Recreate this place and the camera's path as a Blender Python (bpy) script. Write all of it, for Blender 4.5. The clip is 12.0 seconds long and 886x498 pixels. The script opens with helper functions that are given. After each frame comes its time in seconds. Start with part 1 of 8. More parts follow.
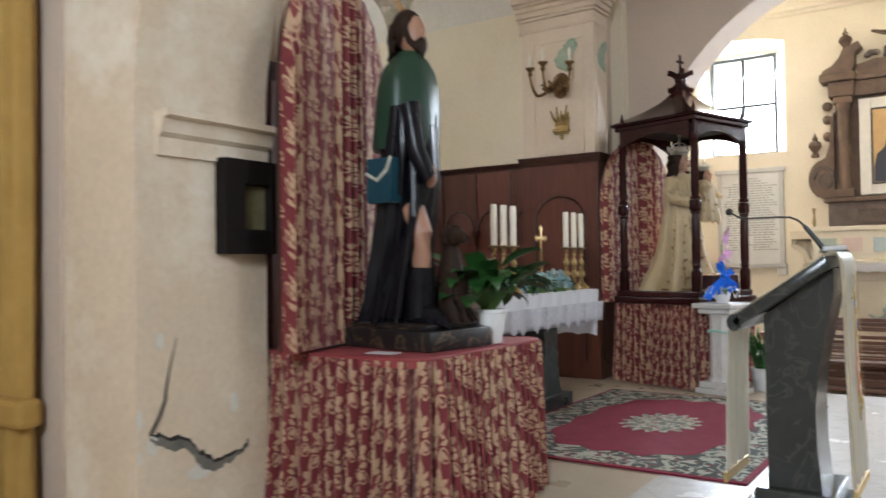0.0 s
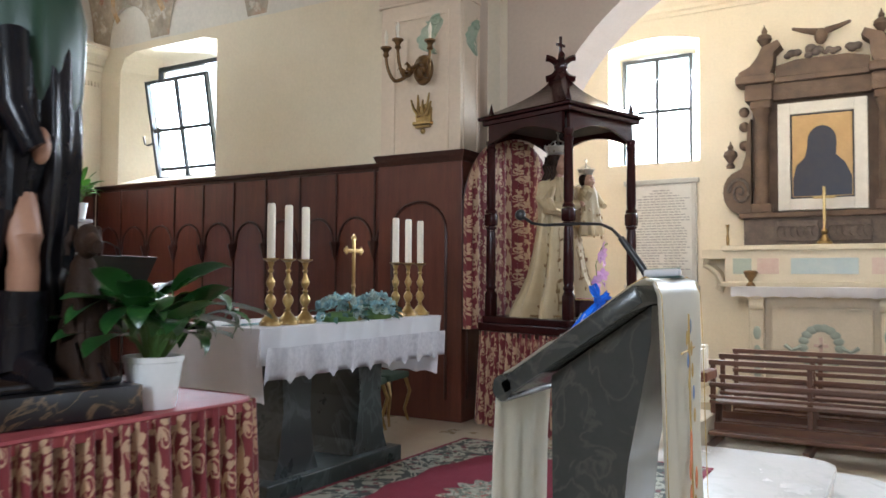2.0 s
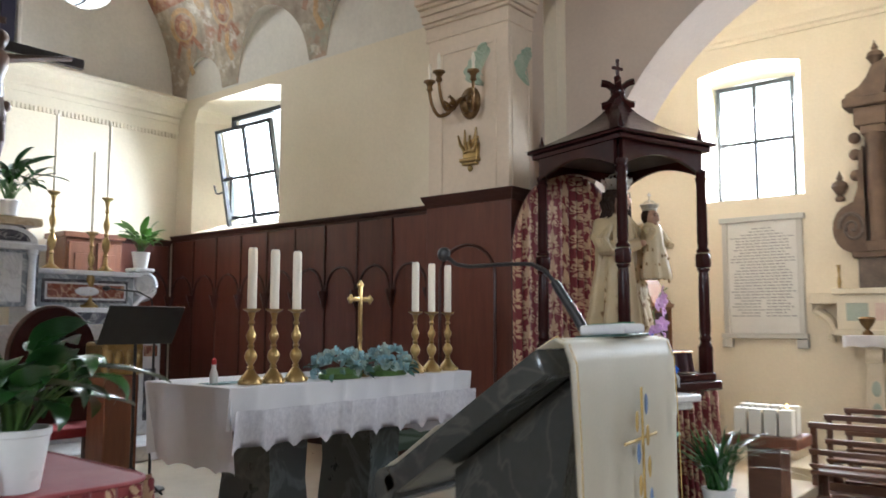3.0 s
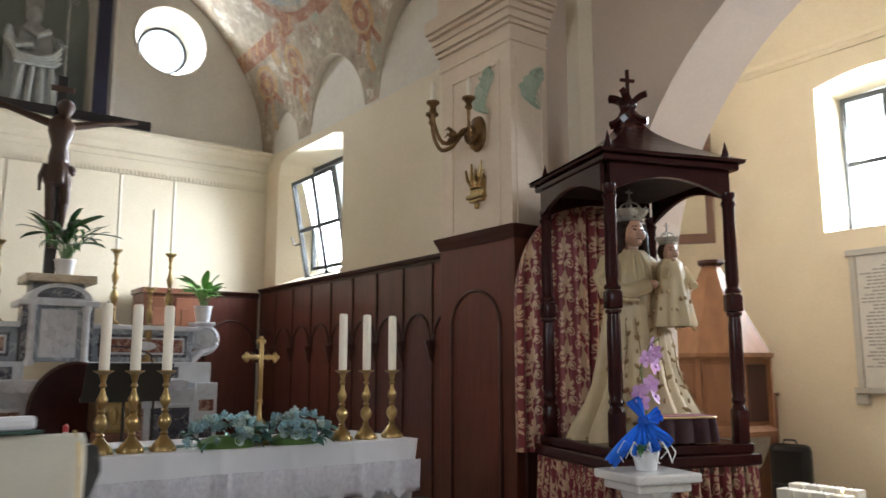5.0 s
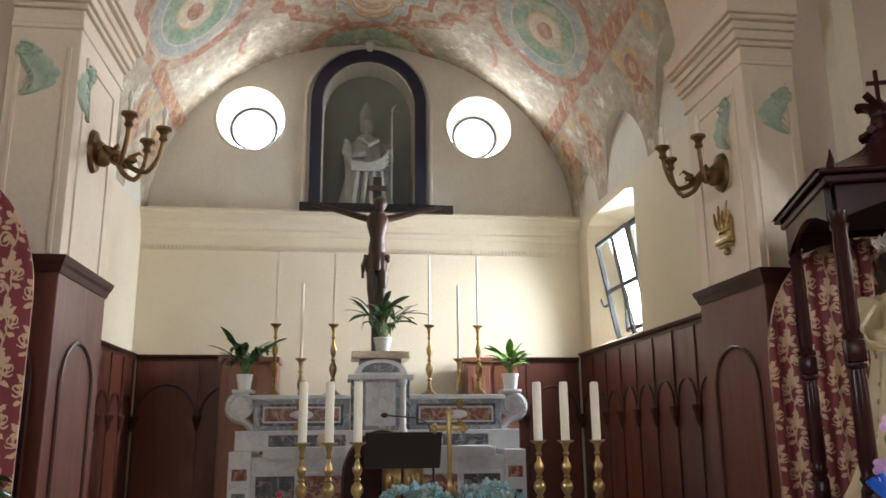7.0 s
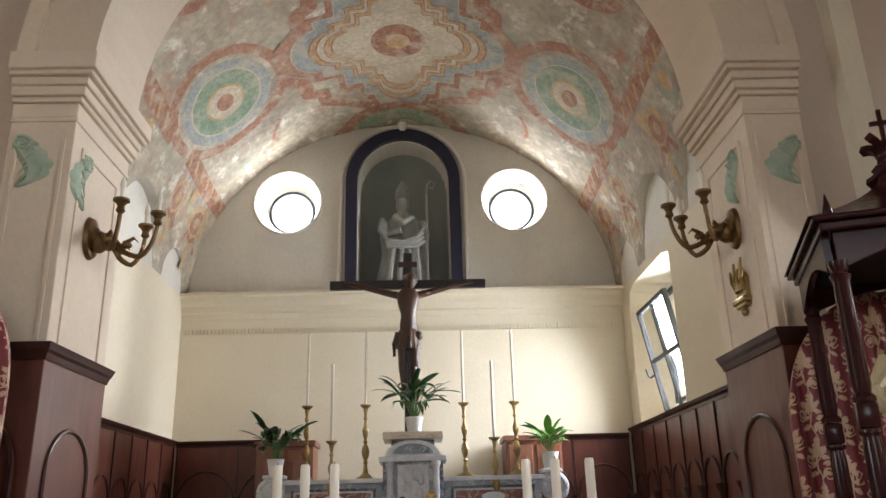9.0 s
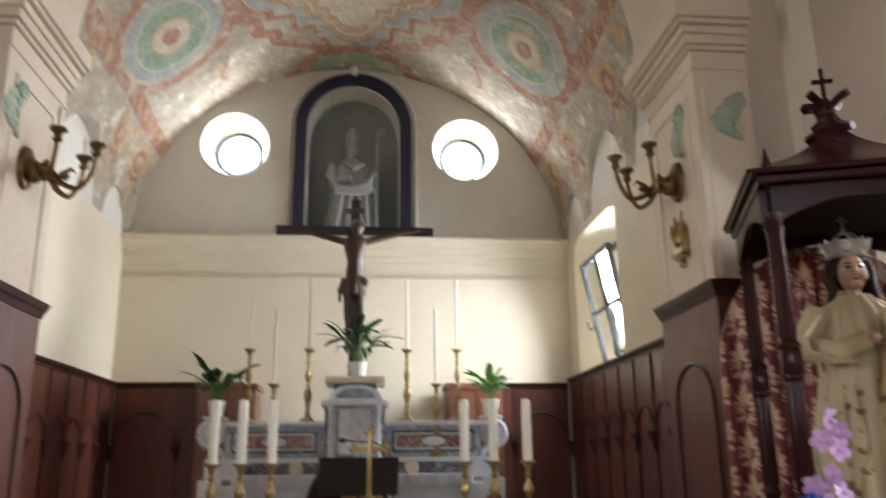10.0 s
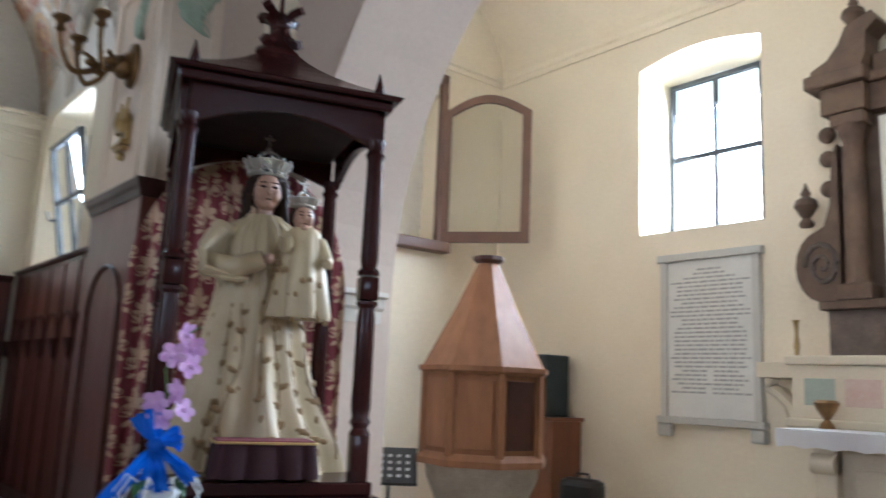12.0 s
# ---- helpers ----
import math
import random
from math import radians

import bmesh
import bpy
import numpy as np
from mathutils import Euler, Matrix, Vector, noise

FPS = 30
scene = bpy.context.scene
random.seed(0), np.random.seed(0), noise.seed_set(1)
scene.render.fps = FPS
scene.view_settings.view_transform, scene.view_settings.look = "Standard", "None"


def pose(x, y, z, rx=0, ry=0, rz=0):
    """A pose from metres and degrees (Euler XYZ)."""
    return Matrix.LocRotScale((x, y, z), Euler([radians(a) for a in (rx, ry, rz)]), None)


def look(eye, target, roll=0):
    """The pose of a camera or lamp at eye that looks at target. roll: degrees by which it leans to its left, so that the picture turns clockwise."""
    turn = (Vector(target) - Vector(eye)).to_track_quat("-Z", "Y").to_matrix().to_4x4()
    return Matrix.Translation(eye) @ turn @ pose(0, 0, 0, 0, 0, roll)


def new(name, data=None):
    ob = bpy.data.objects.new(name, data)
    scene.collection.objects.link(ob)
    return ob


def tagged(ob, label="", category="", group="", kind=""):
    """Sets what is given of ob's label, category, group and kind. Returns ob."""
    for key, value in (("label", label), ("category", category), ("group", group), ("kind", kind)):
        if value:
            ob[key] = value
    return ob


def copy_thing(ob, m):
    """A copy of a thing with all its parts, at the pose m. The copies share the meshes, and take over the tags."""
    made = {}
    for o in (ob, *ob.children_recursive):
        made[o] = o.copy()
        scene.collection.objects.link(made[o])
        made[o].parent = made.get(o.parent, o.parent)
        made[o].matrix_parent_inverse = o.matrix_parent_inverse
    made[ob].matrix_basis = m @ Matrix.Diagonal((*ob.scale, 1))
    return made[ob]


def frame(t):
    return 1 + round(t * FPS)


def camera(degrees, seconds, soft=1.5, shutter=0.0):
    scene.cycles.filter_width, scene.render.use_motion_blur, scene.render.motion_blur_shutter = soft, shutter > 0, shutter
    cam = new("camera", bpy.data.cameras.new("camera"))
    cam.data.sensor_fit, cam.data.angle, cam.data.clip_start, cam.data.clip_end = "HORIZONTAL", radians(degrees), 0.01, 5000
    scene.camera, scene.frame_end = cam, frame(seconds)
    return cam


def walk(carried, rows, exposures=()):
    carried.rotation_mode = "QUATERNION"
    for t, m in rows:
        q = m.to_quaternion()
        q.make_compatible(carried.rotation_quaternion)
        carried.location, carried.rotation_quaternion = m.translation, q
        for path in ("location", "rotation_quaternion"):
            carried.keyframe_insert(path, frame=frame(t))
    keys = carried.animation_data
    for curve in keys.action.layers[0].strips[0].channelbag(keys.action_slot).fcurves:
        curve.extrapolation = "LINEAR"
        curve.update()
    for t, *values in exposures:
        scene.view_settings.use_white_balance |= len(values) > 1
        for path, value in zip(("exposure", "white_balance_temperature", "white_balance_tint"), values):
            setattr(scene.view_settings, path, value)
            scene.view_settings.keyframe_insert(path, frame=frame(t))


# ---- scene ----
cam = camera(58.3, 12.0, shutter=0.5)
PATH = [
    (0, (0.43, 0.531, 1.273), (-0.695, 2.184, 1.313), -0.8),
    (0.3, (0.432, 0.806, 1.263), (-0.636, 2.497, 1.283), -0.8),
    (0.5, (0.411, 0.974, 1.272), (-0.615, 2.691, 1.278), -0.5),
    (0.6, (0.416, 1.071, 1.283), (-0.591, 2.799, 1.288), -0.5),
    (1, (0.468, 1.41, 1.285), (-0.485, 3.169, 1.292), -0.3),
    (1.5, (0.507, 1.9, 1.3), (-0.471, 3.644, 1.341), 0.1),
    (2, (0.519, 2.361, 1.311), (-0.506, 4.077, 1.383), 0.3),
    (2.5, (0.632, 2.799, 1.305), (-0.51, 4.434, 1.447), 0.2),
    (3, (0.714, 3.231, 1.344), (-0.556, 4.764, 1.53), 0.1),
    (3.5, (0.771, 3.676, 1.389), (-0.616, 5.094, 1.643), -0.1),
    (5.3, (1.435, 5.044, 1.42), (-0.255, 6.069, 1.723), 0.1),
    (5.5, (1.492, 5.175, 1.42), (-0.263, 6.083, 1.728), 0.2),
    (6, (1.572, 5.435, 1.382), (-0.269, 6.134, 1.731), 0.1),
    (6.5, (1.592, 5.726, 1.445), (-0.323, 6.137, 1.85), 0.1),
    (7, (1.697, 5.956, 1.461), (-0.236, 6.204, 1.912), -0.5),
    (7.5, (1.668, 6.164, 1.442), (-0.258, 6.292, 1.969), -0.8),
    (7.7, (1.635, 6.232, 1.45), (-0.273, 6.332, 2.042), -0.9),
    (9.5, (1.554, 6.517, 1.453), (-0.339, 6.578, 2.096), -1.6),
    (10, (1.545, 6.518, 1.39), (-0.374, 6.706, 1.919), -0.7),
    (10.5, (1.578, 6.532, 1.385), (-0.312, 7.044, 1.79), -0.5),
    (11, (1.57, 6.744, 1.407), (-0.244, 7.513, 1.75), 0.7),
    (11.5, (1.688, 7.027, 1.454), (-0.016, 8.024, 1.771), 1.6),
    (12, (1.393, 7.209, 1.406), (-0.132, 8.458, 1.745), 2.5),
]
walk(cam, [(t, look(eye, target, roll)) for t, eye, target, roll in PATH], exposures=[
    (0, 0.45, 5900, 10), (1.5, 0.52, 5700, 10), (2.2, 0.46, 5700, 10), (3.5, 0.2, 5950, 10), (5.5, 0.0, 6150, 11), (7.3, 0.1, 6300, 12), (9.5, 0.0, 6300, 13), (10.5, 0.0, 5950, 11), (11, 0.02, 5550, 10), (11.5, -0.14, 5600, 10), (12, -0.06, 5200, 10)])


# ---- light: overcast daylight through the windows, plus two added fill lamps ----
world = bpy.data.worlds.new("sky")
scene.world = world
world.use_nodes = True
wn = world.node_tree.nodes
sky = wn.new("ShaderNodeTexSky")
sky.sky_type, sky.sun_disc, sky.sun_elevation, sky.sun_rotation = "NISHITA", False, radians(48), radians(150)
world.node_tree.links.new(sky.outputs[0], wn["Background"].inputs[0])
wn["Background"].inputs[1].default_value = 0.15
sun = new("sun", bpy.data.lights.new("sun", "SUN"))
sun.data.energy, sun.data.angle, sun.data.color = 1.2, radians(12), (1, 0.95, 0.87)
sun.matrix_world = look((0, 0, 30), (-14, -20, 0))


def window_light(x, y, z, tx, ty, tz, w, h, watts, color=(0.90, 0.96, 1.0), spread=180):
    lamp = new("window_light", bpy.data.lights.new("window_light", "AREA"))
    lamp.data.shape, lamp.data.size, lamp.data.size_y, lamp.data.energy, lamp.data.color = "RECTANGLE", w, h, watts, color
    lamp.data.spread = radians(spread)
    lamp.matrix_world = look((x, y, z), (tx, ty, tz))


window_light(-7.85, 9.88, 3.5, -5.6, 3, 1.1, 1.3, 1.6, 275, spread=135)          # chancel window
window_light(-2.7, 14.2, 3.8, -2.7, 8, 1.8, 1.0, 1.6, 430)          # chapel window
window_light(1.6, 14.2, 3.8, 1.6, 8, 1.8, 1.0, 1.6, 420)            # its twin past the side altar
window_light(-9.75, 4.58, 5.93, -3, 4.9, 4.2, 0.65, 0.65, 48)       # round windows
window_light(-9.75, 7.94, 5.93, -3, 7.6, 4.2, 0.65, 0.65, 48)
window_light(0.5, -2.55, 3.6, 0.5, 6, 1.0, 1.2, 1.8, 235)           # added fill lamp in an assumed, unseen opening of the near chapel
window_light(11.2, 6.4, 4.6, 0, 6.4, 2.0, 2.6, 2.2, 200)            # added fill lamp in an assumed, unseen opening of the nave front


# ---- materials ----
def mat(name, c1, c2=None, rough=0.6, metal=0.0, scale=5.0, fine=60.0, bump=0.15, mix=0.5, rvar=0.1, per_object=0.0, stretch=(1, 1, 1), spec=0.5, coat=0.0, island=0.0):
    m = bpy.data.materials.new(name)
    m.use_nodes = True
    nt = m.node_tree
    n, lk = nt.nodes, nt.links
    b = n["Principled BSDF"]
    c2 = c2 or tuple(v * 0.82 for v in c1)
    tc = n.new("ShaderNodeTexCoord")
    mp = n.new("ShaderNodeMapping")
    mp.inputs["Scale"].default_value = stretch
    lk.new(tc.outputs["Object"], mp.inputs[0])
    a = n.new("ShaderNodeTexNoise")
    a.inputs["Scale"].default_value, a.inputs["Detail"].default_value, a.inputs["Roughness"].default_value = scale, 5, 0.62
    f = n.new("ShaderNodeTexNoise")
    f.inputs["Scale"].default_value, f.inputs["Detail"].default_value = fine, 3
    lk.new(mp.outputs[0], a.inputs[0])
    lk.new(mp.outputs[0], f.inputs[0])
    ramp = n.new("ShaderNodeMapRange")
    ramp.inputs[1].default_value, ramp.inputs[2].default_value = 0.5 - 0.28, 0.5 + 0.28
    lk.new(a.outputs[0], ramp.inputs[0])
    mx = n.new("ShaderNodeMix")
    mx.data_type = "RGBA"
    mx.inputs[6].default_value, mx.inputs[7].default_value = (*c1, 1), (*c2, 1)
    lk.new(ramp.outputs[0], mx.inputs[0])
    hs = n.new("ShaderNodeHueSaturation")
    lk.new(mx.outputs[2], hs.inputs["Color"])
    v = n.new("ShaderNodeMapRange")
    v.inputs[3].default_value, v.inputs[4].default_value = 1 - 0.16 * mix, 1 + 0.16 * mix
    lk.new(f.outputs[0], v.inputs[0])
    if per_object or island:
        src = n.new("ShaderNodeObjectInfo").outputs["Random"] if per_object else n.new("ShaderNodeNewGeometry").outputs["Random Per Island"]
        pr = n.new("ShaderNodeMapRange")
        k = per_object or island
        pr.inputs[3].default_value, pr.inputs[4].default_value = 1 - k, 1 + k
        lk.new(src, pr.inputs[0])
        mu = n.new("ShaderNodeMath")
        mu.operation = "MULTIPLY"
        lk.new(v.outputs[0], mu.inputs[0])
        lk.new(pr.outputs[0], mu.inputs[1])
        lk.new(mu.outputs[0], hs.inputs["Value"])
    else:
        lk.new(v.outputs[0], hs.inputs["Value"])
    lk.new(hs.outputs[0], b.inputs["Base Color"])
    rr = n.new("ShaderNodeMapRange")
    rr.inputs[3].default_value, rr.inputs[4].default_value = max(0.02, rough - rvar), min(1, rough + rvar)
    lk.new(a.outputs[0], rr.inputs[0])
    lk.new(rr.outputs[0], b.inputs["Roughness"])
    b.inputs["Metallic"].default_value = metal
    b.inputs["Specular IOR Level"].default_value = spec
    b.inputs["Coat Weight"].default_value = coat
    if bump:
        bp = n.new("ShaderNodeBump")
        bp.inputs["Strength"].default_value, bp.inputs["Distance"].default_value = bump, 0.01
        ad = n.new("ShaderNodeMath")
        ad.operation = "ADD"
        lk.new(a.outputs[0], ad.inputs[0])
        lk.new(f.outputs[0], ad.inputs[1])
        lk.new(ad.outputs[0], bp.inputs["Height"])
        lk.new(bp.outputs[0], b.inputs["Normal"])
    return m


def glow(name, color, strength):
    m = bpy.data.materials.new(name)
    m.use_nodes = True
    b = m.node_tree.nodes["Principled BSDF"]
    b.inputs["Base Color"].default_value = (*color, 1)
    b.inputs["Emission Color"].default_value = (*color, 1)
    b.inputs["Emission Strength"].default_value = strength
    return m


def glass(name, rough=0.02, tint=(0.95, 0.97, 0.96)):
    m = bpy.data.materials.new(name)
    m.use_nodes = True
    b = m.node_tree.nodes["Principled BSDF"]
    b.inputs["Base Color"].default_value = (*tint, 1)
    b.inputs["Transmission Weight"].default_value = 1
    b.inputs["Roughness"].default_value = rough
    b.inputs["IOR"].default_value = 1.05
    return m


def damask(name, ground, figure, size=0.16, rough=0.75):
    """Woven cloth with columns of acanthus sprays, stems and curls in a lighter thread, column by column."""
    m = mat(name, ground, tuple(c * 0.8 for c in ground), rough, 0, 3, 400, 0.2, 0.6)
    n, lk = m.node_tree.nodes, m.node_tree.links

    def math_node(op, a, b=None):
        k = n.new("ShaderNodeMath")
        k.operation = op
        for i, v in enumerate((a, b)):
            if v is None:
                continue
            if isinstance(v, (int, float)):
                k.inputs[i].default_value = v
            else:
                lk.new(v, k.inputs[i])
        return k.outputs[0]

    tc = n.new("ShaderNodeUVMap")
    warp = n.new("ShaderNodeTexNoise")
    warp.inputs["Scale"].default_value, warp.inputs["Detail"].default_value = 3.0 / size, 3
    lk.new(tc.outputs[0], warp.inputs[0])
    add = n.new("ShaderNodeMixRGB")
    add.blend_type = "ADD"
    add.inputs[0].default_value = size * 0.24
    lk.new(tc.outputs[0], add.inputs[1])
    lk.new(warp.outputs[1], add.inputs[2])
    sp = n.new("ShaderNodeSeparateXYZ")
    lk.new(add.outputs[0], sp.inputs[0])
    # cell coordinates: x from -0.5 to 0.5, y from -0.8 to 0.8, columns shifted and every second one mirrored
    u = math_node("DIVIDE", sp.outputs[0], size)
    col = math_node("FLOOR", u)
    odd = math_node("ABSOLUTE", math_node("MODULO", col, 2.0))
    v = math_node("ADD", math_node("DIVIDE", sp.outputs[1], size), math_node("MULTIPLY", math_node("FRACT", math_node("MULTIPLY", col, 0.3819)), 1.6))
    flip = math_node("SUBTRACT", 1.0, math_node("MULTIPLY", odd, 2.0))
    cx = math_node("MULTIPLY", math_node("SUBTRACT", math_node("SUBTRACT", u, col), 0.5), flip)
    cy = math_node("SUBTRACT", math_node("FLOORED_MODULO", v, 1.6), 0.8)
    best = None
    # each leaf: foot x, foot y, angle, length, half width
    for fx, fy, ang, ln, hw in (
            (0.0, 0.05, 92, 0.66, 0.13), (-0.02, 0.06, 140, 0.46, 0.11), (0.02, 0.06, 42, 0.46, 0.11), (0.0, 0.02, 185, 0.42, 0.085), (0.0, 0.02, -8, 0.42, 0.085),
            (0.12, -0.28, 20, 0.36, 0.09), (0.08, -0.42, -38, 0.42, 0.085), (-0.08, -0.5, 205, 0.38, 0.09), (-0.1, -0.3, 160, 0.30, 0.07), (0.0, -0.78, 70, 0.34, 0.07)):
        c, d = math.cos(math.radians(ang)), math.sin(math.radians(ang))
        t = math_node("ADD", math_node("ADD", math_node("MULTIPLY", cx, c / ln), math_node("MULTIPLY", cy, d / ln)), -(fx * c + fy * d) / ln)
        w = math_node("ABSOLUTE", math_node("ADD", math_node("SUBTRACT", math_node("MULTIPLY", cy, c), math_node("MULTIPLY", cx, d)), fx * d - fy * c))
        bulge = math_node("MULTIPLY", math_node("MULTIPLY", t, math_node("SUBTRACT", 1.0, t)), 4 * hw)
        tooth = math_node("MULTIPLY", math_node("SINE", math_node("MULTIPLY", t, 26.0)), hw * 0.16)
        f = math_node("SUBTRACT", math_node("ADD", bulge, tooth), w)
        best = f if best is None else math_node("MAXIMUM", best, f)
    # the wavy stem and a curl beside it
    wave = math_node("MULTIPLY", math_node("SINE", math_node("MULTIPLY", cy, 3.93)), 0.09)
    stem = math_node("SUBTRACT", 0.03, math_node("ABSOLUTE", math_node("SUBTRACT", cx, wave)))
    best = math_node("MAXIMUM", best, stem)
    for qx, qy, sgn in ((0.29, -0.62, 1.0), (-0.31, -0.12, -1.0)):
        dx, dy = math_node("SUBTRACT", cx, qx), math_node("SUBTRACT", cy, qy)
        r = math_node("SQRT", math_node("ADD", math_node("MULTIPLY", dx, dx), math_node("MULTIPLY", dy, dy)))
        th = math_node("MULTIPLY", math_node("ARCTAN2", dy, dx), 0.022 * sgn)
        for base in (0.06, 0.2):
            best = math_node("MAXIMUM", best, math_node("SUBTRACT", 0.03, math_node("ABSOLUTE", math_node("SUBTRACT", r, math_node("ADD", th, base)))))
    edge = n.new("ShaderNodeMapRange")
    edge.inputs[1].default_value, edge.inputs[2].default_value, edge.inputs[4].default_value = -0.006, 0.012, 0.95
    lk.new(best, edge.inputs[0])
    b = n["Principled BSDF"]
    old = b.inputs["Base Color"].links[0].from_socket
    mx = n.new("ShaderNodeMix")
    mx.data_type = "RGBA"
    lk.new(edge.outputs[0], mx.inputs[0])
    lk.new(old, mx.inputs[6])
    mx.inputs[7].default_value = (*figure, 1)
    lk.new(mx.outputs[2], b.inputs["Base Color"])
    b.inputs["Sheen Weight"].default_value = 0.2
    return m


def sheer(m, share):
    """Thin cloth: part of the light that falls on its back comes through."""
    n, lk = m.node_tree.nodes, m.node_tree.links
    b, out = n["Principled BSDF"], n["Material Output"]
    tr = n.new("ShaderNodeBsdfTranslucent")
    lk.new(b.inputs["Base Color"].links[0].from_socket, tr.inputs[0])
    mx = n.new("ShaderNodeMixShader")
    mx.inputs[0].default_value = share
    lk.new(b.outputs[0], mx.inputs[1])
    lk.new(tr.outputs[0], mx.inputs[2])
    lk.new(mx.outputs[0], out.inputs[0])
    return m


def veined(name, ground, vein, scale=3.0, rough=0.25, width=0.06):
    """Polished marble with thin wandering veins."""
    m = mat(name, ground, tuple(c * 0.75 for c in ground), rough, 0, scale, scale * 12, 0.02, 0.5)
    n, lk = m.node_tree.nodes, m.node_tree.links
    tc = n.new("ShaderNodeTexCoord")
    no = n.new("ShaderNodeTexNoise")
    no.inputs["Scale"].default_value, no.inputs["Detail"].default_value, no.inputs["Distortion"].default_value = scale * 0.8, 6, 1.2
    lk.new(tc.outputs["Object"], no.inputs[0])
    d = n.new("ShaderNodeMath")
    d.operation = "SUBTRACT"
    d.inputs[1].default_value = 0.5
    ab = n.new("ShaderNodeMath")
    ab.operation = "ABSOLUTE"
    lk.new(no.outputs[0], d.inputs[0])
    lk.new(d.outputs[0], ab.inputs[0])
    th = n.new("ShaderNodeMapRange")
    th.inputs[1].default_value, th.inputs[2].default_value, th.inputs[3].default_value, th.inputs[4].default_value = 0, width, 0.85, 0
    lk.new(ab.outputs[0], th.inputs[0])
    b = n["Principled BSDF"]
    old = b.inputs["Base Color"].links[0].from_socket
    mx = n.new("ShaderNodeMix")
    mx.data_type = "RGBA"
    lk.new(th.outputs[0], mx.inputs[0])
    lk.new(old, mx.inputs[6])
    mx.inputs[7].default_value = (*vein, 1)
    lk.new(mx.outputs[2], b.inputs["Base Color"])
    return m


PLASTER = mat("cream_plaster", (0.76, 0.68, 0.53), (0.69, 0.60, 0.45), 0.85, 0, 0.8, 30, 0.12, 0.5)
PLASTER_WHITE = mat("pale_plaster", (0.72, 0.68, 0.60), (0.60, 0.56, 0.49), 0.85, 0, 1.1, 25, 0.15, 0.7)
PLASTER_OLD = mat("worn_ochre_plaster", (0.74, 0.61, 0.46), (0.62, 0.49, 0.35), 0.8, 0, 1.3, 30, 0.2, 0.8)
ARCH_PAINT = mat("greige_wall_paint", (0.60, 0.49, 0.40), (0.53, 0.43, 0.35), 0.85, 0, 0.9, 30, 0.1, 0.5)
FRESCO = mat("faded_fresco", (0.54, 0.46, 0.34), (0.27, 0.22, 0.17), 0.9, 0, 2.1, 11, 0.35, 3.0)
F_RED = mat("fresco_red", (0.24, 0.085, 0.05), (0.45, 0.26, 0.17), 0.9, 0, 9, 26, 0.3, 3.0)
F_GREEN = mat("fresco_green", (0.13, 0.22, 0.14), (0.34, 0.39, 0.28), 0.9, 0, 8, 26, 0.3, 3.0)
F_BLUE = mat("fresco_slate", (0.24, 0.27, 0.28), (0.42, 0.41, 0.36), 0.9, 0, 6, 22, 0.3, 3.0)
F_GOLD = mat("fresco_ochre", (0.40, 0.22, 0.085), (0.58, 0.42, 0.24), 0.9, 0, 8, 24, 0.3, 3.0)
F_PALE = mat("fresco_pale", (0.64, 0.56, 0.43), (0.44, 0.36, 0.26), 0.9, 0, 4, 20, 0.3, 3.0)


def worn(m, under, scale, lo, hi):
    """Paint flaked away in patches to the layer under it."""
    n, lk = m.node_tree.nodes, m.node_tree.links
    tc = n.new("ShaderNodeTexCoord")
    no = n.new("ShaderNodeTexNoise")
    no.inputs["Scale"].default_value, no.inputs["Detail"].default_value, no.inputs["Roughness"].default_value = scale, 8, 0.7
    lk.new(tc.outputs["Object"], no.inputs[0])
    mr = n.new("ShaderNodeMapRange")
    mr.inputs[1].default_value, mr.inputs[2].default_value = lo, hi
    lk.new(no.outputs[0], mr.inputs[0])
    b = n["Principled BSDF"]
    old = b.inputs["Base Color"].links[0].from_socket
    mx = n.new("ShaderNodeMix")
    mx.data_type = "RGBA"
    lk.new(mr.outputs[0], mx.inputs[0])
    lk.new(old, mx.inputs[6])
    mx.inputs[7].default_value = (*under, 1)
    lk.new(mx.outputs[2], b.inputs["Base Color"])


worn(FRESCO, (0.40, 0.17, 0.10), 1.7, 0.56, 0.72)
worn(FRESCO, (0.30, 0.36, 0.28), 1.3, 0.57, 0.70)
worn(FRESCO, (0.70, 0.66, 0.57), 3.1, 0.55, 0.66)
for fm_, sc_w in ((F_RED, 4.0), (F_GREEN, 3.4), (F_BLUE, 3.0), (F_GOLD, 3.7), (F_PALE, 2.6)):
    worn(fm_, (0.52, 0.44, 0.33), sc_w, 0.49, 0.66)
worn(PLASTER_OLD, (0.78, 0.70, 0.58), 1.2, 0.52, 0.68)
FLOOR = mat("worn_stone_floor", (0.50, 0.42, 0.30), (0.40, 0.33, 0.24), 0.3, 0, 2, 40, 0.05, 0.7)
MARBLE = veined("white_marble", (0.72, 0.70, 0.67), (0.55, 0.53, 0.50), 2.0, 0.25, 0.02)
WOOD = mat("dark_stained_wood", (0.132, 0.038, 0.023), (0.072, 0.021, 0.014), 0.36, 0, 2.5, 30, 0.08, 1.0, spec=0.35, stretch=(6, 6, 0.7), per_object=0.12)
WOODEDGE = mat("dark_wood_trim", (0.06, 0.019, 0.013), (0.032, 0.011, 0.008), 0.36, 0, 3, 30, 0.08, 1.0, spec=0.35)
MAHOG = mat("polished_mahogany", (0.038, 0.009, 0.008), (0.02, 0.005, 0.005), 0.22, 0, 3, 40, 0.03, 0.8, spec=0.2)
IRON = mat("dark_window_iron", (0.035, 0.04, 0.045), (0.02, 0.02, 0.02), 0.55, 0, 8, 80, 0.1)
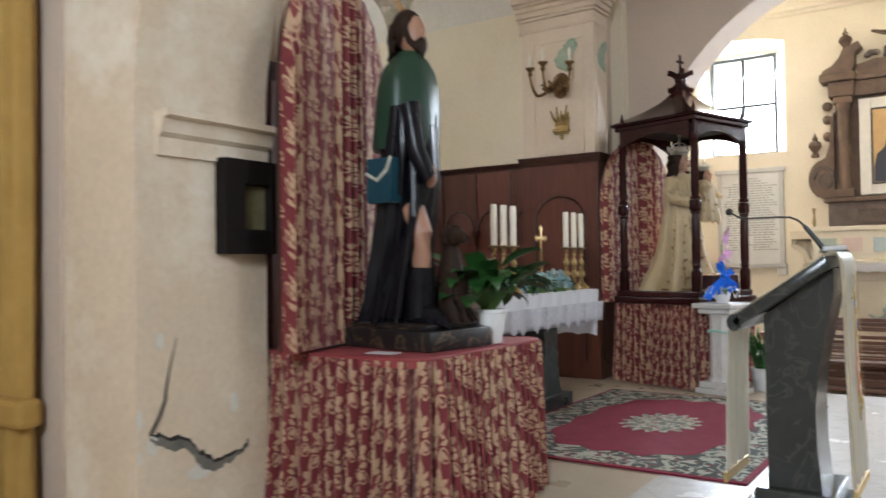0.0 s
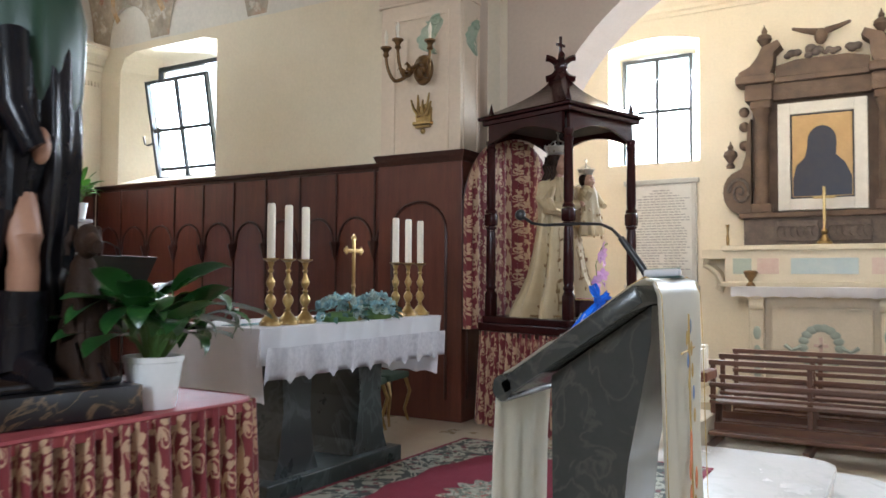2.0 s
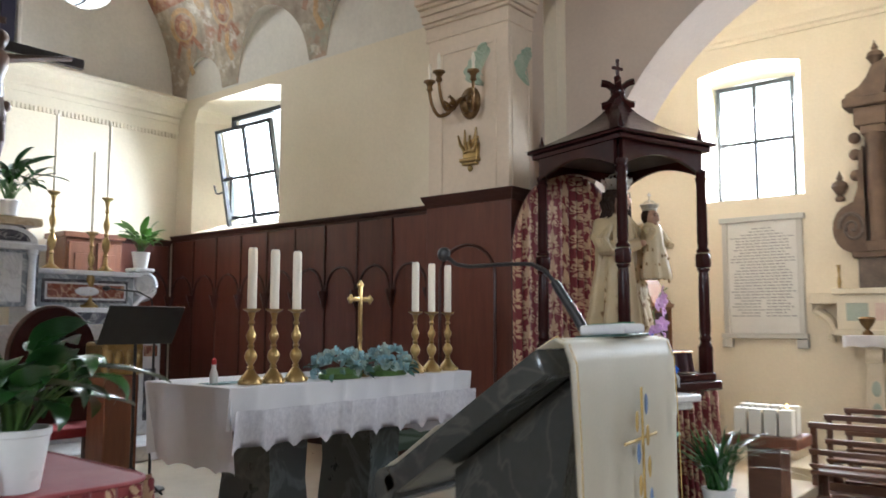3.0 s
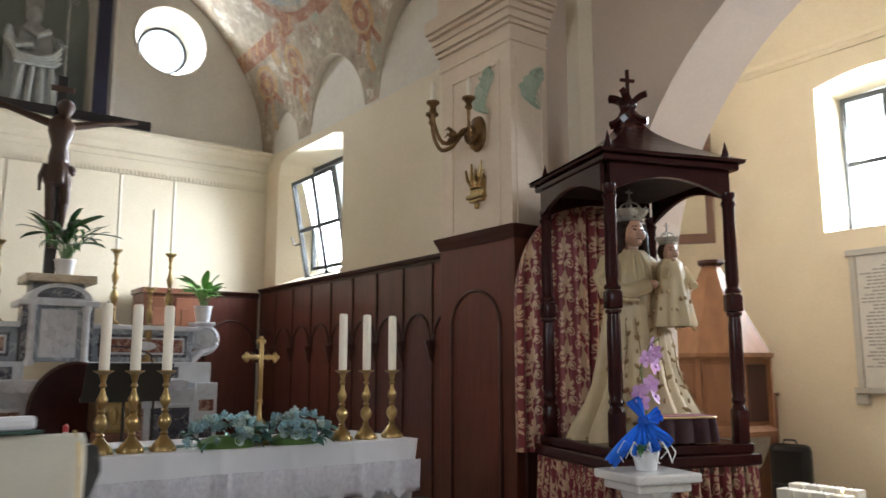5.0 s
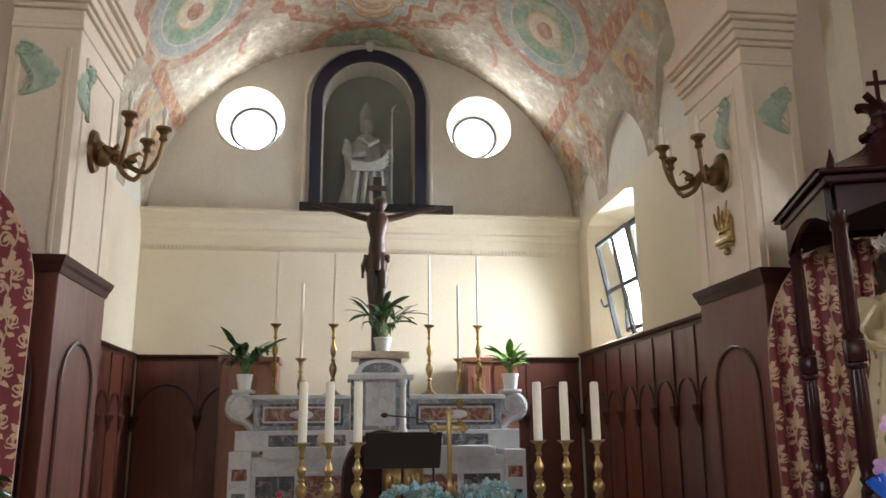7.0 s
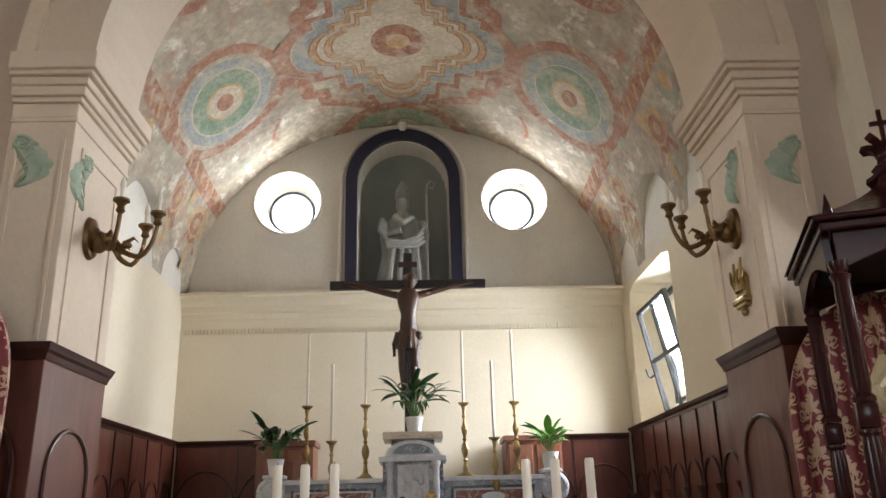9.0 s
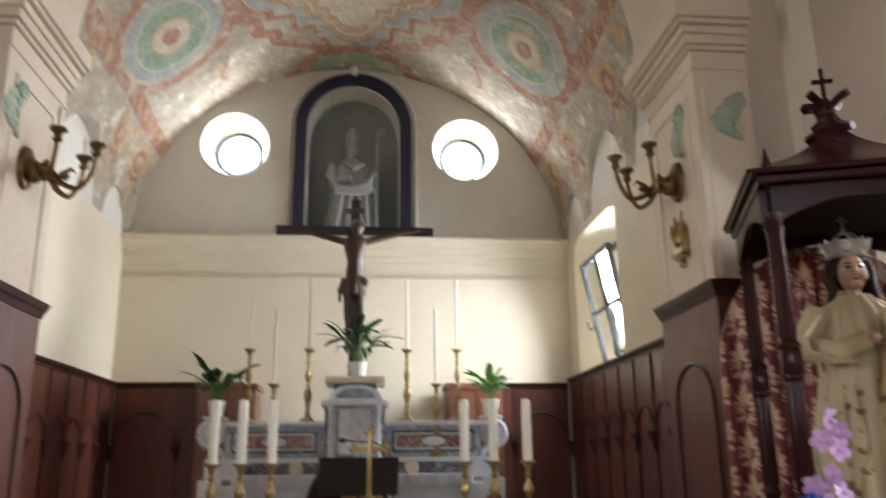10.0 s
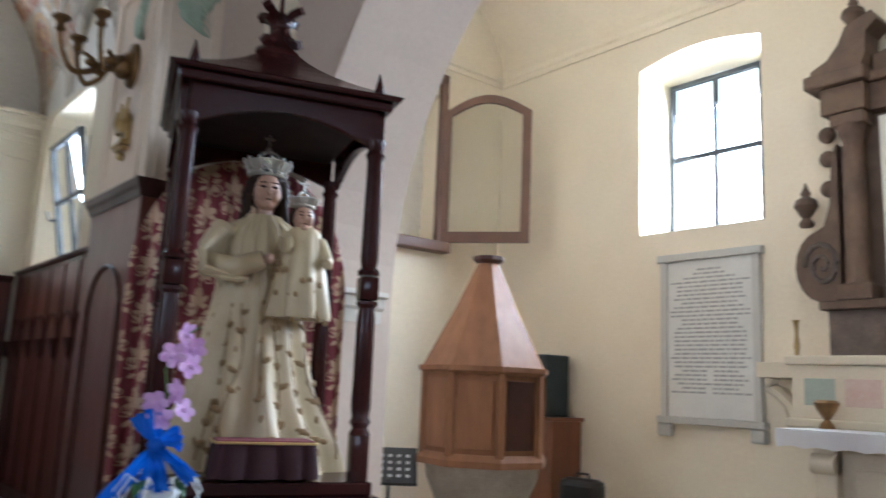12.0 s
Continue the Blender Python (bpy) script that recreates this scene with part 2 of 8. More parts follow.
GLASS = glass("window_glass")
SKYGLOW = glow("overcast_backdrop", (0.90, 0.96, 1.0), 1.0)


# ---- mesh helpers ----
def bm_box(bm, x0, x1, y0, y1, z0, z1, bevel=0.0):
    r = bmesh.ops.create_cube(bm, size=1, matrix=Matrix.Translation(((x0 + x1) / 2, (y0 + y1) / 2, (z0 + z1) / 2)) @ Matrix.Diagonal((abs(x1 - x0), abs(y1 - y0), abs(z1 - z0), 1)))
    if bevel:
        es = list({e for v in r["verts"] for e in v.link_edges})
        bmesh.ops.bevel(bm, geom=es, offset=bevel, segments=2, affect="EDGES", profile=0.5)
    return bm


def bm_lathe(bm, prof, cx=0, cy=0, cz=0, seg=20, sx=1.0, sy=1.0, m=None, start=0.0):
    rings = []
    for r, z in prof:
        ring = []
        for i in range(seg):
            a = 2 * math.pi * i / seg + start
            p = Vector((r * math.cos(a) * sx, r * math.sin(a) * sy, z))
            p = (m @ p) if m else p
            ring.append(bm.verts.new((p.x + cx, p.y + cy, p.z + cz)))
        rings.append(ring)
    for a, b in zip(rings, rings[1:]):
        for i in range(seg):
            j = (i + 1) % seg
            bm.faces.new((a[i], a[j], b[j], b[i]))
    bm.faces.new(rings[0][::-1])
    bm.faces.new(rings[-1])
    return bm


def bm_tube(bm, pts, r, seg=8, taper=None):
    pts = [Vector(p) for p in pts]
    rings, n = [], len(pts)
    up = Vector((0.13, 0.21, 0.97))
    for i, p in enumerate(pts):
        d = (pts[min(i + 1, n - 1)] - pts[max(i - 1, 0)]).normalized()
        s = d.cross(up)
        s = s.normalized() if s.length > 1e-4 else Vector((1, 0, 0))
        t = s.cross(d).normalized()
        rr = r if taper is None else r + (taper - r) * i / (n - 1)
        rings.append([bm.verts.new(p + (s * math.cos(2 * math.pi * k / seg) + t * math.sin(2 * math.pi * k / seg)) * rr) for k in range(seg)])
    for a, b in zip(rings, rings[1:]):
        for k in range(seg):
            j = (k + 1) % seg
            bm.faces.new((a[k], a[j], b[j], b[k]))
    bm.faces.new(rings[0][::-1])
    bm.faces.new(rings[-1])
    return bm


def bm_ball(bm, x, y, z, r, sx=1, sy=1, sz=1, u=12, v=8):
    bmesh.ops.create_uvsphere(bm, u_segments=u, v_segments=v, radius=r, matrix=Matrix.Translation((x, y, z)) @ Matrix.Diagonal((sx, sy, sz, 1)))
    return bm


def bm_prism(bm, pts, a, b, axis="y"):
    """A closed outline in two axes, drawn out from a to b along the third."""
    def put(p, v):
        return {"x": (v, p[0], p[1]), "y": (p[0], v, p[1]), "z": (p[0], p[1], v)}[axis]
    lo, hi = [bm.verts.new(put(p, a)) for p in pts], [bm.verts.new(put(p, b)) for p in pts]
    n = len(pts)
    for i in range(n):
        j = (i + 1) % n
        bm.faces.new((lo[i], lo[j], hi[j], hi[i]))
    bm.faces.new(lo[::-1])
    bm.faces.new(hi)
    return bm


def bm_moulding(bm, prof, path):
    """A profile (out, up) drawn along a path of (x, y, z, out-x, out-y)."""
    rows = [[bm.verts.new((x + o * ox, y + o * oy, z + u)) for o, u in prof] for x, y, z, ox, oy in path]
    for a, b in zip(rows, rows[1:]):
        for i in range(len(prof)):
            j = (i + 1) % len(prof)
            bm.faces.new((a[i], a[j], b[j], b[i]))
    bm.faces.new(rows[0][::-1])
    bm.faces.new(rows[-1])
    return bm


def bm_plate(bm, put, outer, holes0, holes1, v0, v1):
    """A wall with openings through it: outlines at its near and far faces, joined by the reveals."""
    for v, holes in ((v0, holes0), (v1, holes1)):
        es = []
        for loop in [outer] + holes:
            vs = [bm.verts.new(put(u, v, z)) for u, z in loop]
            es += [bm.edges.new((vs[i], vs[(i + 1) % len(vs)])) for i in range(len(vs))]
        bmesh.ops.triangle_fill(bm, use_beauty=True, use_dissolve=False, edges=es)
    for a, b in [(outer, outer)] + list(zip(holes0, holes1)):
        va, vb = [bm.verts.new(put(u, v0, z)) for u, z in a], [bm.verts.new(put(u, v1, z)) for u, z in b]
        for i in range(len(a)):
            j = (i + 1) % len(a)
            bm.faces.new((va[i], va[j], vb[j], vb[i]))
    bmesh.ops.remove_doubles(bm, verts=bm.verts[:], dist=0.0005)
    bmesh.ops.recalc_face_normals(bm, faces=bm.faces[:])
    return bm


def arc(cu, cz, r, a0, a1, n, rz=None):
    rz = rz or r
    return [(cu + r * math.cos(math.radians(a0 + (a1 - a0) * i / n)), cz + rz * math.sin(math.radians(a0 + (a1 - a0) * i / n))) for i in range(n + 1)]


def mesh_of(name, bm, material, smooth=False, auto=None):
    me = bpy.data.meshes.new(name)
    bmesh.ops.recalc_face_normals(bm, faces=bm.faces[:])
    bm.to_mesh(me)
    bm.free()
    for m in material if isinstance(material, (list, tuple)) else [material]:
        me.materials.append(m)
    if smooth:
        me.polygons.foreach_set("use_smooth", [True] * len(me.polygons))
        me.set_sharp_from_angle(angle=radians(auto or 38))
    return me


def part(name, bm, material, parent=None, label="", smooth=False, at=None):
    ob = new(name, mesh_of(name, bm, material, smooth))
    if parent:
        ob.parent = parent
    if at is not None:
        ob.matrix_basis = at
    if label:
        ob["label"] = label
    return ob


def thing(name, m, label, category, group=""):
    ob = new(name)
    ob.empty_display_size = 0.1
    ob.matrix_world = m
    return tagged(ob, label, category, group)


def structure(name, bm, material, label="", smooth=False):
    return tagged(part(name, bm, material, smooth=smooth), label or name.replace("_", " "), name.split("_")[0], kind="structure")


# ---- floors ----
bm = bmesh.new()
side = [(-9.9, 2.4), (-9.9, 10.6), (-1.2, 10.6), (-1.2, 8.8), (-0.3, 8.8)]
side += arc(-0.3, 8.5, 0.3, 90, 0, 6)[1:] + arc(-0.3, 3.9, 0.3, 0, -90, 6) + [(-1.2, 3.6), (-1.2, 2.4)]
bm_prism(bm, side, -0.5, 0.0, "z")
FLOOR_OB = structure("floor", bm, FLOOR, "polished beige stone floor of the raised presbytery")
bm = bmesh.new()
low = [(-1.2, 9.15), (0.04, 9.15)] + arc(0.04, 8.85, 0.3, 90, 0, 6)[1:] + arc(0.04, 3.55, 0.3, 0, -90, 6) + [(-1.2, 3.25)]
bm_prism(bm, low, -0.5, -0.16, "z")
structure("step_lower", bm, MARBLE, "lower white marble step of the presbytery")
bm = bmesh.new()
edge = [(-1.19, 8.82), (-0.3, 8.82)] + arc(-0.3, 8.5, 0.32, 90, 0, 6)[1:] + arc(-0.3, 3.9, 0.32, 0, -90, 6) + [(-1.19, 3.58)]
bm_prism(bm, edge, -0.04, 0.004, "z")
structure("step_upper", bm, MARBLE, "white marble slab along the presbytery edge")
bm = bmesh.new()
bm_box(bm, -7, 12, -4, 15, -0.6, -0.32)
structure("ground", bm, FLOOR, "pale stone floor of nave and side chapels")

# ---- chancel ----
bm = bmesh.new()
bm_box(bm, -9.9, -9.2, 2.4, 10.2, -0.2, 4.36)
structure("wall_chancel_back", bm, PLASTER, "cream plaster end wall behind the high altar")
CORN = [(0, -0.34), (0.02, -0.34), (0.03, -0.27), (0.06, -0.25), (0.07, -0.17), (0.12, -0.12), (0.15, -0.06), (0.19, -0.04), (0.19, 0.0), (0.0, 0.0)]
bm = bmesh.new()
bm_moulding(bm, CORN, [(-9.202, 3.22, 4.47, 1, 0), (-9.202, 9.34, 4.47, 1, 0)])
structure("cornice", bm, PLASTER, "cream plaster cornice over the end wall")
bm = bmesh.new()
put_x = lambda u, v, z: (v, u, z)
put_y = lambda u, v, z: (u, v, z)
niche = [(5.62, 4.5), (6.95, 4.5), (6.95, 6.24)] + arc(6.285, 6.24, 0.665, 0, 180, 16)[1:]
oc = lambda y, r: arc(y, 5.94, r, 0, 360, 28)[:-1]
lun = [(3.0, 4.36), (9.6, 4.36), (9.6, 7.7), (3.0, 7.7)]
bm_plate(bm, put_x, lun, [oc(4.58, 0.48), oc(7.94, 0.48), niche], [oc(4.58, 0.34), oc(7.94, 0.34), niche], -9.39, -9.85)
structure("wall_lunette", bm, PLASTER_WHITE, "whitewashed lunette wall with two round windows and a niche")
bm = bmesh.new()
# hollow back of the niche: half cylinder with a quarter-sphere head
rows = []
for k in range(9):
    z, f = 4.5 + 1.74 * k / 8, 1.0
    rows.append([(-9.84 - 0.42 * math.sin(math.radians(a)), 6.285 + 0.665 * math.cos(math.radians(a)), z) for a in range(0, 181, 15)])
for k in range(1, 7):
    e = math.radians(90 * k / 6)
    rows.append([(-9.84 - 0.42 * math.sin(math.radians(a)) * math.cos(e) - 0.001, 6.285 + 0.665 * math.cos(math.radians(a)) * math.cos(e), 6.24 + 0.665 * math.sin(e)) for a in range(0, 181, 15)])
vr = [[bm.verts.new(p) for p in r] for r in rows]
for a, b in zip(vr, vr[1:]):
    for i in range(len(a) - 1):
        bm.faces.new((a[i], a[i + 1], b[i + 1], b[i]))
bmesh.ops.remove_doubles(bm, verts=bm.verts[:], dist=0.0005)
NICHE_PAINT = mat("grey_green_niche_paint", (0.36, 0.38, 0.32), (0.30, 0.32, 0.28), 0.85, 0, 2, 30, 0.1, 0.6)
structure("wall_niche", bm, NICHE_PAINT, "grey-green concave niche back", True)
bm = bmesh.new()
bm_box(bm, -10.3, -9.3, 5.6, 6.97, 4.38, 4.5)
structure("sill_niche", bm, NICHE_PAINT, "painted ledge of the niche")

def side_wall(y0, y1, window):
    bm = bmesh.new()
    hole0 = [(-8.82, 2.56), (-6.95, 2.56), (-6.95, 4.28), (-7.2, 4.34), (-8.5, 4.34), (-8.72, 4.27), (-8.8, 4.1)]
    hole1 = [(-8.5, 2.75), (-7.2, 2.75), (-7.2, 4.22), (-7.4, 4.24), (-8.3, 4.24), (-8.44, 4.2), (-8.5, 4.1)]
    bm_plate(bm, put_y, [(-9.6, -0.2), (-3.0, -0.2), (-3.0, 5.6), (-9.6, 5.6)], [hole0] if window else [], [hole1] if window else [], y0, y1)
    return bm

structure("wall_chancel_window", side_wall(9.34, 9.84, True), PLASTER, "cream plaster chancel wall with a deep window")
structure("wall_chancel_plain", side_wall(3.22, 2.72, False), PLASTER, "plain cream plaster chancel wall")

# ---- vault with lunettes over the chancel ----
VC, VA, VZ, VB = 6.28, 3.06, 4.47, 2.72
LUN = [(-8.62, 0.42, 0.5), (-7.14, 0.68, 0.82), (-5.25, 0.86, 0.95)]

def vault_foot(x):
    z = 0.0
    for xc, w, h in LUN:
        d = abs(x - xc) / w
        if d < 1:
            z = max(z, h * math.sqrt(1 - d * d))
    return z

def vault_point(x, a, off=0.0):
    """a: angle from the left foot, 0 to 180."""
    t = math.radians(a)
    return (x, VC - (VA - off) * math.cos(t), VZ + (VB - off) * math.sin(t))

bm = bmesh.new()
xs = [-9.45 + (9.45 - 3.6) * i / 130 for i in range(131)]
cols = []
for x in xs:
    a0 = math.degrees(math.asin(min(0.98, vault_foot(x) / VB)))
    cols.append([bm.verts.new(vault_point(x, a0 + (180 - 2 * a0) * k / 40)) for k in range(41)])
for a, b in zip(cols, cols[1:]):
    for k in range(40):
        bm.faces.new((a[k], a[k + 1], b[k + 1], b[k])).smooth = True
structure("ceiling_vault", bm, FRESCO, "barrel vault with faded fresco plaster")
bm = bmesh.new()
for wall_y, s in ((VC - VA, 1), (VC + VA, -1)):
    prev = None
    for x in xs:
        f = vault_foot(x)
        yv = VC - s * VA * math.sqrt(max(0, 1 - (f / VB) ** 2))
        row = [bm.verts.new((x, wall_y + s * 0.002, VZ + f)), bm.verts.new((x, yv, VZ + f)), bm.verts.new((x, wall_y + s * 0.003, VZ - 0.03)), bm.verts.new((x, wall_y + s * 0.003, VZ + f))]
        if prev:
            bm.faces.new((prev[0], prev[1], row[1], row[0]))
            bm.faces.new((prev[2], prev[3], row[3], row[2]))
        prev = row
structure("ceiling_lunettes", bm, PLASTER_WHITE, "small plaster lunettes cut into the vault foot")

# ---- triumphal arch with pilasters ----
bm = bmesh.new()
opening = [(4.3, -0.3), (8.66, -0.3), (8.66, 4.38), (8.6, 4.38)] + arc(6.48, 4.38, 2.12, 0, 180, 32)[1:] + [(4.3, 4.38)]
bm_plate(bm, put_x, [(2.6, -0.31), (10.3, -0.31), (10.3, 8.3), (2.6, 8.3)], [opening], [opening], -3.14, -3.93)
PILASTER = mat("warm_beige_paint", (0.71, 0.59, 0.46), (0.63, 0.51, 0.39), 0.8, 0, 1.5, 30, 0.12, 0.5)
for f in bm.faces:
    c = f.calc_center_median()
    f.material_index = 1 if abs(f.normal.x) < 0.5 and 4.2 < c.y < 8.7 and c.z < 7 else 0
structure("wall_arch", bm, [ARCH_PAINT, PILASTER], "greige painted wall with the beige chancel arch")
for y0, y1, tag in ((3.9, 4.315, "left"), (8.652, 9.03, "right")):
    pil = tagged(new("pilaster_" + tag), "warm beige pilaster with a moulded capital", "pilaster", kind="structure")
    left = tag == "left"
    yin, s = (y1, 1) if left else (y0, -1)
    bm = bmesh.new()
    bm_box(bm, -3.95, -3.06, y0, y1, 0, 3.93, 0.006)
    part("shaft", bm, PILASTER, pil)
    for o, z0, z1 in ((0.012, 3.925, 3.955), (0.004, 3.955, 4.06), (0.03, 4.06, 4.095), (0.055, 4.095, 4.16), (0.075, 4.16, 4.215), (0.11, 4.215, 4.25), (0.135, 4.25, 4.37)):
        bm = bmesh.new()
        bm_box(bm, -3.98 - o * 0.3, -3.06 + o, y0 - (0.004 if left else o), y1 + (o if left else 0.004), z0, z1, 0.008)
        part("capital_moulding", bm, PILASTER, pil)
    for x in (-3.8, -3.2):
        bm = bmesh.new()
        bm_box(bm, x - 0.015, x + 0.015, yin - 0.002 * s, yin + s * 0.012, 2.5, 3.8, 0.003)
        part("panel_moulding", bm, PILASTER, pil)
    bm = bmesh.new()
    bm_box(bm, -3.785, -3.215, yin - 0.002 * s, yin + s * 0.012, 3.77, 3.8, 0.003)
    part("panel_moulding", bm, PILASTER, pil)
    for y in (y0 + 0.06, y1 - 0.06):
        bm = bmesh.new()
        bm_box(bm, -3.062, -3.05, y - 0.012, y + 0.012, 2.5, 3.8, 0.003)
        part("panel_moulding", bm, PILASTER, pil)
# archivolt band over the front of the arch
bm = bmesh.new()
for r0, r1, d in ((2.12, 2.5, 0.05), (2.5, 2.62, 0.09)):
    outer, inn = arc(6.48, 4.34, r1, 0, 180, 36), arc(6.48, 4.34, r0, 0, 180, 36)
    for i in range(36):
        vs = [bm.verts.new((x, u, z)) for x in (-3.139, -3.14 + d) for u, z in (inn[i], inn[i + 1], outer[i + 1], outer[i])]
        for q in ((4, 5, 6, 7), (0, 1, 5, 4), (3, 2, 6, 7)):
            bm.faces.new([vs[j] for j in q])
structure("trim_archivolt", bm, PILASTER, "moulded plaster band round the chancel arch")

# ---- side arches ----
def arch_wall(name, y0, y1, c, r0, r1, label):
    bm = bmesh.new()
    o0 = [(c - r0, -0.6), (c + r0, -0.6), (c + r0, 1.95)] + arc(c, 1.95, r0, 0, 180, 36)[1:]
    o1 = [(c - r1, -0.6), (c + r1, -0.6), (c + r1, 1.95)] + arc(c, 1.95, r1, 0, 180, 36)[1:]
    bm_plate(bm, put_y, [(-5.9, -0.61), (11, -0.61), (11, 8.3), (-5.9, 8.3)], [o0], [o1], y0, y1)
    structure(name, bm, ARCH_PAINT if y0 > 5 else PLASTER_OLD, label)

arch_wall("wall_chapel_arch", 9.5, 10.29, -0.35, 2.45, 2.54, "greige wall with a round arch into the side chapel")
arch_wall("wall_near_arch", 3.38, 2.62, -0.2, 2.4, 2.4, "cracked ochre plaster wall with a round arch")
IMPOST = [(0, -0.2), (0.02, -0.2), (0.025, -0.12), (0.05, -0.1), (0.06, -0.04), (0.1, -0.03), (0.1, 0.0), (0, 0)]
bm = bmesh.new()
bm_moulding(bm, IMPOST, [(-2.6, 2.72, 1.98, 1, 0), (-2.6, 3.378, 1.98, 1, 0)])
structure("trim_impost_near", bm, PLASTER_OLD, "moulded plaster impost of the near arch")
bm = bmesh.new()
bm_moulding(bm, IMPOST, [(-2.80, 9.5, 1.98, 1, 0), (-2.89, 10.2, 1.98, 1, 0)])
structure("trim_impost_far", bm, PLASTER_WHITE, "moulded plaster impost of the chapel arch")

# ---- side chapel ----
bm = bmesh.new()
def win_hole(x0, x1, z0, z1, rise):
    n = 8
    return [(x0, z0), (x1, z0)] + [(x1 + (x0 - x1) * i / n, z1 + rise * math.sin(math.pi * i / n)) for i in range(n + 1)]
h0 = [win_hole(-3.37, -2.06, 2.96, 4.68, 0.1), win_hole(1.0, 2.3, 2.96, 4.68, 0.1)]
h1 = [win_hole(-3.29, -2.24, 2.98, 4.6, 0.05), win_hole(1.13, 2.2, 2.98, 4.6, 0.05)]
bm_plate(bm, put_y, [(-6, -0.6), (11, -0.6), (11, 7), (-6, 7)], h0, h1, 13.635, 14.12)
structure("wall_chapel", bm, PLASTER, "cream plaster chapel wall with windows")
bm = bmesh.new()
bm_plate(bm, put_x, [(10.0, -0.6), (14.1, -0.6), (14.1, 7), (10.0, 7)], [[(11.75, 3.0), (12.7, 3.0), (12.7, 4.7), (11.75, 4.7)]], [[(11.75, 3.0), (12.7, 3.0), (12.7, 4.7), (11.75, 4.7)]], -5.42, -5.75)
structure("wall_chapel_end", bm, PLASTER, "cream plaster end wall of the chapel with a niche")
bm = bmesh.new()
bm_box(bm, -5.9, -5.74, 11.6, 12.85, 2.9, 4.8)
structure("wall_chapel_niche", bm, PLASTER_WHITE, "pale plaster back of the wall niche")
bm = bmesh.new()
MOULD = [(0, -0.12), (0.02, -0.12), (0.03, -0.07), (0.06, -0.05), (0.07, 0.0), (0, 0)]
bm_moulding(bm, MOULD, [(-5.42, 10.29, 5.16, 1, 0), (-5.42, 13.633, 5.16, 1, -1), (11, 13.633, 5.16, 0, -1)])
structure("cornice_chapel", bm, PLASTER, "thin cream cornice round the chapel")
bm = bmesh.new()
prev = None
for i in range(13):
    a = math.radians(180 * i / 12)
    y, z = 11.96 - 1.7 * math.cos(a), 5.16 + 1.1 * math.sin(a)
    row = [bm.verts.new((-5.6, y, z)), bm.verts.new((11, y, z))]
    if prev:
        bm.faces.new((prev[0], prev[1], row[1], row[0])).smooth = True
    prev = row
structure("ceiling_chapel", bm, PLASTER, "cream plaster barrel ceiling of the chapel")

# ---- plain walls that close the place ----
bm = bmesh.new()
bm_box(bm, -6, 11.5, 2.6, 10.3, 8.3, 8.5)
structure("ceiling_nave", bm, PLASTER_WHITE, "pale plaster nave ceiling")
bm = bmesh.new()
# The opening is assumed and out of view, made for the nave fill lamp
bm_plate(bm, put_x, [(-4, -0.6), (15, -0.6), (15, 8.5), (-4, 8.5)], [[(5.1, 3.5), (7.7, 3.5), (7.7, 5.7), (5.1, 5.7)]], [[(5.1, 3.5), (7.7, 3.5), (7.7, 5.7), (5.1, 5.7)]], 11, 11.3)
structure("wall_nave_front", bm, PLASTER_WHITE, "pale plaster front wall of the nave with an added light opening")
bm = bmesh.new()
# Unseen opening, added so the near-chapel fill lamp can shine in
hole = [(-0.1, 2.7), (1.1, 2.7), (1.1, 4.5), (-0.1, 4.5)]
bm_plate(bm, put_y, [(-5, -0.6), (11.3, -0.6), (11.3, 6), (-5, 6)], [hole], [hole], -2.2, -2.6)
structure("wall_near_chapel", bm, PLASTER, "cream plaster wall of the near chapel")
bm = bmesh.new()
bm_box(bm, -4.6, -4.2, -2.6, 2.63, -0.6, 6)
structure("wall_near_chapel_end", bm, PLASTER_OLD, "ochre plaster end wall of the near chapel")
bm = bmesh.new()
bm_box(bm, -4.6, 11.3, -2.6, 2.62, 5.4, 5.6)
structure("ceiling_near_chapel", bm, PLASTER_WHITE, "pale plaster ceiling of the near chapel")

# ---- more materials ----
BRASS = mat("worn_gilt_brass", (0.47, 0.335, 0.14), (0.24, 0.16, 0.065), 0.31, 0.95, 12, 90, 0.1, 0.8)
BRONZE = mat("old_bronze", (0.24, 0.14, 0.055), (0.13, 0.075, 0.035), 0.42, 0.85, 14, 90, 0.15, 0.8)
WAX = mat("ivory_wax", (0.80, 0.74, 0.62), (0.74, 0.67, 0.54), 0.5, 0, 8, 60, 0.03, 0.3)
WHITEPLASTIC = mat("white_glazed_pot", (0.78, 0.78, 0.77), (0.72, 0.72, 0.72), 0.3, 0, 4, 50, 0.0, 0.2)
LEAF = mat("glossy_leaf", (0.04, 0.125, 0.025), (0.015, 0.06, 0.015), 0.28, 0, 9, 60, 0.1, 0.8, per_object=0.35)
LEAF_LIGHT = mat("fresh_leaf", (0.14, 0.30, 0.05), (0.08, 0.20, 0.03), 0.4, 0, 9, 60, 0.1, 0.8, per_object=0.3)
STEM = mat("green_stem", (0.09, 0.18, 0.04), None, 0.5)
SOIL = mat("potting_soil", (0.05, 0.035, 0.025), None, 0.95, 0, 20, 90, 0.5)
GREYMARBLE = veined("blue_grey_marble", (0.27, 0.30, 0.33), (0.52, 0.54, 0.56), 5, 0.3, 0.04)
PALEMARBLE = veined("pale_grey_marble", (0.70, 0.71, 0.73), (0.48, 0.49, 0.52), 4, 0.3, 0.03)
DARKMARBLE = veined("dark_panel_marble", (0.07, 0.07, 0.085), (0.35, 0.34, 0.33), 7, 0.28, 0.03)
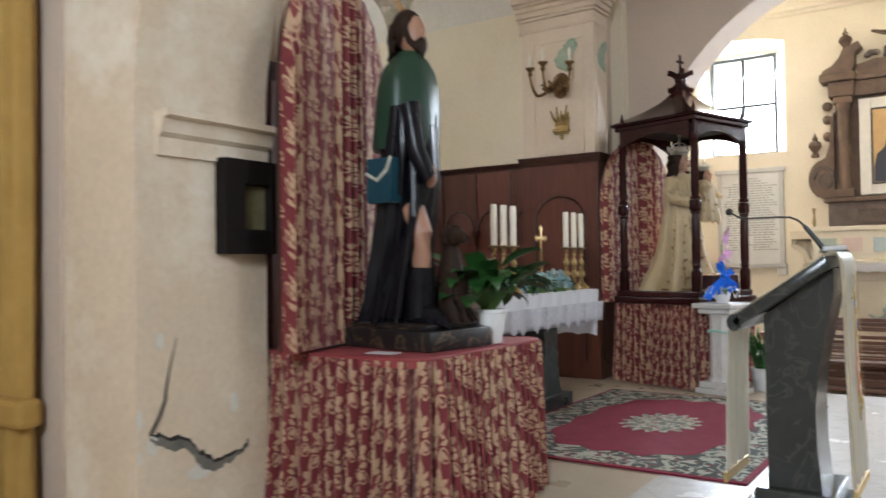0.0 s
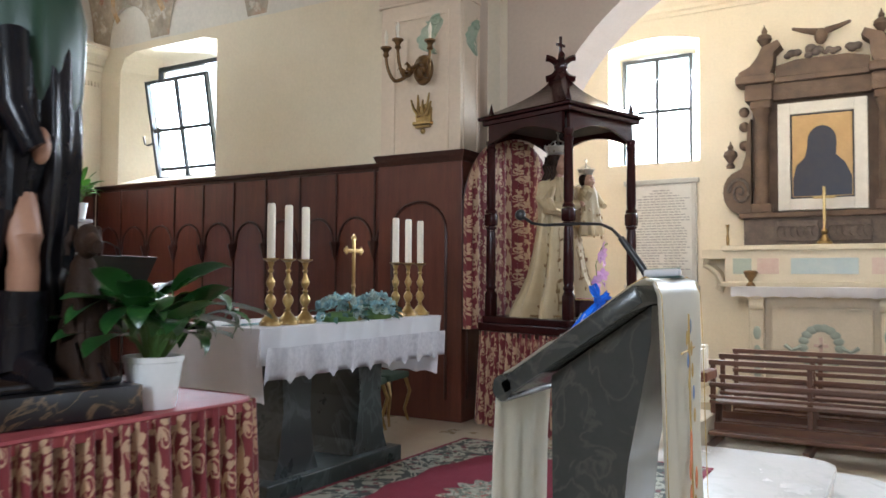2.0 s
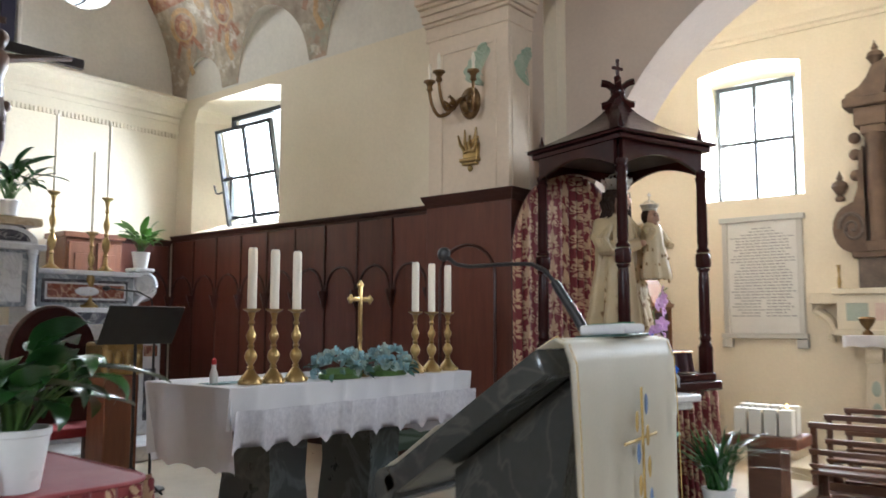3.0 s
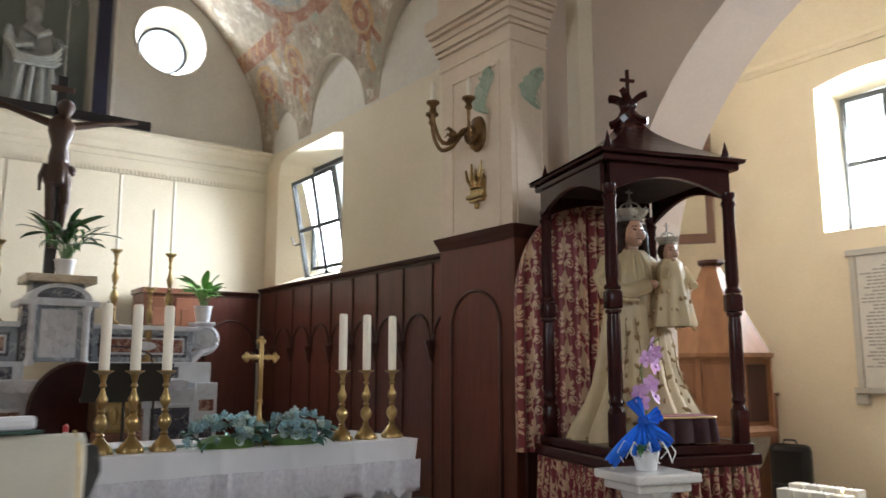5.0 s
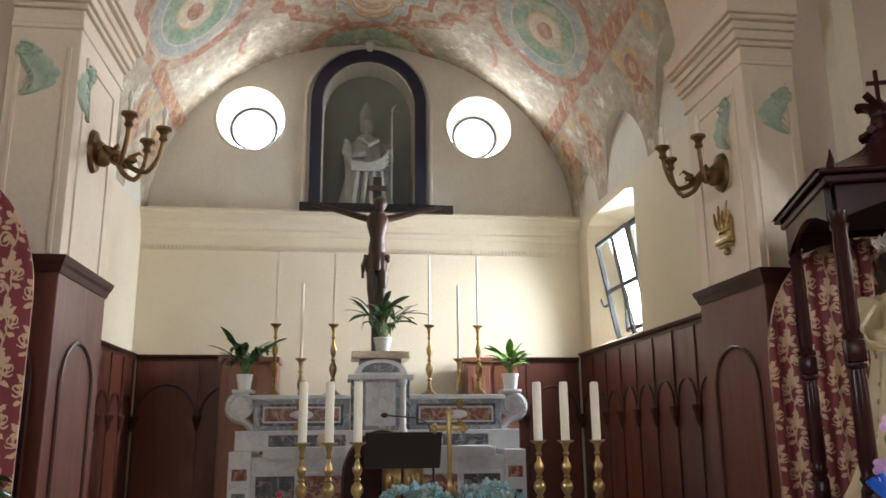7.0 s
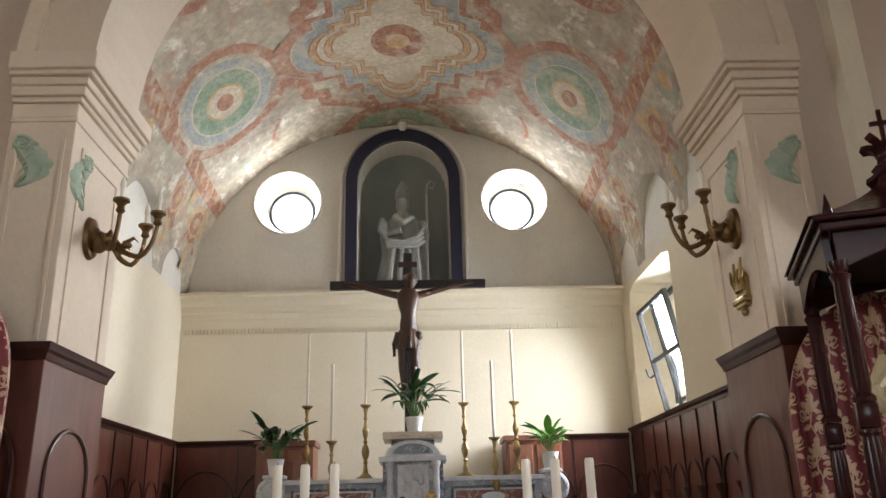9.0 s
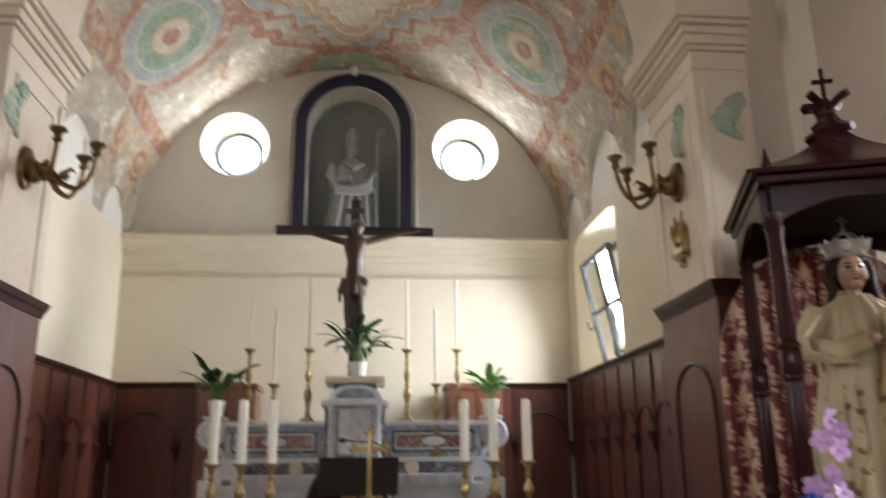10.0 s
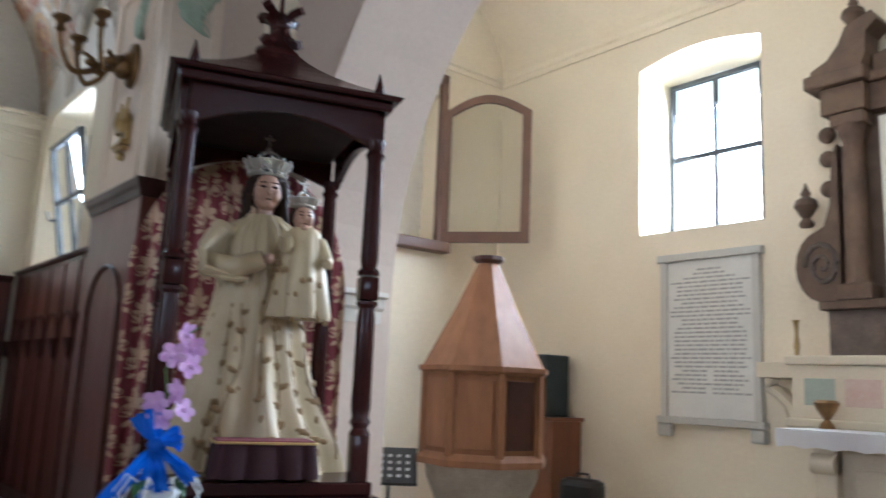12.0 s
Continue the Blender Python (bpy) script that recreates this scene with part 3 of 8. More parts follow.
REDMARBLE = veined("red_breccia_marble", (0.22, 0.075, 0.05), (0.50, 0.36, 0.26), 9, 0.28, 0.06)
CREAMMARBLE = veined("cream_inlaid_marble", (0.66, 0.55, 0.38), (0.45, 0.33, 0.20), 5, 0.3, 0.03)
LINEN = sheer(mat("white_linen", (0.82, 0.81, 0.82), (0.76, 0.75, 0.77), 0.85, 0, 6, 220, 0.12, 0.3), 0.3)
LACE = sheer(mat("white_lace", (0.76, 0.75, 0.77), (0.50, 0.49, 0.53), 0.9, 0, 38, 160, 0.3, 1.0), 0.35)
NAVY = mat("navy_painted_frame", (0.022, 0.022, 0.05), (0.015, 0.015, 0.035), 0.4, 0, 5, 60, 0.1)
STONE_STATUE = mat("weathered_white_stone", (0.44, 0.45, 0.42), (0.27, 0.28, 0.265), 0.75, 0, 6, 40, 0.3, 0.8)
CORPUS = mat("dark_carved_wood", (0.075, 0.036, 0.022), (0.04, 0.02, 0.013), 0.42, 0, 8, 60, 0.2, 0.8)
CROSSWOOD = mat("black_stained_wood", (0.018, 0.013, 0.014), (0.01, 0.008, 0.008), 0.4, 0, 5, 60, 0.1)
GREENRELIEF = mat("green_painted_stucco", (0.27, 0.37, 0.26), (0.44, 0.46, 0.36), 0.85, 0, 9, 50, 0.3, 1.0)
BLACK = mat("black_lacquer", (0.012, 0.012, 0.014), (0.02, 0.02, 0.02), 0.35, 0, 8, 60, 0.05)
CHESTNUT = mat("reddish_chestnut_wood", (0.22, 0.085, 0.04), (0.13, 0.045, 0.025), 0.38, 0, 3, 40, 0.06, 0.8, stretch=(5, 5, 0.8))


def mark(bm, idx, start):
    bm.faces.ensure_lookup_table()
    for f in bm.faces[start:]:
        f.material_index = idx
    return len(bm.faces)


# ---- wood panelling ----
def panelling(name, origin, ux, uy, length, top, bays, label, nx, ny):
    """Boarded wainscot with battens, round arches on small corbels, and a moulded cap. u runs along the wall, n out of it."""
    wall = tagged(new(name), label, "panelling", kind="structure")
    rot = Matrix(((ux, nx, 0, origin[0]), (uy, ny, 0, origin[1]), (0, 0, 1, 0), (0, 0, 0, 1)))
    wall.matrix_world = rot
    w = length / bays
    for i in range(bays):
        bm = bmesh.new()
        bm_box(bm, i * w + 0.002, (i + 1) * w - 0.002, 0.0, 0.035, 0.0, top - 0.06, 0.003)
        part("panel", bm, WOOD, wall)
        bm = bmesh.new()
        c = (i + 0.5) * w
        bm_tube(bm, [(c + (w / 2 - 0.03) * math.cos(math.radians(a)), 0.042, 1.68 + (w / 2 + 0.02) * math.sin(math.radians(a))) for a in range(180, -1, -15)], 0.015, 6)
        part("arch_moulding", bm, WOODEDGE, wall)
    for i in range(bays + 1):
        x = min(max(i * w, 0.02), length - 0.02)
        bm = bmesh.new()
        bm_box(bm, x - 0.011, x + 0.011, 0.034, 0.05, 0.16, top - 0.06, 0.003)
        part("batten", bm, WOODEDGE, wall)
        bm = bmesh.new()
        bm_lathe(bm, [(0.006, -0.17), (0.026, -0.13), (0.04, -0.06), (0.058, -0.01), (0.064, 0), (0.064, 0.03)], x, 0.055, 1.67, 8)
        part("corbel", bm, WOODEDGE, wall, smooth=True)
    bm = bmesh.new()
    prof = [(0.0, -0.08), (0.045, -0.08), (0.05, -0.05), (0.075, -0.03), (0.085, 0.0), (0, 0)]
    bm_moulding(bm, prof, [(0, 0, top, 0, 1), (length, 0, top, 0, 1)])
    part("cap_moulding", bm, WOODEDGE, wall)
    bm = bmesh.new()
    bm_box(bm, 0, length, 0.03, 0.055, 0.0, 0.16, 0.004)
    part("skirting", bm, WOODEDGE, wall)
    return wall


panelling("wall_panelling_window_side", (-9.2, 9.338), 1, 0, 5.24, 2.53, 10, "dark stained wood panelling with small round arches", 0, -1)
panelling("wall_panelling_plain_side", (-9.2, 3.222), 1, 0, 5.24, 2.5, 10, "dark stained wood panelling with small round arches", 0, 1)
panelling("wall_panelling_back_one", (-9.198, 3.3), 0, 1, 1.62, 2.49, 2, "dark stained wood panelling beside the high altar", 1, 0)
panelling("wall_panelling_back_two", (-9.198, 7.75), 0, 1, 1.5, 2.47, 2, "reddish wood panelling beside the high altar", 1, 0)


def pier_panel(name, y_in, y_out, label):
    """Wood casing of a pilaster foot: front, inner side with an arched moulding, moulded cap."""
    wall = tagged(new(name), label, "panelling", kind="structure")
    s = 1 if y_in < y_out else -1
    bm = bmesh.new()
    bm_box(bm, -3.965, -3.035, min(y_in, y_out), max(y_in, y_out), 0, 2.4, 0.006)
    part("casing", bm, WOOD, wall)
    prof = [(0.0, -0.1), (0.008, -0.1), (0.02, -0.06), (0.032, -0.04), (0.045, 0.0), (-0.03, 0.0)]
    bm = bmesh.new()
    bm_moulding(bm, prof, [(-3.96, y_out, 2.48, -1, s), (-3.96, y_in, 2.48, -1, -s), (-3.035, y_in, 2.48, 1, -s), (-3.035, y_out, 2.48, 1, s)])
    bm_box(bm, -3.98, -3.04, min(y_in, y_out) + 0.01, max(y_in, y_out) - 0.01, 2.4, 2.475)
    part("cap_moulding", bm, WOODEDGE, wall)
    for face in ("side", "front"):
        bm = bmesh.new()
        w = 0.3 if face == "side" else 0.15
        pts = [(w, 0.2), (w, 1.75)] + arc(0, 1.75, w, 0, 180, 12, 0.27)[1:] + [(-w, 0.2)]
        if face == "side":
            path = [(-3.5 + u, y_in - s * 0.004, z) for u, z in pts]
        else:
            path = [(-3.031, (y_in + y_out) / 2 + u, z) for u, z in pts]
        bm_tube(bm, path, 0.015, 6)
        part("arch_moulding", bm, WOODEDGE, wall)
    return wall


pier_panel("wall_casing_one", 8.643, 9.13, "dark wood casing round the pilaster foot")
pier_panel("wall_casing_two", 4.33, 3.83, "dark wood casing round the pilaster foot")


# ---- windows ----
def casement(name, x0, x1, z0, z1, y, label, tilt=0.0, muntin=True):
    win = tagged(new(name), label, "window", kind="structure")
    win.matrix_world = pose((x0 + x1) / 2, y, z0, tilt, 0, 0)
    w, h = (x1 - x0) / 2, z1 - z0
    for a, b, c, d in ((-w, -w + 0.045, 0, h), (w - 0.045, w, 0, h), (-w + 0.045, w - 0.045, 0, 0.045), (-w + 0.045, w - 0.045, h - 0.045, h)):
        bm = bmesh.new()
        bm_box(bm, a, b, -0.03, 0.03, c, d, 0.004)
        part("window_frame", bm, IRON, win)
    bm = bmesh.new()
    bm_box(bm, -0.024, 0.024, -0.02, 0.02, 0.045, h - 0.045, 0.003)
    part("muntin", bm, IRON, win)
    for a, b in ((-w + 0.045, -0.024), (0.024, w - 0.045)):
        bm = bmesh.new()
        bm_box(bm, a, b, -0.02, 0.02, h * 0.5 - 0.024, h * 0.5 + 0.024, 0.003)
        part("muntin", bm, IRON, win)
        for c, d in ((0.045, h * 0.5 - 0.024), (h * 0.5 + 0.024, h - 0.045)):
            bm = bmesh.new()
            bm_box(bm, a, b, -0.003, 0.003, c, d)
            p = part("pane", bm, GLASS, win)
            p.visible_shadow = False
    return win


casement("window_chapel", -3.28, -2.25, 2.98, 4.6, 14.05, "four-pane dark iron chapel window")
casement("window_chapel_twin", 1.13, 2.2, 2.98, 4.62, 14.05, "four-pane dark iron chapel window")
cw = casement("window_chancel", -8.19, -7.05, 2.585, 3.89, 9.51, "tilted-open four-pane dark iron window", 10.5)
fx_ = tagged(new("window_chancel_frame"), "fixed dark iron frame of the chancel window", "window", kind="structure")
for x0, x1, z0, z1 in ((-8.5, -8.455, 2.755, 4.2), (-7.245, -7.2, 2.755, 4.2), (-8.455, -7.245, 4.14, 4.2), (-8.455, -7.245, 2.755, 2.8)):
    bm = bmesh.new()
    bm_box(bm, x0, x1, 9.72, 9.78, z0, z1, 0.004)
    part("window_frame", bm, IRON, fx_)
bm = bmesh.new()
bm_tube(bm, [(-0.56, -0.02, 0.5), (-0.64, -0.05, 0.48), (-0.66, -0.07, 0.5), (-0.66, -0.08, 0.6)], 0.013, 6)
part("handle", bm, IRON, cw)
for nm, y in (("window_round_one", 4.58), ("window_round_two", 7.94)):
    win = tagged(new(nm), "round window in a deep white splay", "window", kind="structure")
    win.matrix_world = pose(-9.83, y, 5.94)
    bm = bmesh.new()
    bm_tube(bm, [(0, 0.335 * math.cos(math.radians(a)), 0.335 * math.sin(math.radians(a))) for a in range(0, 361, 15)], 0.022, 6)
    part("window_frame", bm, IRON, win)
    bm = bmesh.new()
    bm_lathe(bm, [(0.33, -0.003), (0.33, 0.003)], m=Matrix.Rotation(radians(90), 4, "Y"), seg=24)
    part("pane", bm, GLASS, win).visible_shadow = False
    bm = bmesh.new()
    bm_tube(bm, [(0.442, 0.5 * math.cos(math.radians(a)), 0.5 * math.sin(math.radians(a))) for a in range(0, 361, 12)], 0.018, 6)
    part("splay_rim", bm, PLASTER_WHITE, win, smooth=True)


def backdrop(x0, x1, y0, y1, z0, z1):
    bm = bmesh.new()
    bm_box(bm, x0, x1, y0, y1, z0, z1)
    tagged(part("backdrop", bm, SKYGLOW), "bright overcast sky outside", "sky", kind="structure")


backdrop(-10, 5, 15.6, 15.65, 0, 8)
backdrop(-11, -6.0, 10.85, 10.9, 1.5, 7.5)
backdrop(-11.2, -11.15, 3.0, 9.6, 4.9, 9)

# ---- niche with the bishop ----
bm = bmesh.new()
out0 = [(7.13, 4.62), (7.13, 6.24)] + arc(6.285, 6.24, 0.845, 0, 180, 24)[1:] + [(5.44, 4.62)]
in0 = [(6.965, 4.62), (6.965, 6.24)] + arc(6.285, 6.24, 0.68, 0, 180, 24)[1:] + [(5.605, 4.62)]
for i in range(len(out0) - 1):
    vs = [bm.verts.new((x, u, z)) for x in (-9.388, -9.3) for u, z in (in0[i], in0[i + 1], out0[i + 1], out0[i])]
    for q in ((4, 5, 6, 7), (0, 1, 5, 4), (3, 2, 6, 7)):
        bm.faces.new([vs[j] for j in q])
frame_ob = thing("niche_frame", pose(0, 0, 0), "navy painted arched frame round the statue niche", "frame")
part("frame", bm, NAVY, frame_ob)
bm = bmesh.new()
path = [(-9.37, u, z) for u, z in [(7.2, 4.62), (7.2, 6.24)] + arc(6.285, 6.24, 0.915, 0, 180, 24)[1:] + [(5.37, 4.62)]]
bm_tube(bm, path, 0.035, 8)
part("outer_moulding", bm, PLASTER_WHITE, frame_ob, "pale plaster moulding", smooth=True)
bm = bmesh.new()
bm_lathe(bm, [(0.05, -0.1), (0.08, 0), (0.06, 0.06), (0.075, 0.12), (0.03, 0.18)], -9.33, 6.285, 7.15, 10)
part("finial", bm, PLASTER_WHITE, frame_ob, smooth=True)

def robe(bm, rows, folds=11, amp=0.12, seg=44, phase=0.0):
    """Draped body: rows of (z, rx, ry, cx, cy), with folds that fade towards the top."""
    rings = []
    zmax = rows[-1][0]
    for z, rx, ry, cx, cy in rows:
        k = amp * max(0.15, 1 - z / max(zmax, 1e-3))
        ring = []
        for i in range(seg):
            a = 2 * math.pi * i / seg
            f = 1 + k * (0.6 * math.sin(folds * a + phase + 1.5 * z) + 0.4 * math.sin((folds * 0.5 + 2) * a + 2 * phase - z))
            ring.append(bm.verts.new((cx + rx * f * math.cos(a), cy + ry * f * math.sin(a), z)))
        rings.append(ring)
    for a, b in zip(rings, rings[1:]):
        for i in range(seg):
            j = (i + 1) % seg
            bm.faces.new((a[i], a[j], b[j], b[i]))
    bm.faces.new(rings[0][::-1])
    bm.faces.new(rings[-1])

bm = bmesh.new()
robe(bm, [(0, 0.3, 0.36, 0, 0), (0.25, 0.27, 0.33, 0, 0), (0.6, 0.24, 0.3, 0, 0), (0.85, 0.24, 0.33, 0, 0), (1.05, 0.2, 0.3, 0, 0), (1.2, 0.1, 0.12, 0, 0), (1.26, 0.06, 0.07, 0, 0)], 10, 0.4, 64)
bm_ball(bm, 0.02, 0, 1.36, 0.115, 1, 0.9, 1.15)
bm_lathe(bm, [(0.1, 0), (0.115, 0.1), (0.1, 0.2), (0.03, 0.34)], 0, 0, 1.43, 12, 0.6, 1)
bm_tube(bm, [(0.05, -0.28, 1.05), (0.22, -0.24, 0.82), (0.3, -0.02, 0.86)], 0.075, 8, 0.05)
bm_tube(bm, [(0.05, 0.28, 1.05), (0.18, 0.34, 0.8), (0.26, 0.32, 0.95)], 0.075, 8, 0.05)
for q in range(4):
    o = 0.05 * q
    bm_tube(bm, [(0.2, -0.3 + 0.4 * o, 1.08 - o), (0.3, -0.34 + 0.6 * o, 0.86 - 0.5 * o), (0.36, -0.22, 0.7 - 0.7 * o), (0.37, 0.02, 0.66 - 0.5 * o), (0.33, 0.22, 0.76 - o), (0.27, 0.3, 0.9 - 1.4 * o)], 0.036, 8, 0.024)
    bm_tube(bm, [(0.24, 0.2 - 0.1 * q, 0.72), (0.31, 0.21 - 0.12 * q, 0.45), (0.3, 0.24 - 0.15 * q, 0.05)], 0.035, 7, 0.045)
bm_tube(bm, [(0.22, -0.12, 1.12), (0.27, 0.02, 1.0), (0.24, 0.16, 1.1)], 0.05, 8, 0.04)
bm_tube(bm, [(0.26, 0.36, 0.0), (0.26, 0.36, 1.45), (0.26, 0.37, 1.6), (0.26, 0.43, 1.66), (0.26, 0.48, 1.6), (0.26, 0.45, 1.53), (0.26, 0.4, 1.56)], 0.018, 6)
bm_box(bm, -0.3, 0.34, -0.42, 0.42, -0.12, 0.02, 0.02)
st = part("statue_bishop", bm, STONE_STATUE, None, smooth=True, at=pose(-9.72, 6.27, 4.62))
tagged(st, "grey-white stone statue of a mitred bishop in the niche", "statue")

# ---- high altar ----
HA = thing("high_altar", pose(-7.3, 6.4, 0), "blue-grey and white marble high altar with inlaid panels", "altar")

def slab(parent, name, m, x0, x1, y0, y1, z0, z1, label="", bev=0.008):
    bm = bmesh.new()
    bm_box(bm, x0, x1, y0, y1, z0, z1, bev)
    return part(name, bm, m, parent, label)

slab(HA, "step", PALEMARBLE, -0.3, 0.75, -2.0, 2.0, 0.004, 0.15)
slab(HA, "body", PALEMARBLE, -0.95, -0.02, -1.42, 1.42, 0.15, 1.22)
slab(HA, "mensa", PALEMARBLE, -0.9, 0.18, -1.25, 1.25, 1.22, 1.31)
for s in (-1, 1):
    b = slab(HA, "side_block", PALEMARBLE, -0.8, 0.02, s * 1.5 - 0.12, s * 1.5 + 0.12, 0.15, 1.28)
    slab(b, "inlay", DARKMARBLE, 0.016, 0.03, s * 1.5 - 0.07, s * 1.5 + 0.07, 0.3, 0.85)
    slab(b, "inlay", REDMARBLE, 0.016, 0.03, s * 1.5 - 0.08, s * 1.5 + 0.08, 0.98, 1.1)
    for a, c, mm in ((0.92, 1.33, DARKMARBLE), (0.3, 0.85, REDMARBLE)):
        slab(HA, "front_panel", mm, -0.018, 0.0, s * (a + c) / 2 - (c - a) / 2, s * (a + c) / 2 + (c - a) / 2, 0.35, 1.05)
        for z in (0.34, 1.04):
            slab(HA, "panel_border", PALEMARBLE, -0.018, 0.012, s * (a + c) / 2 - (c - a) / 2 - 0.02, s * (a + c) / 2 + (c - a) / 2 + 0.02, z - 0.02, z + 0.02)
    slab(HA, "gradine_lower", PALEMARBLE, -0.62, -0.1, s * 0.93 - 0.65, s * 0.93 + 0.65, 1.28, 1.5)
    slab(HA, "inlay", DARKMARBLE, -0.102, -0.09, s * 0.8 - 0.42, s * 0.8 + 0.42, 1.33, 1.45)
    bm = bmesh.new()
    bm_lathe(bm, [(0.08, 0), (0.07, 0.02), (0.04, 0.02)], -0.09, s * 0.62, 1.39, 16, m=Matrix.Rotation(radians(90), 4, "Y"))
    part("medallion", bm, CREAMMARBLE, HA, smooth=True)
    slab(HA, "gradine_upper", GREYMARBLE, -0.62, -0.2, s * 0.87 - 0.53, s * 0.87 + 0.53, 1.5, 1.84)
    slab(HA, "gradine_top", PALEMARBLE, -0.64, -0.16, s * 0.88 - 0.56, s * 0.88 + 0.56, 1.84, 1.89)
    slab(HA, "inlay_border", DARKMARBLE, -0.202, -0.19, s * 0.87 - 0.46, s * 0.87 + 0.46, 1.55, 1.79)
    slab(HA, "inlay_border", PALEMARBLE, -0.192, -0.184, s * 0.87 - 0.43, s * 0.87 + 0.43, 1.58, 1.76)
    slab(HA, "inlay", REDMARBLE, -0.186, -0.179, s * 0.87 - 0.41, s * 0.87 + 0.41, 1.6, 1.74)
    bm = bmesh.new()
    bm_ball(bm, -0.179, s * 0.87, 1.67, 0.1, 0.06, 1.3, 0.5, 16, 6)
    part("inlay", bm, PALEMARBLE, HA, "pale marble cartouche", smooth=True)
    # scroll volute at the end of the gradine
    bm = bmesh.new()
    cy, cz, pts = s * 1.55, 1.77, []
    for k in range(46):
        a = math.radians(-90 + k * 16)
        r = 0.155 * (1 - k / 52)
        pts.append((cy + s * r * math.cos(a), cz + r * math.sin(a)))
    tail = [(s * 1.32, 1.3), (s * 1.34, 1.42), (s * 1.42, 1.52), (s * 1.5, 1.6)]
    path = [(-0.32, u, z) for u, z in tail + pts]
    bm_tube(bm, path, 0.05, 8, 0.018)
    bmesh.ops.scale(bm, vec=(2.4, 1, 1), verts=bm.verts[:], space=Matrix.Translation((0.32, 0, 0)))
    bm_lathe(bm, [(0.14, -0.07), (0.14, 0.07)], -0.32, cy, cz, 20, m=Matrix.Rotation(radians(90), 4, "Y"))
    bm_box(bm, -0.42, -0.2, cy - 0.12 - s * 0.02, cy + 0.12 - s * 0.02, 1.91, 1.95, 0.01)
    part("scroll", bm, PALEMARBLE, HA, "white marble scroll volute", smooth=True)
# tabernacle
slab(HA, "tabernacle_body", GREYMARBLE, -0.6, -0.1, -0.3, 0.32, 1.5, 2.05)
for s in (-1, 1):
    bm = bmesh.new()
    bm_lathe(bm, [(0.045, 1.46), (0.05, 1.5), (0.036, 1.53), (0.034, 1.98), (0.05, 2.02), (0.05, 2.06)], -0.06, s * 0.25, 0, 12)
    part("column", bm, PALEMARBLE, HA, smooth=True)
    slab(HA, "pier", DARKMARBLE, -0.4, -0.09, s * 0.3 - 0.03, s * 0.3 + 0.03, 1.5, 2.05)
slab(HA, "tabernacle_cornice", PALEMARBLE, -0.62, -0.02, -0.37, 0.37, 2.05, 2.11)
bm = bmesh.new()
bm_prism(bm, [(-0.3, 2.11), (0.3, 2.11)] + arc(0, 2.11, 0.3, 0, 180, 14, 0.17)[1:-1], -0.5, -0.05, "x")
part("pediment", bm, PALEMARBLE, HA, smooth=True)
bm = bmesh.new()
bm_prism(bm, [(-0.22, 2.13), (0.22, 2.13)] + arc(0, 2.13, 0.22, 0, 180, 12, 0.11)[1:-1], -0.05, -0.042, "x")
part("pediment_inlay", bm, DARKMARBLE, HA)
slab(HA, "tabernacle_top", CREAMMARBLE, -0.6, -0.04, -0.33, 0.33, 2.29, 2.37)
slab(HA, "tabernacle_neck", DARKMARBLE, -0.58, -0.2, -0.24, 0.24, 2.11, 2.29)
slab(HA, "door", PALEMARBLE, -0.1, -0.085, -0.17, 0.17, 1.54, 2.02, "pale relief carved tabernacle door")
for k in range(9):
    bm = bmesh.new()
    bm_ball(bm, -0.085, random.uniform(-0.12, 0.12), random.uniform(1.6, 1.95), random.uniform(0.03, 0.055), 0.4, 1, 1.6, 10, 6)
    part("relief", bm, PALEMARBLE, HA, smooth=True)
# cloth on the mensa
hc = thing("altar_cloth", pose(-7.3, 6.4, 1.31), "white lace-edged linen on the high altar", "cloth")
slab(hc, "top", LINEN, -0.2, 0.2, -1.2, 1.2, 0.004, 0.012, bev=0.002)
bm = bmesh.new()
prev = None
for i in range(121):
    y = -1.2 + 2.4 * i / 120
    x = 0.2 + 0.008 * math.sin(y * 30)
    row = [bm.verts.new((x, y, 0.012)), bm.verts.new((x + 0.006, y, -0.09 - 0.018 * abs(math.sin(y * 26))))]
    if prev:
        bm.faces.new((prev[0], prev[1], row[1], row[0]))
    prev = row
part("lace_border", bm, LACE, hc)


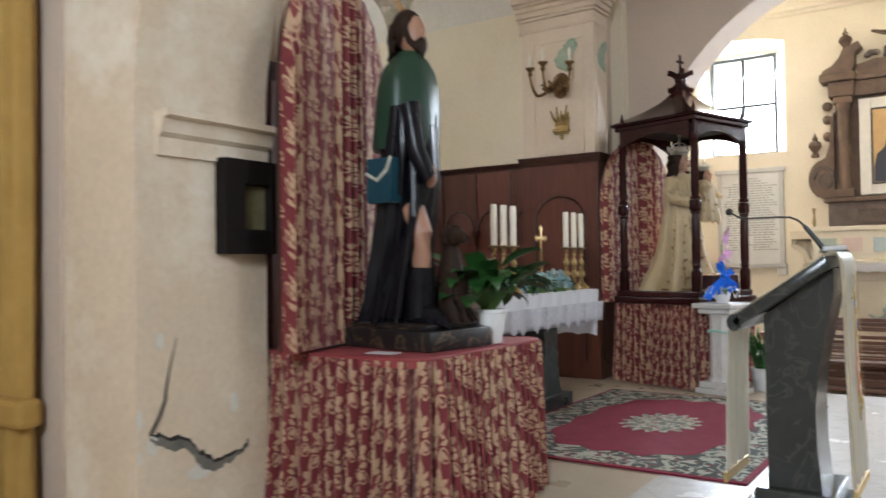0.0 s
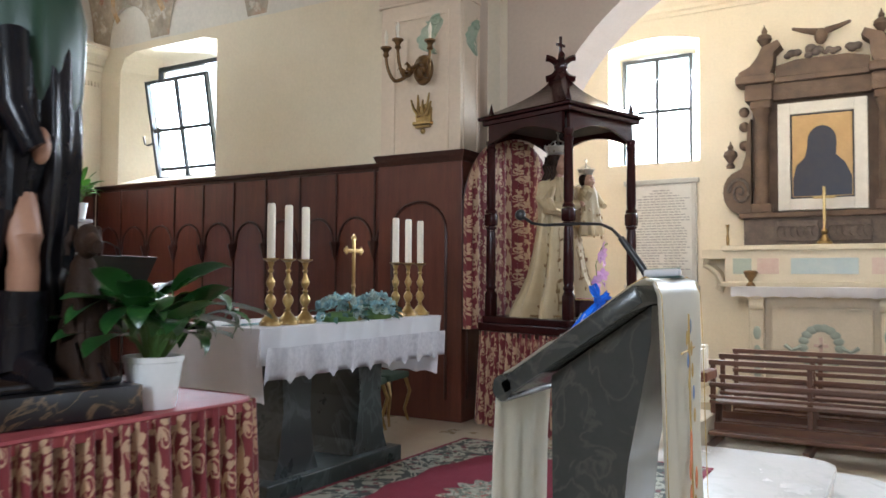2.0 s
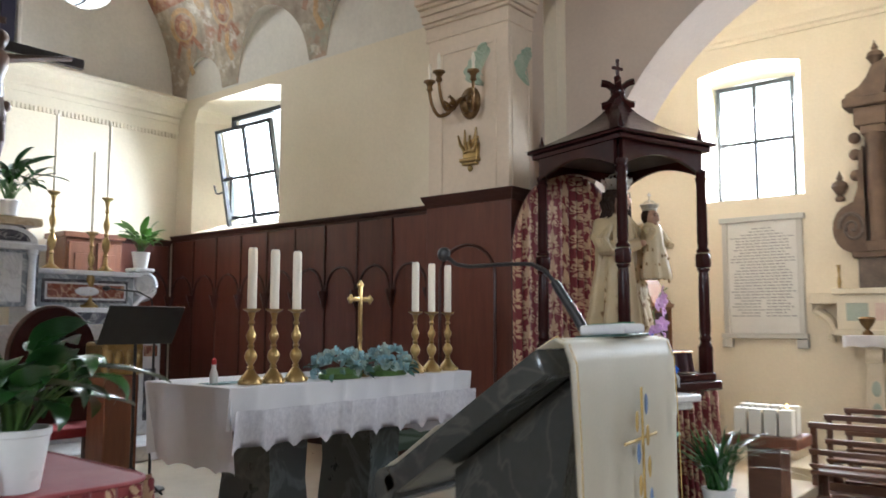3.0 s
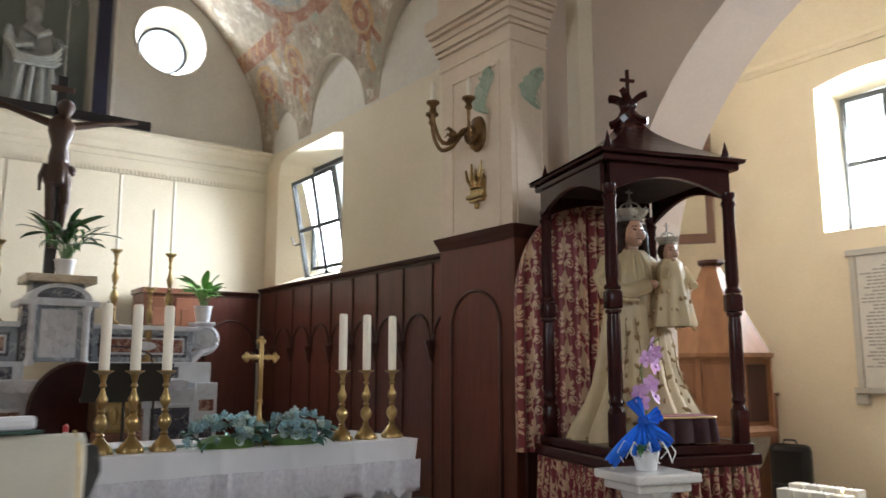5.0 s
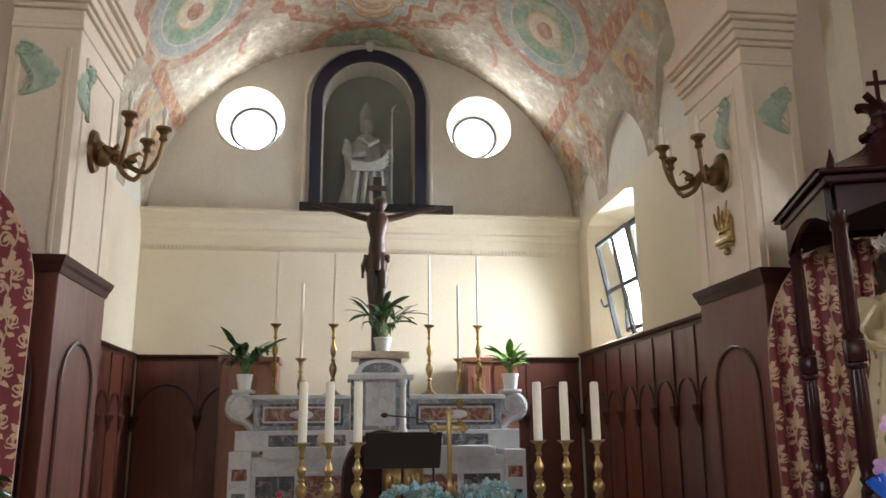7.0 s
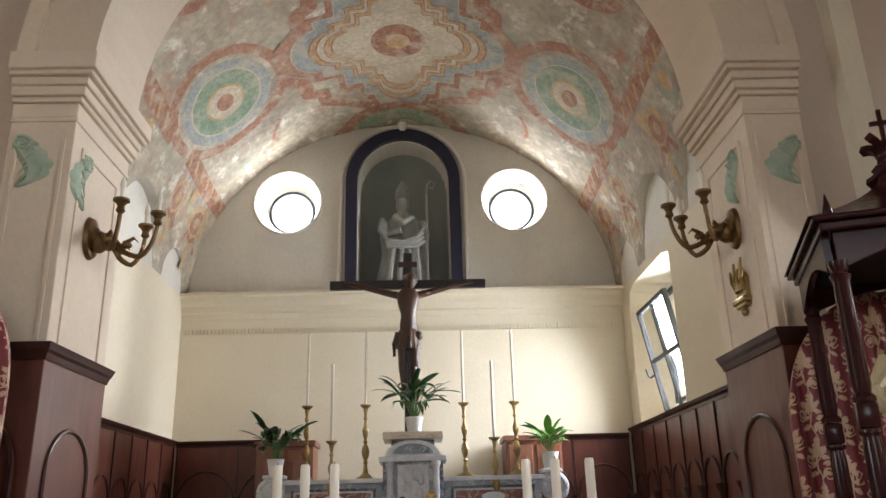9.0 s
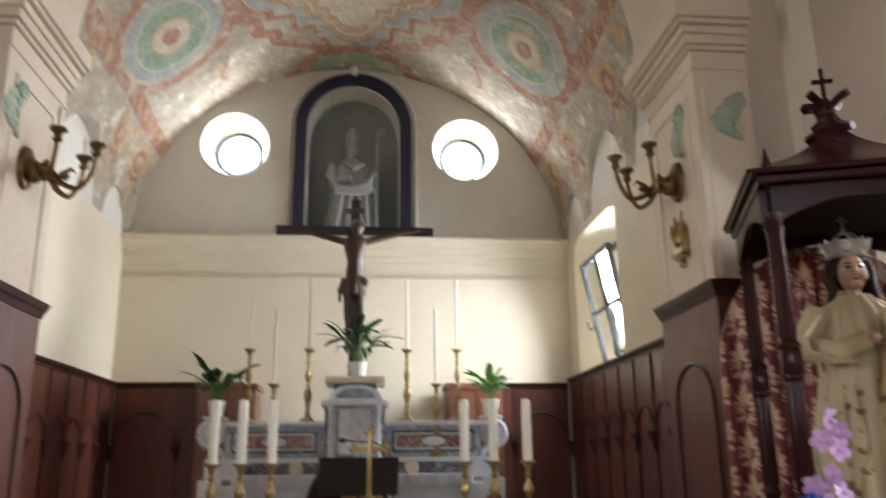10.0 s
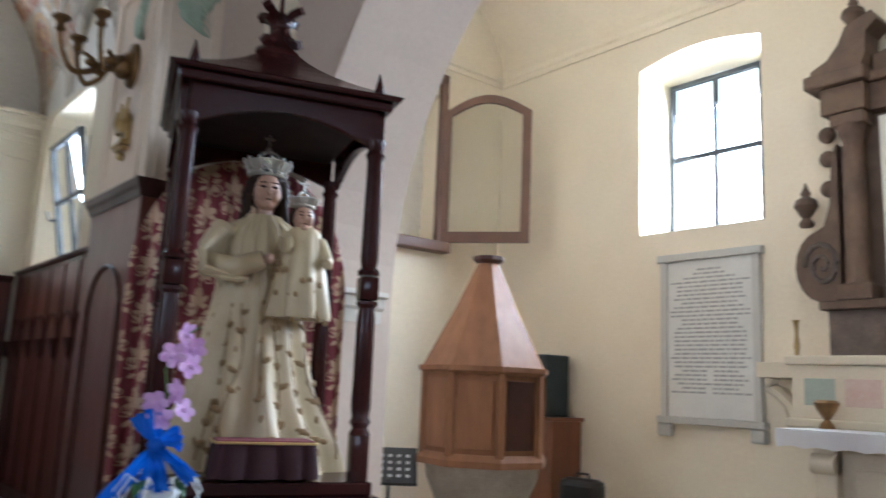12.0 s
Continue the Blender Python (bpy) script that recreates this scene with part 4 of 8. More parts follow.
def candlestick(name, x, y, z, h, base, tip, label, group, slim=1.0, wax_r=0.018, m=BRASS):
    ob = thing(name, pose(x, y, z), label, "candlestick", group)
    bm = bmesh.new()
    bm_lathe(bm, [(base, 0), (base, 0.012), (base * 0.8, 0.035), (base * 0.45, 0.06), (base * 0.3, 0.075)], seg=18)
    for k in range(3):
        a = math.radians(120 * k + 30)
        bm_ball(bm, base * 0.9 * math.cos(a), base * 0.9 * math.sin(a), 0.015, base * 0.26, 1, 1, 0.8, 8, 6)
    part("foot", bm, m, ob, smooth=True)
    bm = bmesh.new()
    r = base * 0.42 * slim
    bm_lathe(bm, [(r * 0.75, 0.07), (r * 0.42, h * 0.2), (r * 0.7, h * 0.22), (r * 0.4, h * 0.25), (r * 0.95, h * 0.32), (r * 1.12, h * 0.37), (r * 0.85, h * 0.43), (r * 0.36, h * 0.47), (r * 0.66, h * 0.5), (r * 0.36, h * 0.53), (r * 0.8, h * 0.6), (r * 0.9, h * 0.65), (r * 0.5, h * 0.71), (r * 0.3, h * 0.78), (r * 0.62, h * 0.81), (r * 0.34, h * 0.85), (r * 0.75, h * 0.96)], seg=14)
    part("stem", bm, m, ob, smooth=True)
    bm = bmesh.new()
    bm_lathe(bm, [(r * 0.7, h * 0.95), (r * 1.5, h * 0.985), (r * 1.55, h), (r * 0.5, h * 1.0)], seg=16)
    part("drip_pan", bm, m, ob, smooth=True)
    bm = bmesh.new()
    bm_lathe(bm, [(wax_r, h), (wax_r, tip - 0.012), (wax_r * 0.8, tip)], seg=14)
    c = part("candle", bm, WAX, ob, "ivory wax candle", smooth=True)
    bm = bmesh.new()
    bm_tube(bm, [(0, 0, tip - 0.002), (0.002, 0, tip + 0.012)], 0.0025, 5)
    part("wick", bm, BLACK, c)
    return ob


for y in (5.19, 5.86, 6.99, 7.58):
    candlestick("candlestick", -7.72, y, 1.89, 0.83, 0.085, 1.67, "tall gilt candlestick with a thin white candle on the high altar", "candlesticks on the high altar", 1.15, 0.015)
for y in (5.5, 7.31):
    candlestick("candlestick", -7.5, y, 1.5, 0.8, 0.085, 1.66, "tall gilt candlestick with a white candle on the lower gradine", "candlesticks on the high altar", 1.15, 0.018)


# ---- plants ----
def leaf_mesh(name, length, width, droop, material, fold=0.25):
    bm = bmesh.new()
    n, rows = 8, []
    for i in range(n + 1):
        t = i / n
        w = width * (math.sin(math.pi * min(1, t * 0.93 + 0.06)) ** 0.8) * (1 - 0.25 * t) * 0.5
        a = droop * t
        r = length * t
        x, z = r * math.cos(a * 0.7), r * math.sin(0.9 - a) * 0.55
        rows.append([bm.verts.new((x, -w, z + fold * w + 0.004 * math.sin(9 * t))), bm.verts.new((x, 0, z)), bm.verts.new((x, w, z + fold * w))])
    for a, b in zip(rows, rows[1:]):
        for k in (0, 1):
            bm.faces.new((a[k], a[k + 1], b[k + 1], b[k])).smooth = True
    return mesh_of(name, bm, material)


def potted_plant(x, y, z, pot_r, pot_h, leaves, length, width, label, material=LEAF, seed=1, upright=0.0, flowers=0):
    rnd = random.Random(seed)
    ob = thing("potted_plant", pose(x, y, z), label, "plant")
    bm = bmesh.new()
    bm_lathe(bm, [(pot_r * 0.72, 0), (pot_r * 0.74, 0.01), (pot_r * 0.96, pot_h * 0.88), (pot_r, pot_h * 0.9), (pot_r, pot_h), (pot_r * 0.9, pot_h), (pot_r * 0.86, pot_h * 0.85), (pot_r * 0.1, pot_h * 0.84)], seg=24)
    pot = part("pot", bm, WHITEPLASTIC, ob, "white plastic flower pot", smooth=True)
    bm = bmesh.new()
    bm_lathe(bm, [(pot_r * 0.87, pot_h * 0.8), (pot_r * 0.85, pot_h * 0.86), (0.005, pot_h * 0.89)], seg=16)
    part("soil", bm, SOIL, pot)
    kinds = [leaf_mesh("leaf", length * k, width * k, d, material) for k, d in ((1, 0.75), (0.85, 1.15), (1.05, 0.5), (0.75, 1.5))]
    for i in range(leaves):
        a = i * 2.4 + rnd.uniform(-0.4, 0.4)
        up = rnd.uniform(0.15, 1.0)
        sl = length * rnd.uniform(0.5, 1.0)
        tilt = radians(14 + 42 * (1 - up) - 10 * upright)
        top = Vector((math.cos(a) * math.sin(tilt) * sl, math.sin(a) * math.sin(tilt) * sl, pot_h * 0.85 + math.cos(tilt) * sl))
        bm = bmesh.new()
        bm_tube(bm, [(math.cos(a) * pot_r * 0.2, math.sin(a) * pot_r * 0.2, pot_h * 0.85), tuple(top * 0.55 + Vector((0, 0, pot_h * 0.45))), tuple(top)], 0.004, 5, 0.0025)
        part("stem", bm, STEM, ob)
        lf = new("leaf", kinds[rnd.randrange(4)])
        lf.parent = ob
        lf.matrix_basis = Matrix.Translation(top) @ Euler((rnd.uniform(-0.3, 0.3), rnd.uniform(-0.45, 0.5) - 0.3 * upright, a + rnd.uniform(-0.3, 0.3))).to_matrix().to_4x4()
    for i in range(flowers):
        a = rnd.uniform(0, 6.28)
        bm = bmesh.new()
        bm_tube(bm, [(0, 0, pot_h), (0.05 * math.cos(a), 0.05 * math.sin(a), pot_h + length * 1.3)], 0.003, 5)
        part("stem", bm, STEM, ob)
    return ob


potted_plant(-7.4, 6.42, 2.375, 0.105, 0.15, 44, 0.36, 0.085, "leafy green plant in a white pot on the tabernacle", seed=3, upright=0.7)
potted_plant(-7.62, 4.87, 1.955, 0.095, 0.17, 34, 0.33, 0.12, "green peace lily in a white pot on a marble scroll", seed=5, upright=1.1)
potted_plant(-7.62, 7.94, 1.955, 0.1, 0.18, 34, 0.26, 0.10, "light green peace lily in a white pot on a marble scroll", LEAF_LIGHT, seed=8, upright=1.2)

# ---- crucifix ----
cx = thing("crucifix", pose(-7.9, 6.36, 1.89), "large dark wooden crucifix behind the tabernacle", "crucifix")
slab(cx, "upright", CROSSWOOD, -0.035, 0.035, -0.055, 0.055, 0.002, 2.72)
for s in (-1, 1):
    slab(cx, "arm", CROSSWOOD, -0.033, 0.033, min(s * 0.055, s * 0.96), max(s * 0.055, s * 0.96), 2.26, 2.37)
slab(cx, "title_board", CORPUS, 0.036, 0.05, -0.12, 0.12, 2.53, 2.6)
bm = bmesh.new()
robe(bm, [(0, 0.08, 0.1, 0.1, 0), (0.1, 0.085, 0.105, 0.11, 0), (0.22, 0.07, 0.085, 0.12, 0.0), (0.36, 0.09, 0.125, 0.125, 0), (0.47, 0.085, 0.14, 0.12, 0), (0.54, 0.05, 0.09, 0.11, 0), (0.58, 0.035, 0.04, 0.11, 0)], 6, 0.06, 24)
bmesh.ops.translate(bm, vec=(0, 0, 1.68), verts=bm.verts[:])
n0 = len(bm.verts)
bm_ball(bm, 0.155, 0.03, 2.31, 0.085, 1, 0.82, 1.2)
bm_ball(bm, 0.135, 0.03, 2.335, 0.092, 0.95, 1, 1.0)
for s in (-1, 1):
    bm_tube(bm, [(0.1, s * 0.12, 2.15), (0.085, s * 0.3, 2.2), (0.07, s * 0.52, 2.265), (0.06, s * 0.8, 2.33)], 0.046, 8, 0.026)
    bm_tube(bm, [(0.11, s * 0.065, 1.66), (0.14, s * 0.075, 1.5), (0.17, s * 0.07, 1.27), (0.12, s * 0.055, 1.08), (0.1, s * 0.035, 0.92), (0.12, s * 0.02, 0.8)], 0.064, 10, 0.03)
bm2 = bmesh.new()
robe(bm2, [(0, 0.1, 0.125, 0.13, 0), (0.06, 0.105, 0.13, 0.125, 0), (0.16, 0.1, 0.125, 0.12, 0), (0.24, 0.085, 0.105, 0.11, 0)], 12, 0.2, 36)
bmesh.ops.translate(bm2, vec=(0, 0, 1.48), verts=bm2.verts[:])
bm_ball(bm2, 0.14, 0.12, 1.64, 0.055, 1, 1, 1.1, 10, 8)
bm_tube(bm2, [(0.12, -0.12, 1.68), (0.13, -0.17, 1.55), (0.11, -0.17, 1.4)], 0.04, 8, 0.018)
part("corpus", bm, CORPUS, cx, "dark carved wooden figure", smooth=True)
part("loincloth", bm2, CORPUS, cx, smooth=True)

# ---- cupboards beside the high altar ----
def cupboard(x, y0, y1, h, label):
    c = thing("cupboard", pose(x, y0, 0), label, "cupboard")
    w = y1 - y0
    slab(c, "body", CHESTNUT, -0.5, 0, 0, w, 0.004, h - 0.07)
    slab(c, "top", CHESTNUT, -0.5, 0.03, -0.03, w + 0.03, h - 0.07, h)
    for k in (0, 1):
        d = slab(c, "door", CHESTNUT, 0.0, 0.02, 0.03 + k * w / 2, k * w / 2 + w / 2 - 0.02, 0.1, h - 0.12)
        slab(d, "raised_panel", CHESTNUT, 0.02, 0.03, 0.1 + k * w / 2, k * w / 2 + w / 2 - 0.09, 0.25, h - 0.25)
    return c

cupboard(-8.62, 7.55, 8.25, 2.42, "reddish wood cupboard beside the high altar")
cupboard(-8.62, 4.45, 5.15, 2.42, "dark wood cupboard beside the high altar")


# ---- presider's chair, music stand and credence behind the altar ----
ch = thing("armchair", pose(-6.2, 6.36, 0, 0, 0, 180), "dark wooden armchair with a rounded back and red seat", "chair")
bm = bmesh.new()
bm_prism(bm, [(-0.36, 0.45), (0.36, 0.45), (0.36, 1.05)] + arc(0, 1.05, 0.36, 0, 180, 16, 0.42)[1:], -0.05, 0.0, "x")
part("backrest", bm, MAHOG, ch)
bm = bmesh.new()
bm_tube(bm, [(0.0, u, z) for u, z in [(0.36, 0.45), (0.36, 1.05)] + arc(0, 1.05, 0.36, 0, 180, 16, 0.42)[1:] + [(-0.36, 0.45)]], 0.025, 8)
part("back_frame", bm, WOODEDGE, ch, smooth=True)
slab(ch, "seat", mat("red_velvet", (0.25, 0.02, 0.025), None, 0.9), -0.5, -0.05, -0.32, 0.32, 0.42, 0.5, "red velvet seat", 0.02)
for sx in (-0.48, -0.02):
    for sy in (-0.31, 0.31):
        slab(ch, "leg", WOODEDGE, sx - 0.025, sx + 0.025, sy - 0.025, sy + 0.025, 0.004, 0.43)
for s in (-1, 1):
    slab(ch, "armrest", WOODEDGE, -0.5, -0.03, s * 0.34 - 0.03, s * 0.34 + 0.03, 0.68, 0.72)


def music_stand(x, y, z0, h, rz, label, w=0.5, tall=0.34, holes=False):
    ms = thing("music_stand", pose(x, y, z0, 0, 0, rz), label, "music stand")
    bm = bmesh.new()
    bm_lathe(bm, [(0.012, 0.004), (0.012, h)], seg=10)
    part("pole", bm, BLACK, ms, smooth=True)
    for k in range(3):
        a = math.radians(120 * k + 20)
        bm = bmesh.new()
        bm_tube(bm, [(0, 0, 0.25), (0.25 * math.cos(a), 0.25 * math.sin(a), 0.012)], 0.009, 6)
        part("leg", bm, BLACK, ms)
    desk = bmesh.new()
    bm_box(desk, -0.006, 0.006, -w / 2, w / 2, 0, tall, 0.004)
    bm_box(desk, 0.006, 0.05, -w / 2, w / 2, 0, 0.008)
    d = part("desk", desk, BLACK, ms, at=pose(0.0, 0, h - 0.05, 0, -32, 0))
    if holes:
        for r in range(4):
            for c in range(5):
                bm = bmesh.new()
                bm_box(bm, 0.006, 0.009, -w * 0.34 + c * w * 0.16, -w * 0.34 + c * w * 0.16 + 0.03, 0.07 + r * 0.06, 0.095 + r * 0.06)
                part("slot", bm, LINEN, d)
    return ms

music_stand(-5.05, 6.47, 0, 1.23, 180, "black folding music stand behind the altar", 0.62, 0.34)
mic = thing("microphone", pose(-5.26, 6.75, 0), "black gooseneck microphone on a floor stand", "microphone")
bm = bmesh.new()
bm_lathe(bm, [(0.12, 0.003), (0.12, 0.02), (0.012, 0.03), (0.01, 1.38)], seg=14)
part("stand", bm, BLACK, mic, smooth=True)
bm = bmesh.new()
bm_tube(bm, [(0, 0, 1.38), (0, -0.04, 1.54), (0, -0.15, 1.59), (0, -0.4, 1.61)], 0.007, 6)
part("gooseneck", bm, BLACK, mic)
bm = bmesh.new()
bm_ball(bm, 0, -0.42, 1.612, 0.022, 1, 1.5, 1, 10, 8)
part("capsule", bm, BLACK, mic, smooth=True)
gb = thing("gilt_stand", pose(-5.42, 6.5, 0), "small gilded carved stand behind the altar", "stand")
slab(gb, "pillar", CHESTNUT, -0.14, 0.14, -0.14, 0.14, 0.004, 0.93)
slab(gb, "gilt_panel", BRASS, -0.16, 0.16, -0.17, 0.17, 0.93, 1.19, "gilded carved panel", 0.03)
for k in range(4):
    bm = bmesh.new()
    bm_ball(bm, 0.16, -0.12 + 0.08 * k, 1.06, 0.05, 0.35, 0.7, 1.4, 10, 6)
    part("carving", bm, BRASS, gb, smooth=True)
for x, y in ((-3.55, 7.75), (-3.65, 8.25)):
    st = thing("gilt_chair", pose(x, y, 0, 0, 0, 8), "small gilded chair with cabriole legs by the panelling", "chair", "gilded chairs")
    slab(st, "seat", mat("worn_green_velvet", (0.06, 0.1, 0.07), None, 0.9), -0.2, 0.2, -0.2, 0.2, 0.4, 0.46, bev=0.02)
    for sx in (-1, 1):
        for sy in (-1, 1):
            bm = bmesh.new()
            bm_tube(bm, [(sx * 0.17, sy * 0.17, 0.4), (sx * 0.2, sy * 0.2, 0.28), (sx * 0.165, sy * 0.165, 0.12), (sx * 0.19, sy * 0.19, 0.012)], 0.02, 8, 0.012)
            part("leg", bm, BRASS, st, smooth=True)


# ---- wall sconces, gilt ornaments, stucco leaves ----
def sconce(x, y, z, rz, label):
    s = thing("wall_sconce", pose(x, y, z, 0, 0, rz), label, "sconce", "wall sconces")
    bm = bmesh.new()
    bm_lathe(bm, [(0.11, 0.002), (0.1, 0.03), (0.06, 0.045), (0.045, 0.07)], seg=18, m=Matrix.Rotation(radians(90), 4, "Y") @ Matrix.Diagonal((1.35, 1, 1, 1)))
    bm_ball(bm, 0.07, 0, -0.03, 0.06, 1, 1, 1.2)
    part("backplate", bm, BRONZE, s, smooth=True)
    for k, (dy, dx, dz) in enumerate(((-0.24, 0.22, 0.09), (0.0, 0.38, 0.09), (0.24, 0.22, 0.09))):
        bm = bmesh.new()
        # an S-shaped arm that dips and rises to the cup
        path = []
        for q in range(13):
            u = q / 12
            path.append((0.06 + dx * (1 - (1 - u) ** 1.6), dy * (1 - (1 - u) ** 1.6), 0.03 * math.sin(math.pi * min(1, u * 3)) - 0.13 * math.sin(math.pi * min(1, max(0, u - 0.12) / 0.86)) ** 0.8 + dz * max(0, (u - 0.6) / 0.4)))
        bm_tube(bm, path, 0.021, 8, 0.014)
        bm_ball(bm, 0.06 + dx * 0.5, dy * 0.5, -0.05, 0.03, 1.3, 1, 0.8, 10, 7)
        bm_tube(bm, [(0.06 + dx * 0.45, dy * 0.45, -0.04), (0.06 + dx * 0.62, dy * 0.6, 0.0), (0.06 + dx * 0.7, dy * 0.66, -0.03)], 0.02, 6, 0.003)
        arm = part("arm", bm, BRONZE, s, smooth=True)
        bm = bmesh.new()
        bm_lathe(bm, [(0.012, 0), (0.03, 0.02), (0.022, 0.05), (0.035, 0.075), (0.052, 0.085), (0.052, 0.1), (0.02, 0.1)], 0.06 + dx, dy, dz - 0.01, 14)
        part("cup", bm, BRONZE, arm, smooth=True)
        bm = bmesh.new()
        bm_lathe(bm, [(0.014, 0), (0.014, 0.07), (0.02, 0.09), (0.018, 0.12), (0.004, 0.16)], 0.06 + dx, dy, dz + 0.09, 10)
        part("candle_bulb", bm, WAX, arm, "white candle-shaped bulb", smooth=True)
    return s

sconce(-3.46, 8.652, 3.27, -90, "bronze three-armed sconce with candle bulbs")
sconce(-3.46, 4.315, 3.27, 90, "bronze three-armed sconce with candle bulbs")
orn = thing("gilt_ornament", pose(-3.45, 8.65, 2.86, 0, 0, -90), "gilded carved wall ornament under the sconce", "ornament")
bm = bmesh.new()
bm_box(bm, 0.002, 0.06, -0.1, 0.1, -0.12, -0.085, 0.008)
bm_box(bm, 0.002, 0.045, -0.08, 0.08, -0.145, -0.12, 0.006)
part("bracket", bm, BRASS, orn)
bm = bmesh.new()
bm_ball(bm, 0.025, 0.0, -0.175, 0.024, 1, 1, 1.2, 10, 8)
part("drop", bm, BRASS, orn, smooth=True)
bm = bmesh.new()
bm_prism(bm, [(-0.075, -0.085), (0.085, -0.085), (0.09, 0.04), (0.05, 0.09), (-0.03, 0.06), (-0.085, 0.03)], 0.002, 0.03, "x")
part("carving", bm, BRASS, orn)
for dy, lean, ln in ((-0.07, -0.06, 0.13), (-0.035, -0.02, 0.17), (0.0, 0.0, 0.12), (0.04, 0.03, 0.18), (0.07, 0.02, 0.1)):
    bm = bmesh.new()
    bm_tube(bm, [(0.03, dy * 0.6, -0.03), (0.042, dy + lean * 0.4, 0.04), (0.03, dy + lean, ln)], 0.022, 7, 0.008)
    part("carving", bm, BRASS, orn, smooth=True)

def stucco_leaf(m, hand, size):
    """A comma-shaped acanthus leaf in low relief: a curled head, a toothed back and a tail drawn to a point."""
    ob = thing("stucco_leaf", m, "green painted stucco leaf on the pilaster", "ornament", "stucco leaves")
    bm = bmesh.new()
    rows = []
    for k in range(25):
        t = k / 24
        # spine from the curl at the head down to the tail
        y = (0.055 * math.cos(4.6 * t - 0.5) - 0.03 + 0.09 * t ** 2.5)
        z = 0.15 - 0.33 * t + 0.02 * math.sin(5 * t)
        w = 0.062 * math.sin(math.pi * min(1, 0.12 + 0.88 * t)) ** 0.8 + 0.004
        back = w * (1.0 + 0.32 * abs(math.sin(9 * t * math.pi / 2)))
        rows.append([bm.verts.new((h, hand * (y + o), z)) for o, h in ((-back, 0.0), (-back * 0.55, 0.018), (-0.1 * w, 0.008), (w * 0.45, 0.02), (w * 0.9, 0.0))])
    for p, q in zip(rows, rows[1:]):
        for j in range(4):
            bm.faces.new((p[j], p[j + 1], q[j + 1], q[j]))
    bmesh.ops.scale(bm, vec=(1, size * 1.55, size), verts=bm.verts[:])
    part("leaf_blade", bm, GREENRELIEF, ob, smooth=True)
    bm = bmesh.new()
    bm_tube(bm, [(0.012, hand * size * (0.05 + (0.075 - 0.003 * q) * math.cos(0.5 * q + 1.2)), size * (0.12 + (0.05 - 0.002 * q) * math.sin(0.5 * q + 1.2))) for q in range(20)], 0.016 * size, 6, 0.008)
    part("leaf_curl", bm, GREENRELIEF, ob, smooth=True)
    for q in range(4):
        bm = bmesh.new()
        z = 0.09 - 0.075 * q
        bm_tube(bm, [(0.014, hand * size * (-0.06 + 0.012 * q), size * (z + 0.03)), (0.02, hand * size * (-0.03 + 0.014 * q), size * z), (0.012, hand * size * (0.012 + 0.014 * q), size * (z - 0.05))], 0.009 * size, 5, 0.003)
        part("leaf_vein", bm, GREENRELIEF, ob, smooth=True)

stucco_leaf(pose(-3.36, 8.65, 3.6, 0, 0, -90), 1, 1.0)
stucco_leaf(pose(-3.24, 4.317, 3.6, 0, 0, 90), 1, 1.0)
stucco_leaf(pose(-3.058, 8.9, 3.6), 1, 0.9)
stucco_leaf(pose(-3.058, 4.04, 3.66), -1, 0.95)

# ---- dentil band under the cornice ----
bm = bmesh.new()
for i in range(120):
    y = 3.25 + 6.06 * (i + 0.5) / 120
    bm_box(bm, -9.2, -9.168, y - 0.015, y + 0.015, 3.92, 3.985)
tagged(part("dentil_band", bm, PLASTER), "row of small plaster dentils below the cornice", "moulding", kind="stuff")

# ---- cloth materials ----
DAMASK = damask("crimson_damask", (0.165, 0.012, 0.017), (0.47, 0.31, 0.19), 0.155)
DAMASK_TOP = mat("crimson_cloth", (0.30, 0.05, 0.055), (0.22, 0.03, 0.035), 0.7, 0, 5, 200, 0.1)
YELLOWCLOTH = mat("mustard_curtain_cloth", (0.48, 0.30, 0.075), (0.36, 0.21, 0.05), 0.8, 0, 5, 250, 0.15)
SATIN = sheer(mat("ivory_satin", (0.83, 0.80, 0.71), (0.80, 0.76, 0.66), 0.45, 0, 5, 200, 0.1, 0.4), 0.5)
GREENMARBLE = veined("dark_green_marble", (0.020, 0.028, 0.027), (0.06, 0.075, 0.07), 4, 0.3, 0.05)
GOLDTHREAD = mat("gold_thread", (0.55, 0.38, 0.13), None, 0.5, 0.4)
SKIN = mat("painted_flesh", (0.37, 0.20, 0.125), (0.31, 0.155, 0.10), 0.45, 0, 8, 60, 0.03)
HAIR = mat("dark_painted_hair", (0.03, 0.016, 0.010), None, 0.6, 0, 20, 90, 0.4, spec=0.15)
BLACKROBE = mat("blackish_painted_robe", (0.005, 0.005, 0.007), (0.010, 0.009, 0.012), 0.24, 0, 6, 50, 0.1, spec=0.25)
GREENCAPE = mat("dark_green_painted_cape", (0.010, 0.036, 0.02), (0.018, 0.048, 0.026), 0.4, 0, 6, 50, 0.1)
TEAL = mat("teal_painted_bag", (0.01, 0.06, 0.085), (0.008, 0.045, 0.065), 0.35, 0, 6, 50, 0.1)
ROCKBASE = veined("black_gold_painted_rock", (0.010, 0.009, 0.010), (0.16, 0.10, 0.05), 7, 0.4, 0.025)
SILVER = mat("tarnished_silver", (0.62, 0.60, 0.55), (0.45, 0.42, 0.36), 0.3, 0.95, 20, 90, 0.2)
SILK = mat("cream_silk_dress", (0.60, 0.48, 0.29), (0.42, 0.32, 0.18), 0.45, 0, 4, 150, 0.12, 0.5)
EMBROIDERY = mat("dull_gold_embroidery", (0.21, 0.125, 0.05), (0.30, 0.19, 0.08), 0.5, 0.2, 20, 120, 0.2)


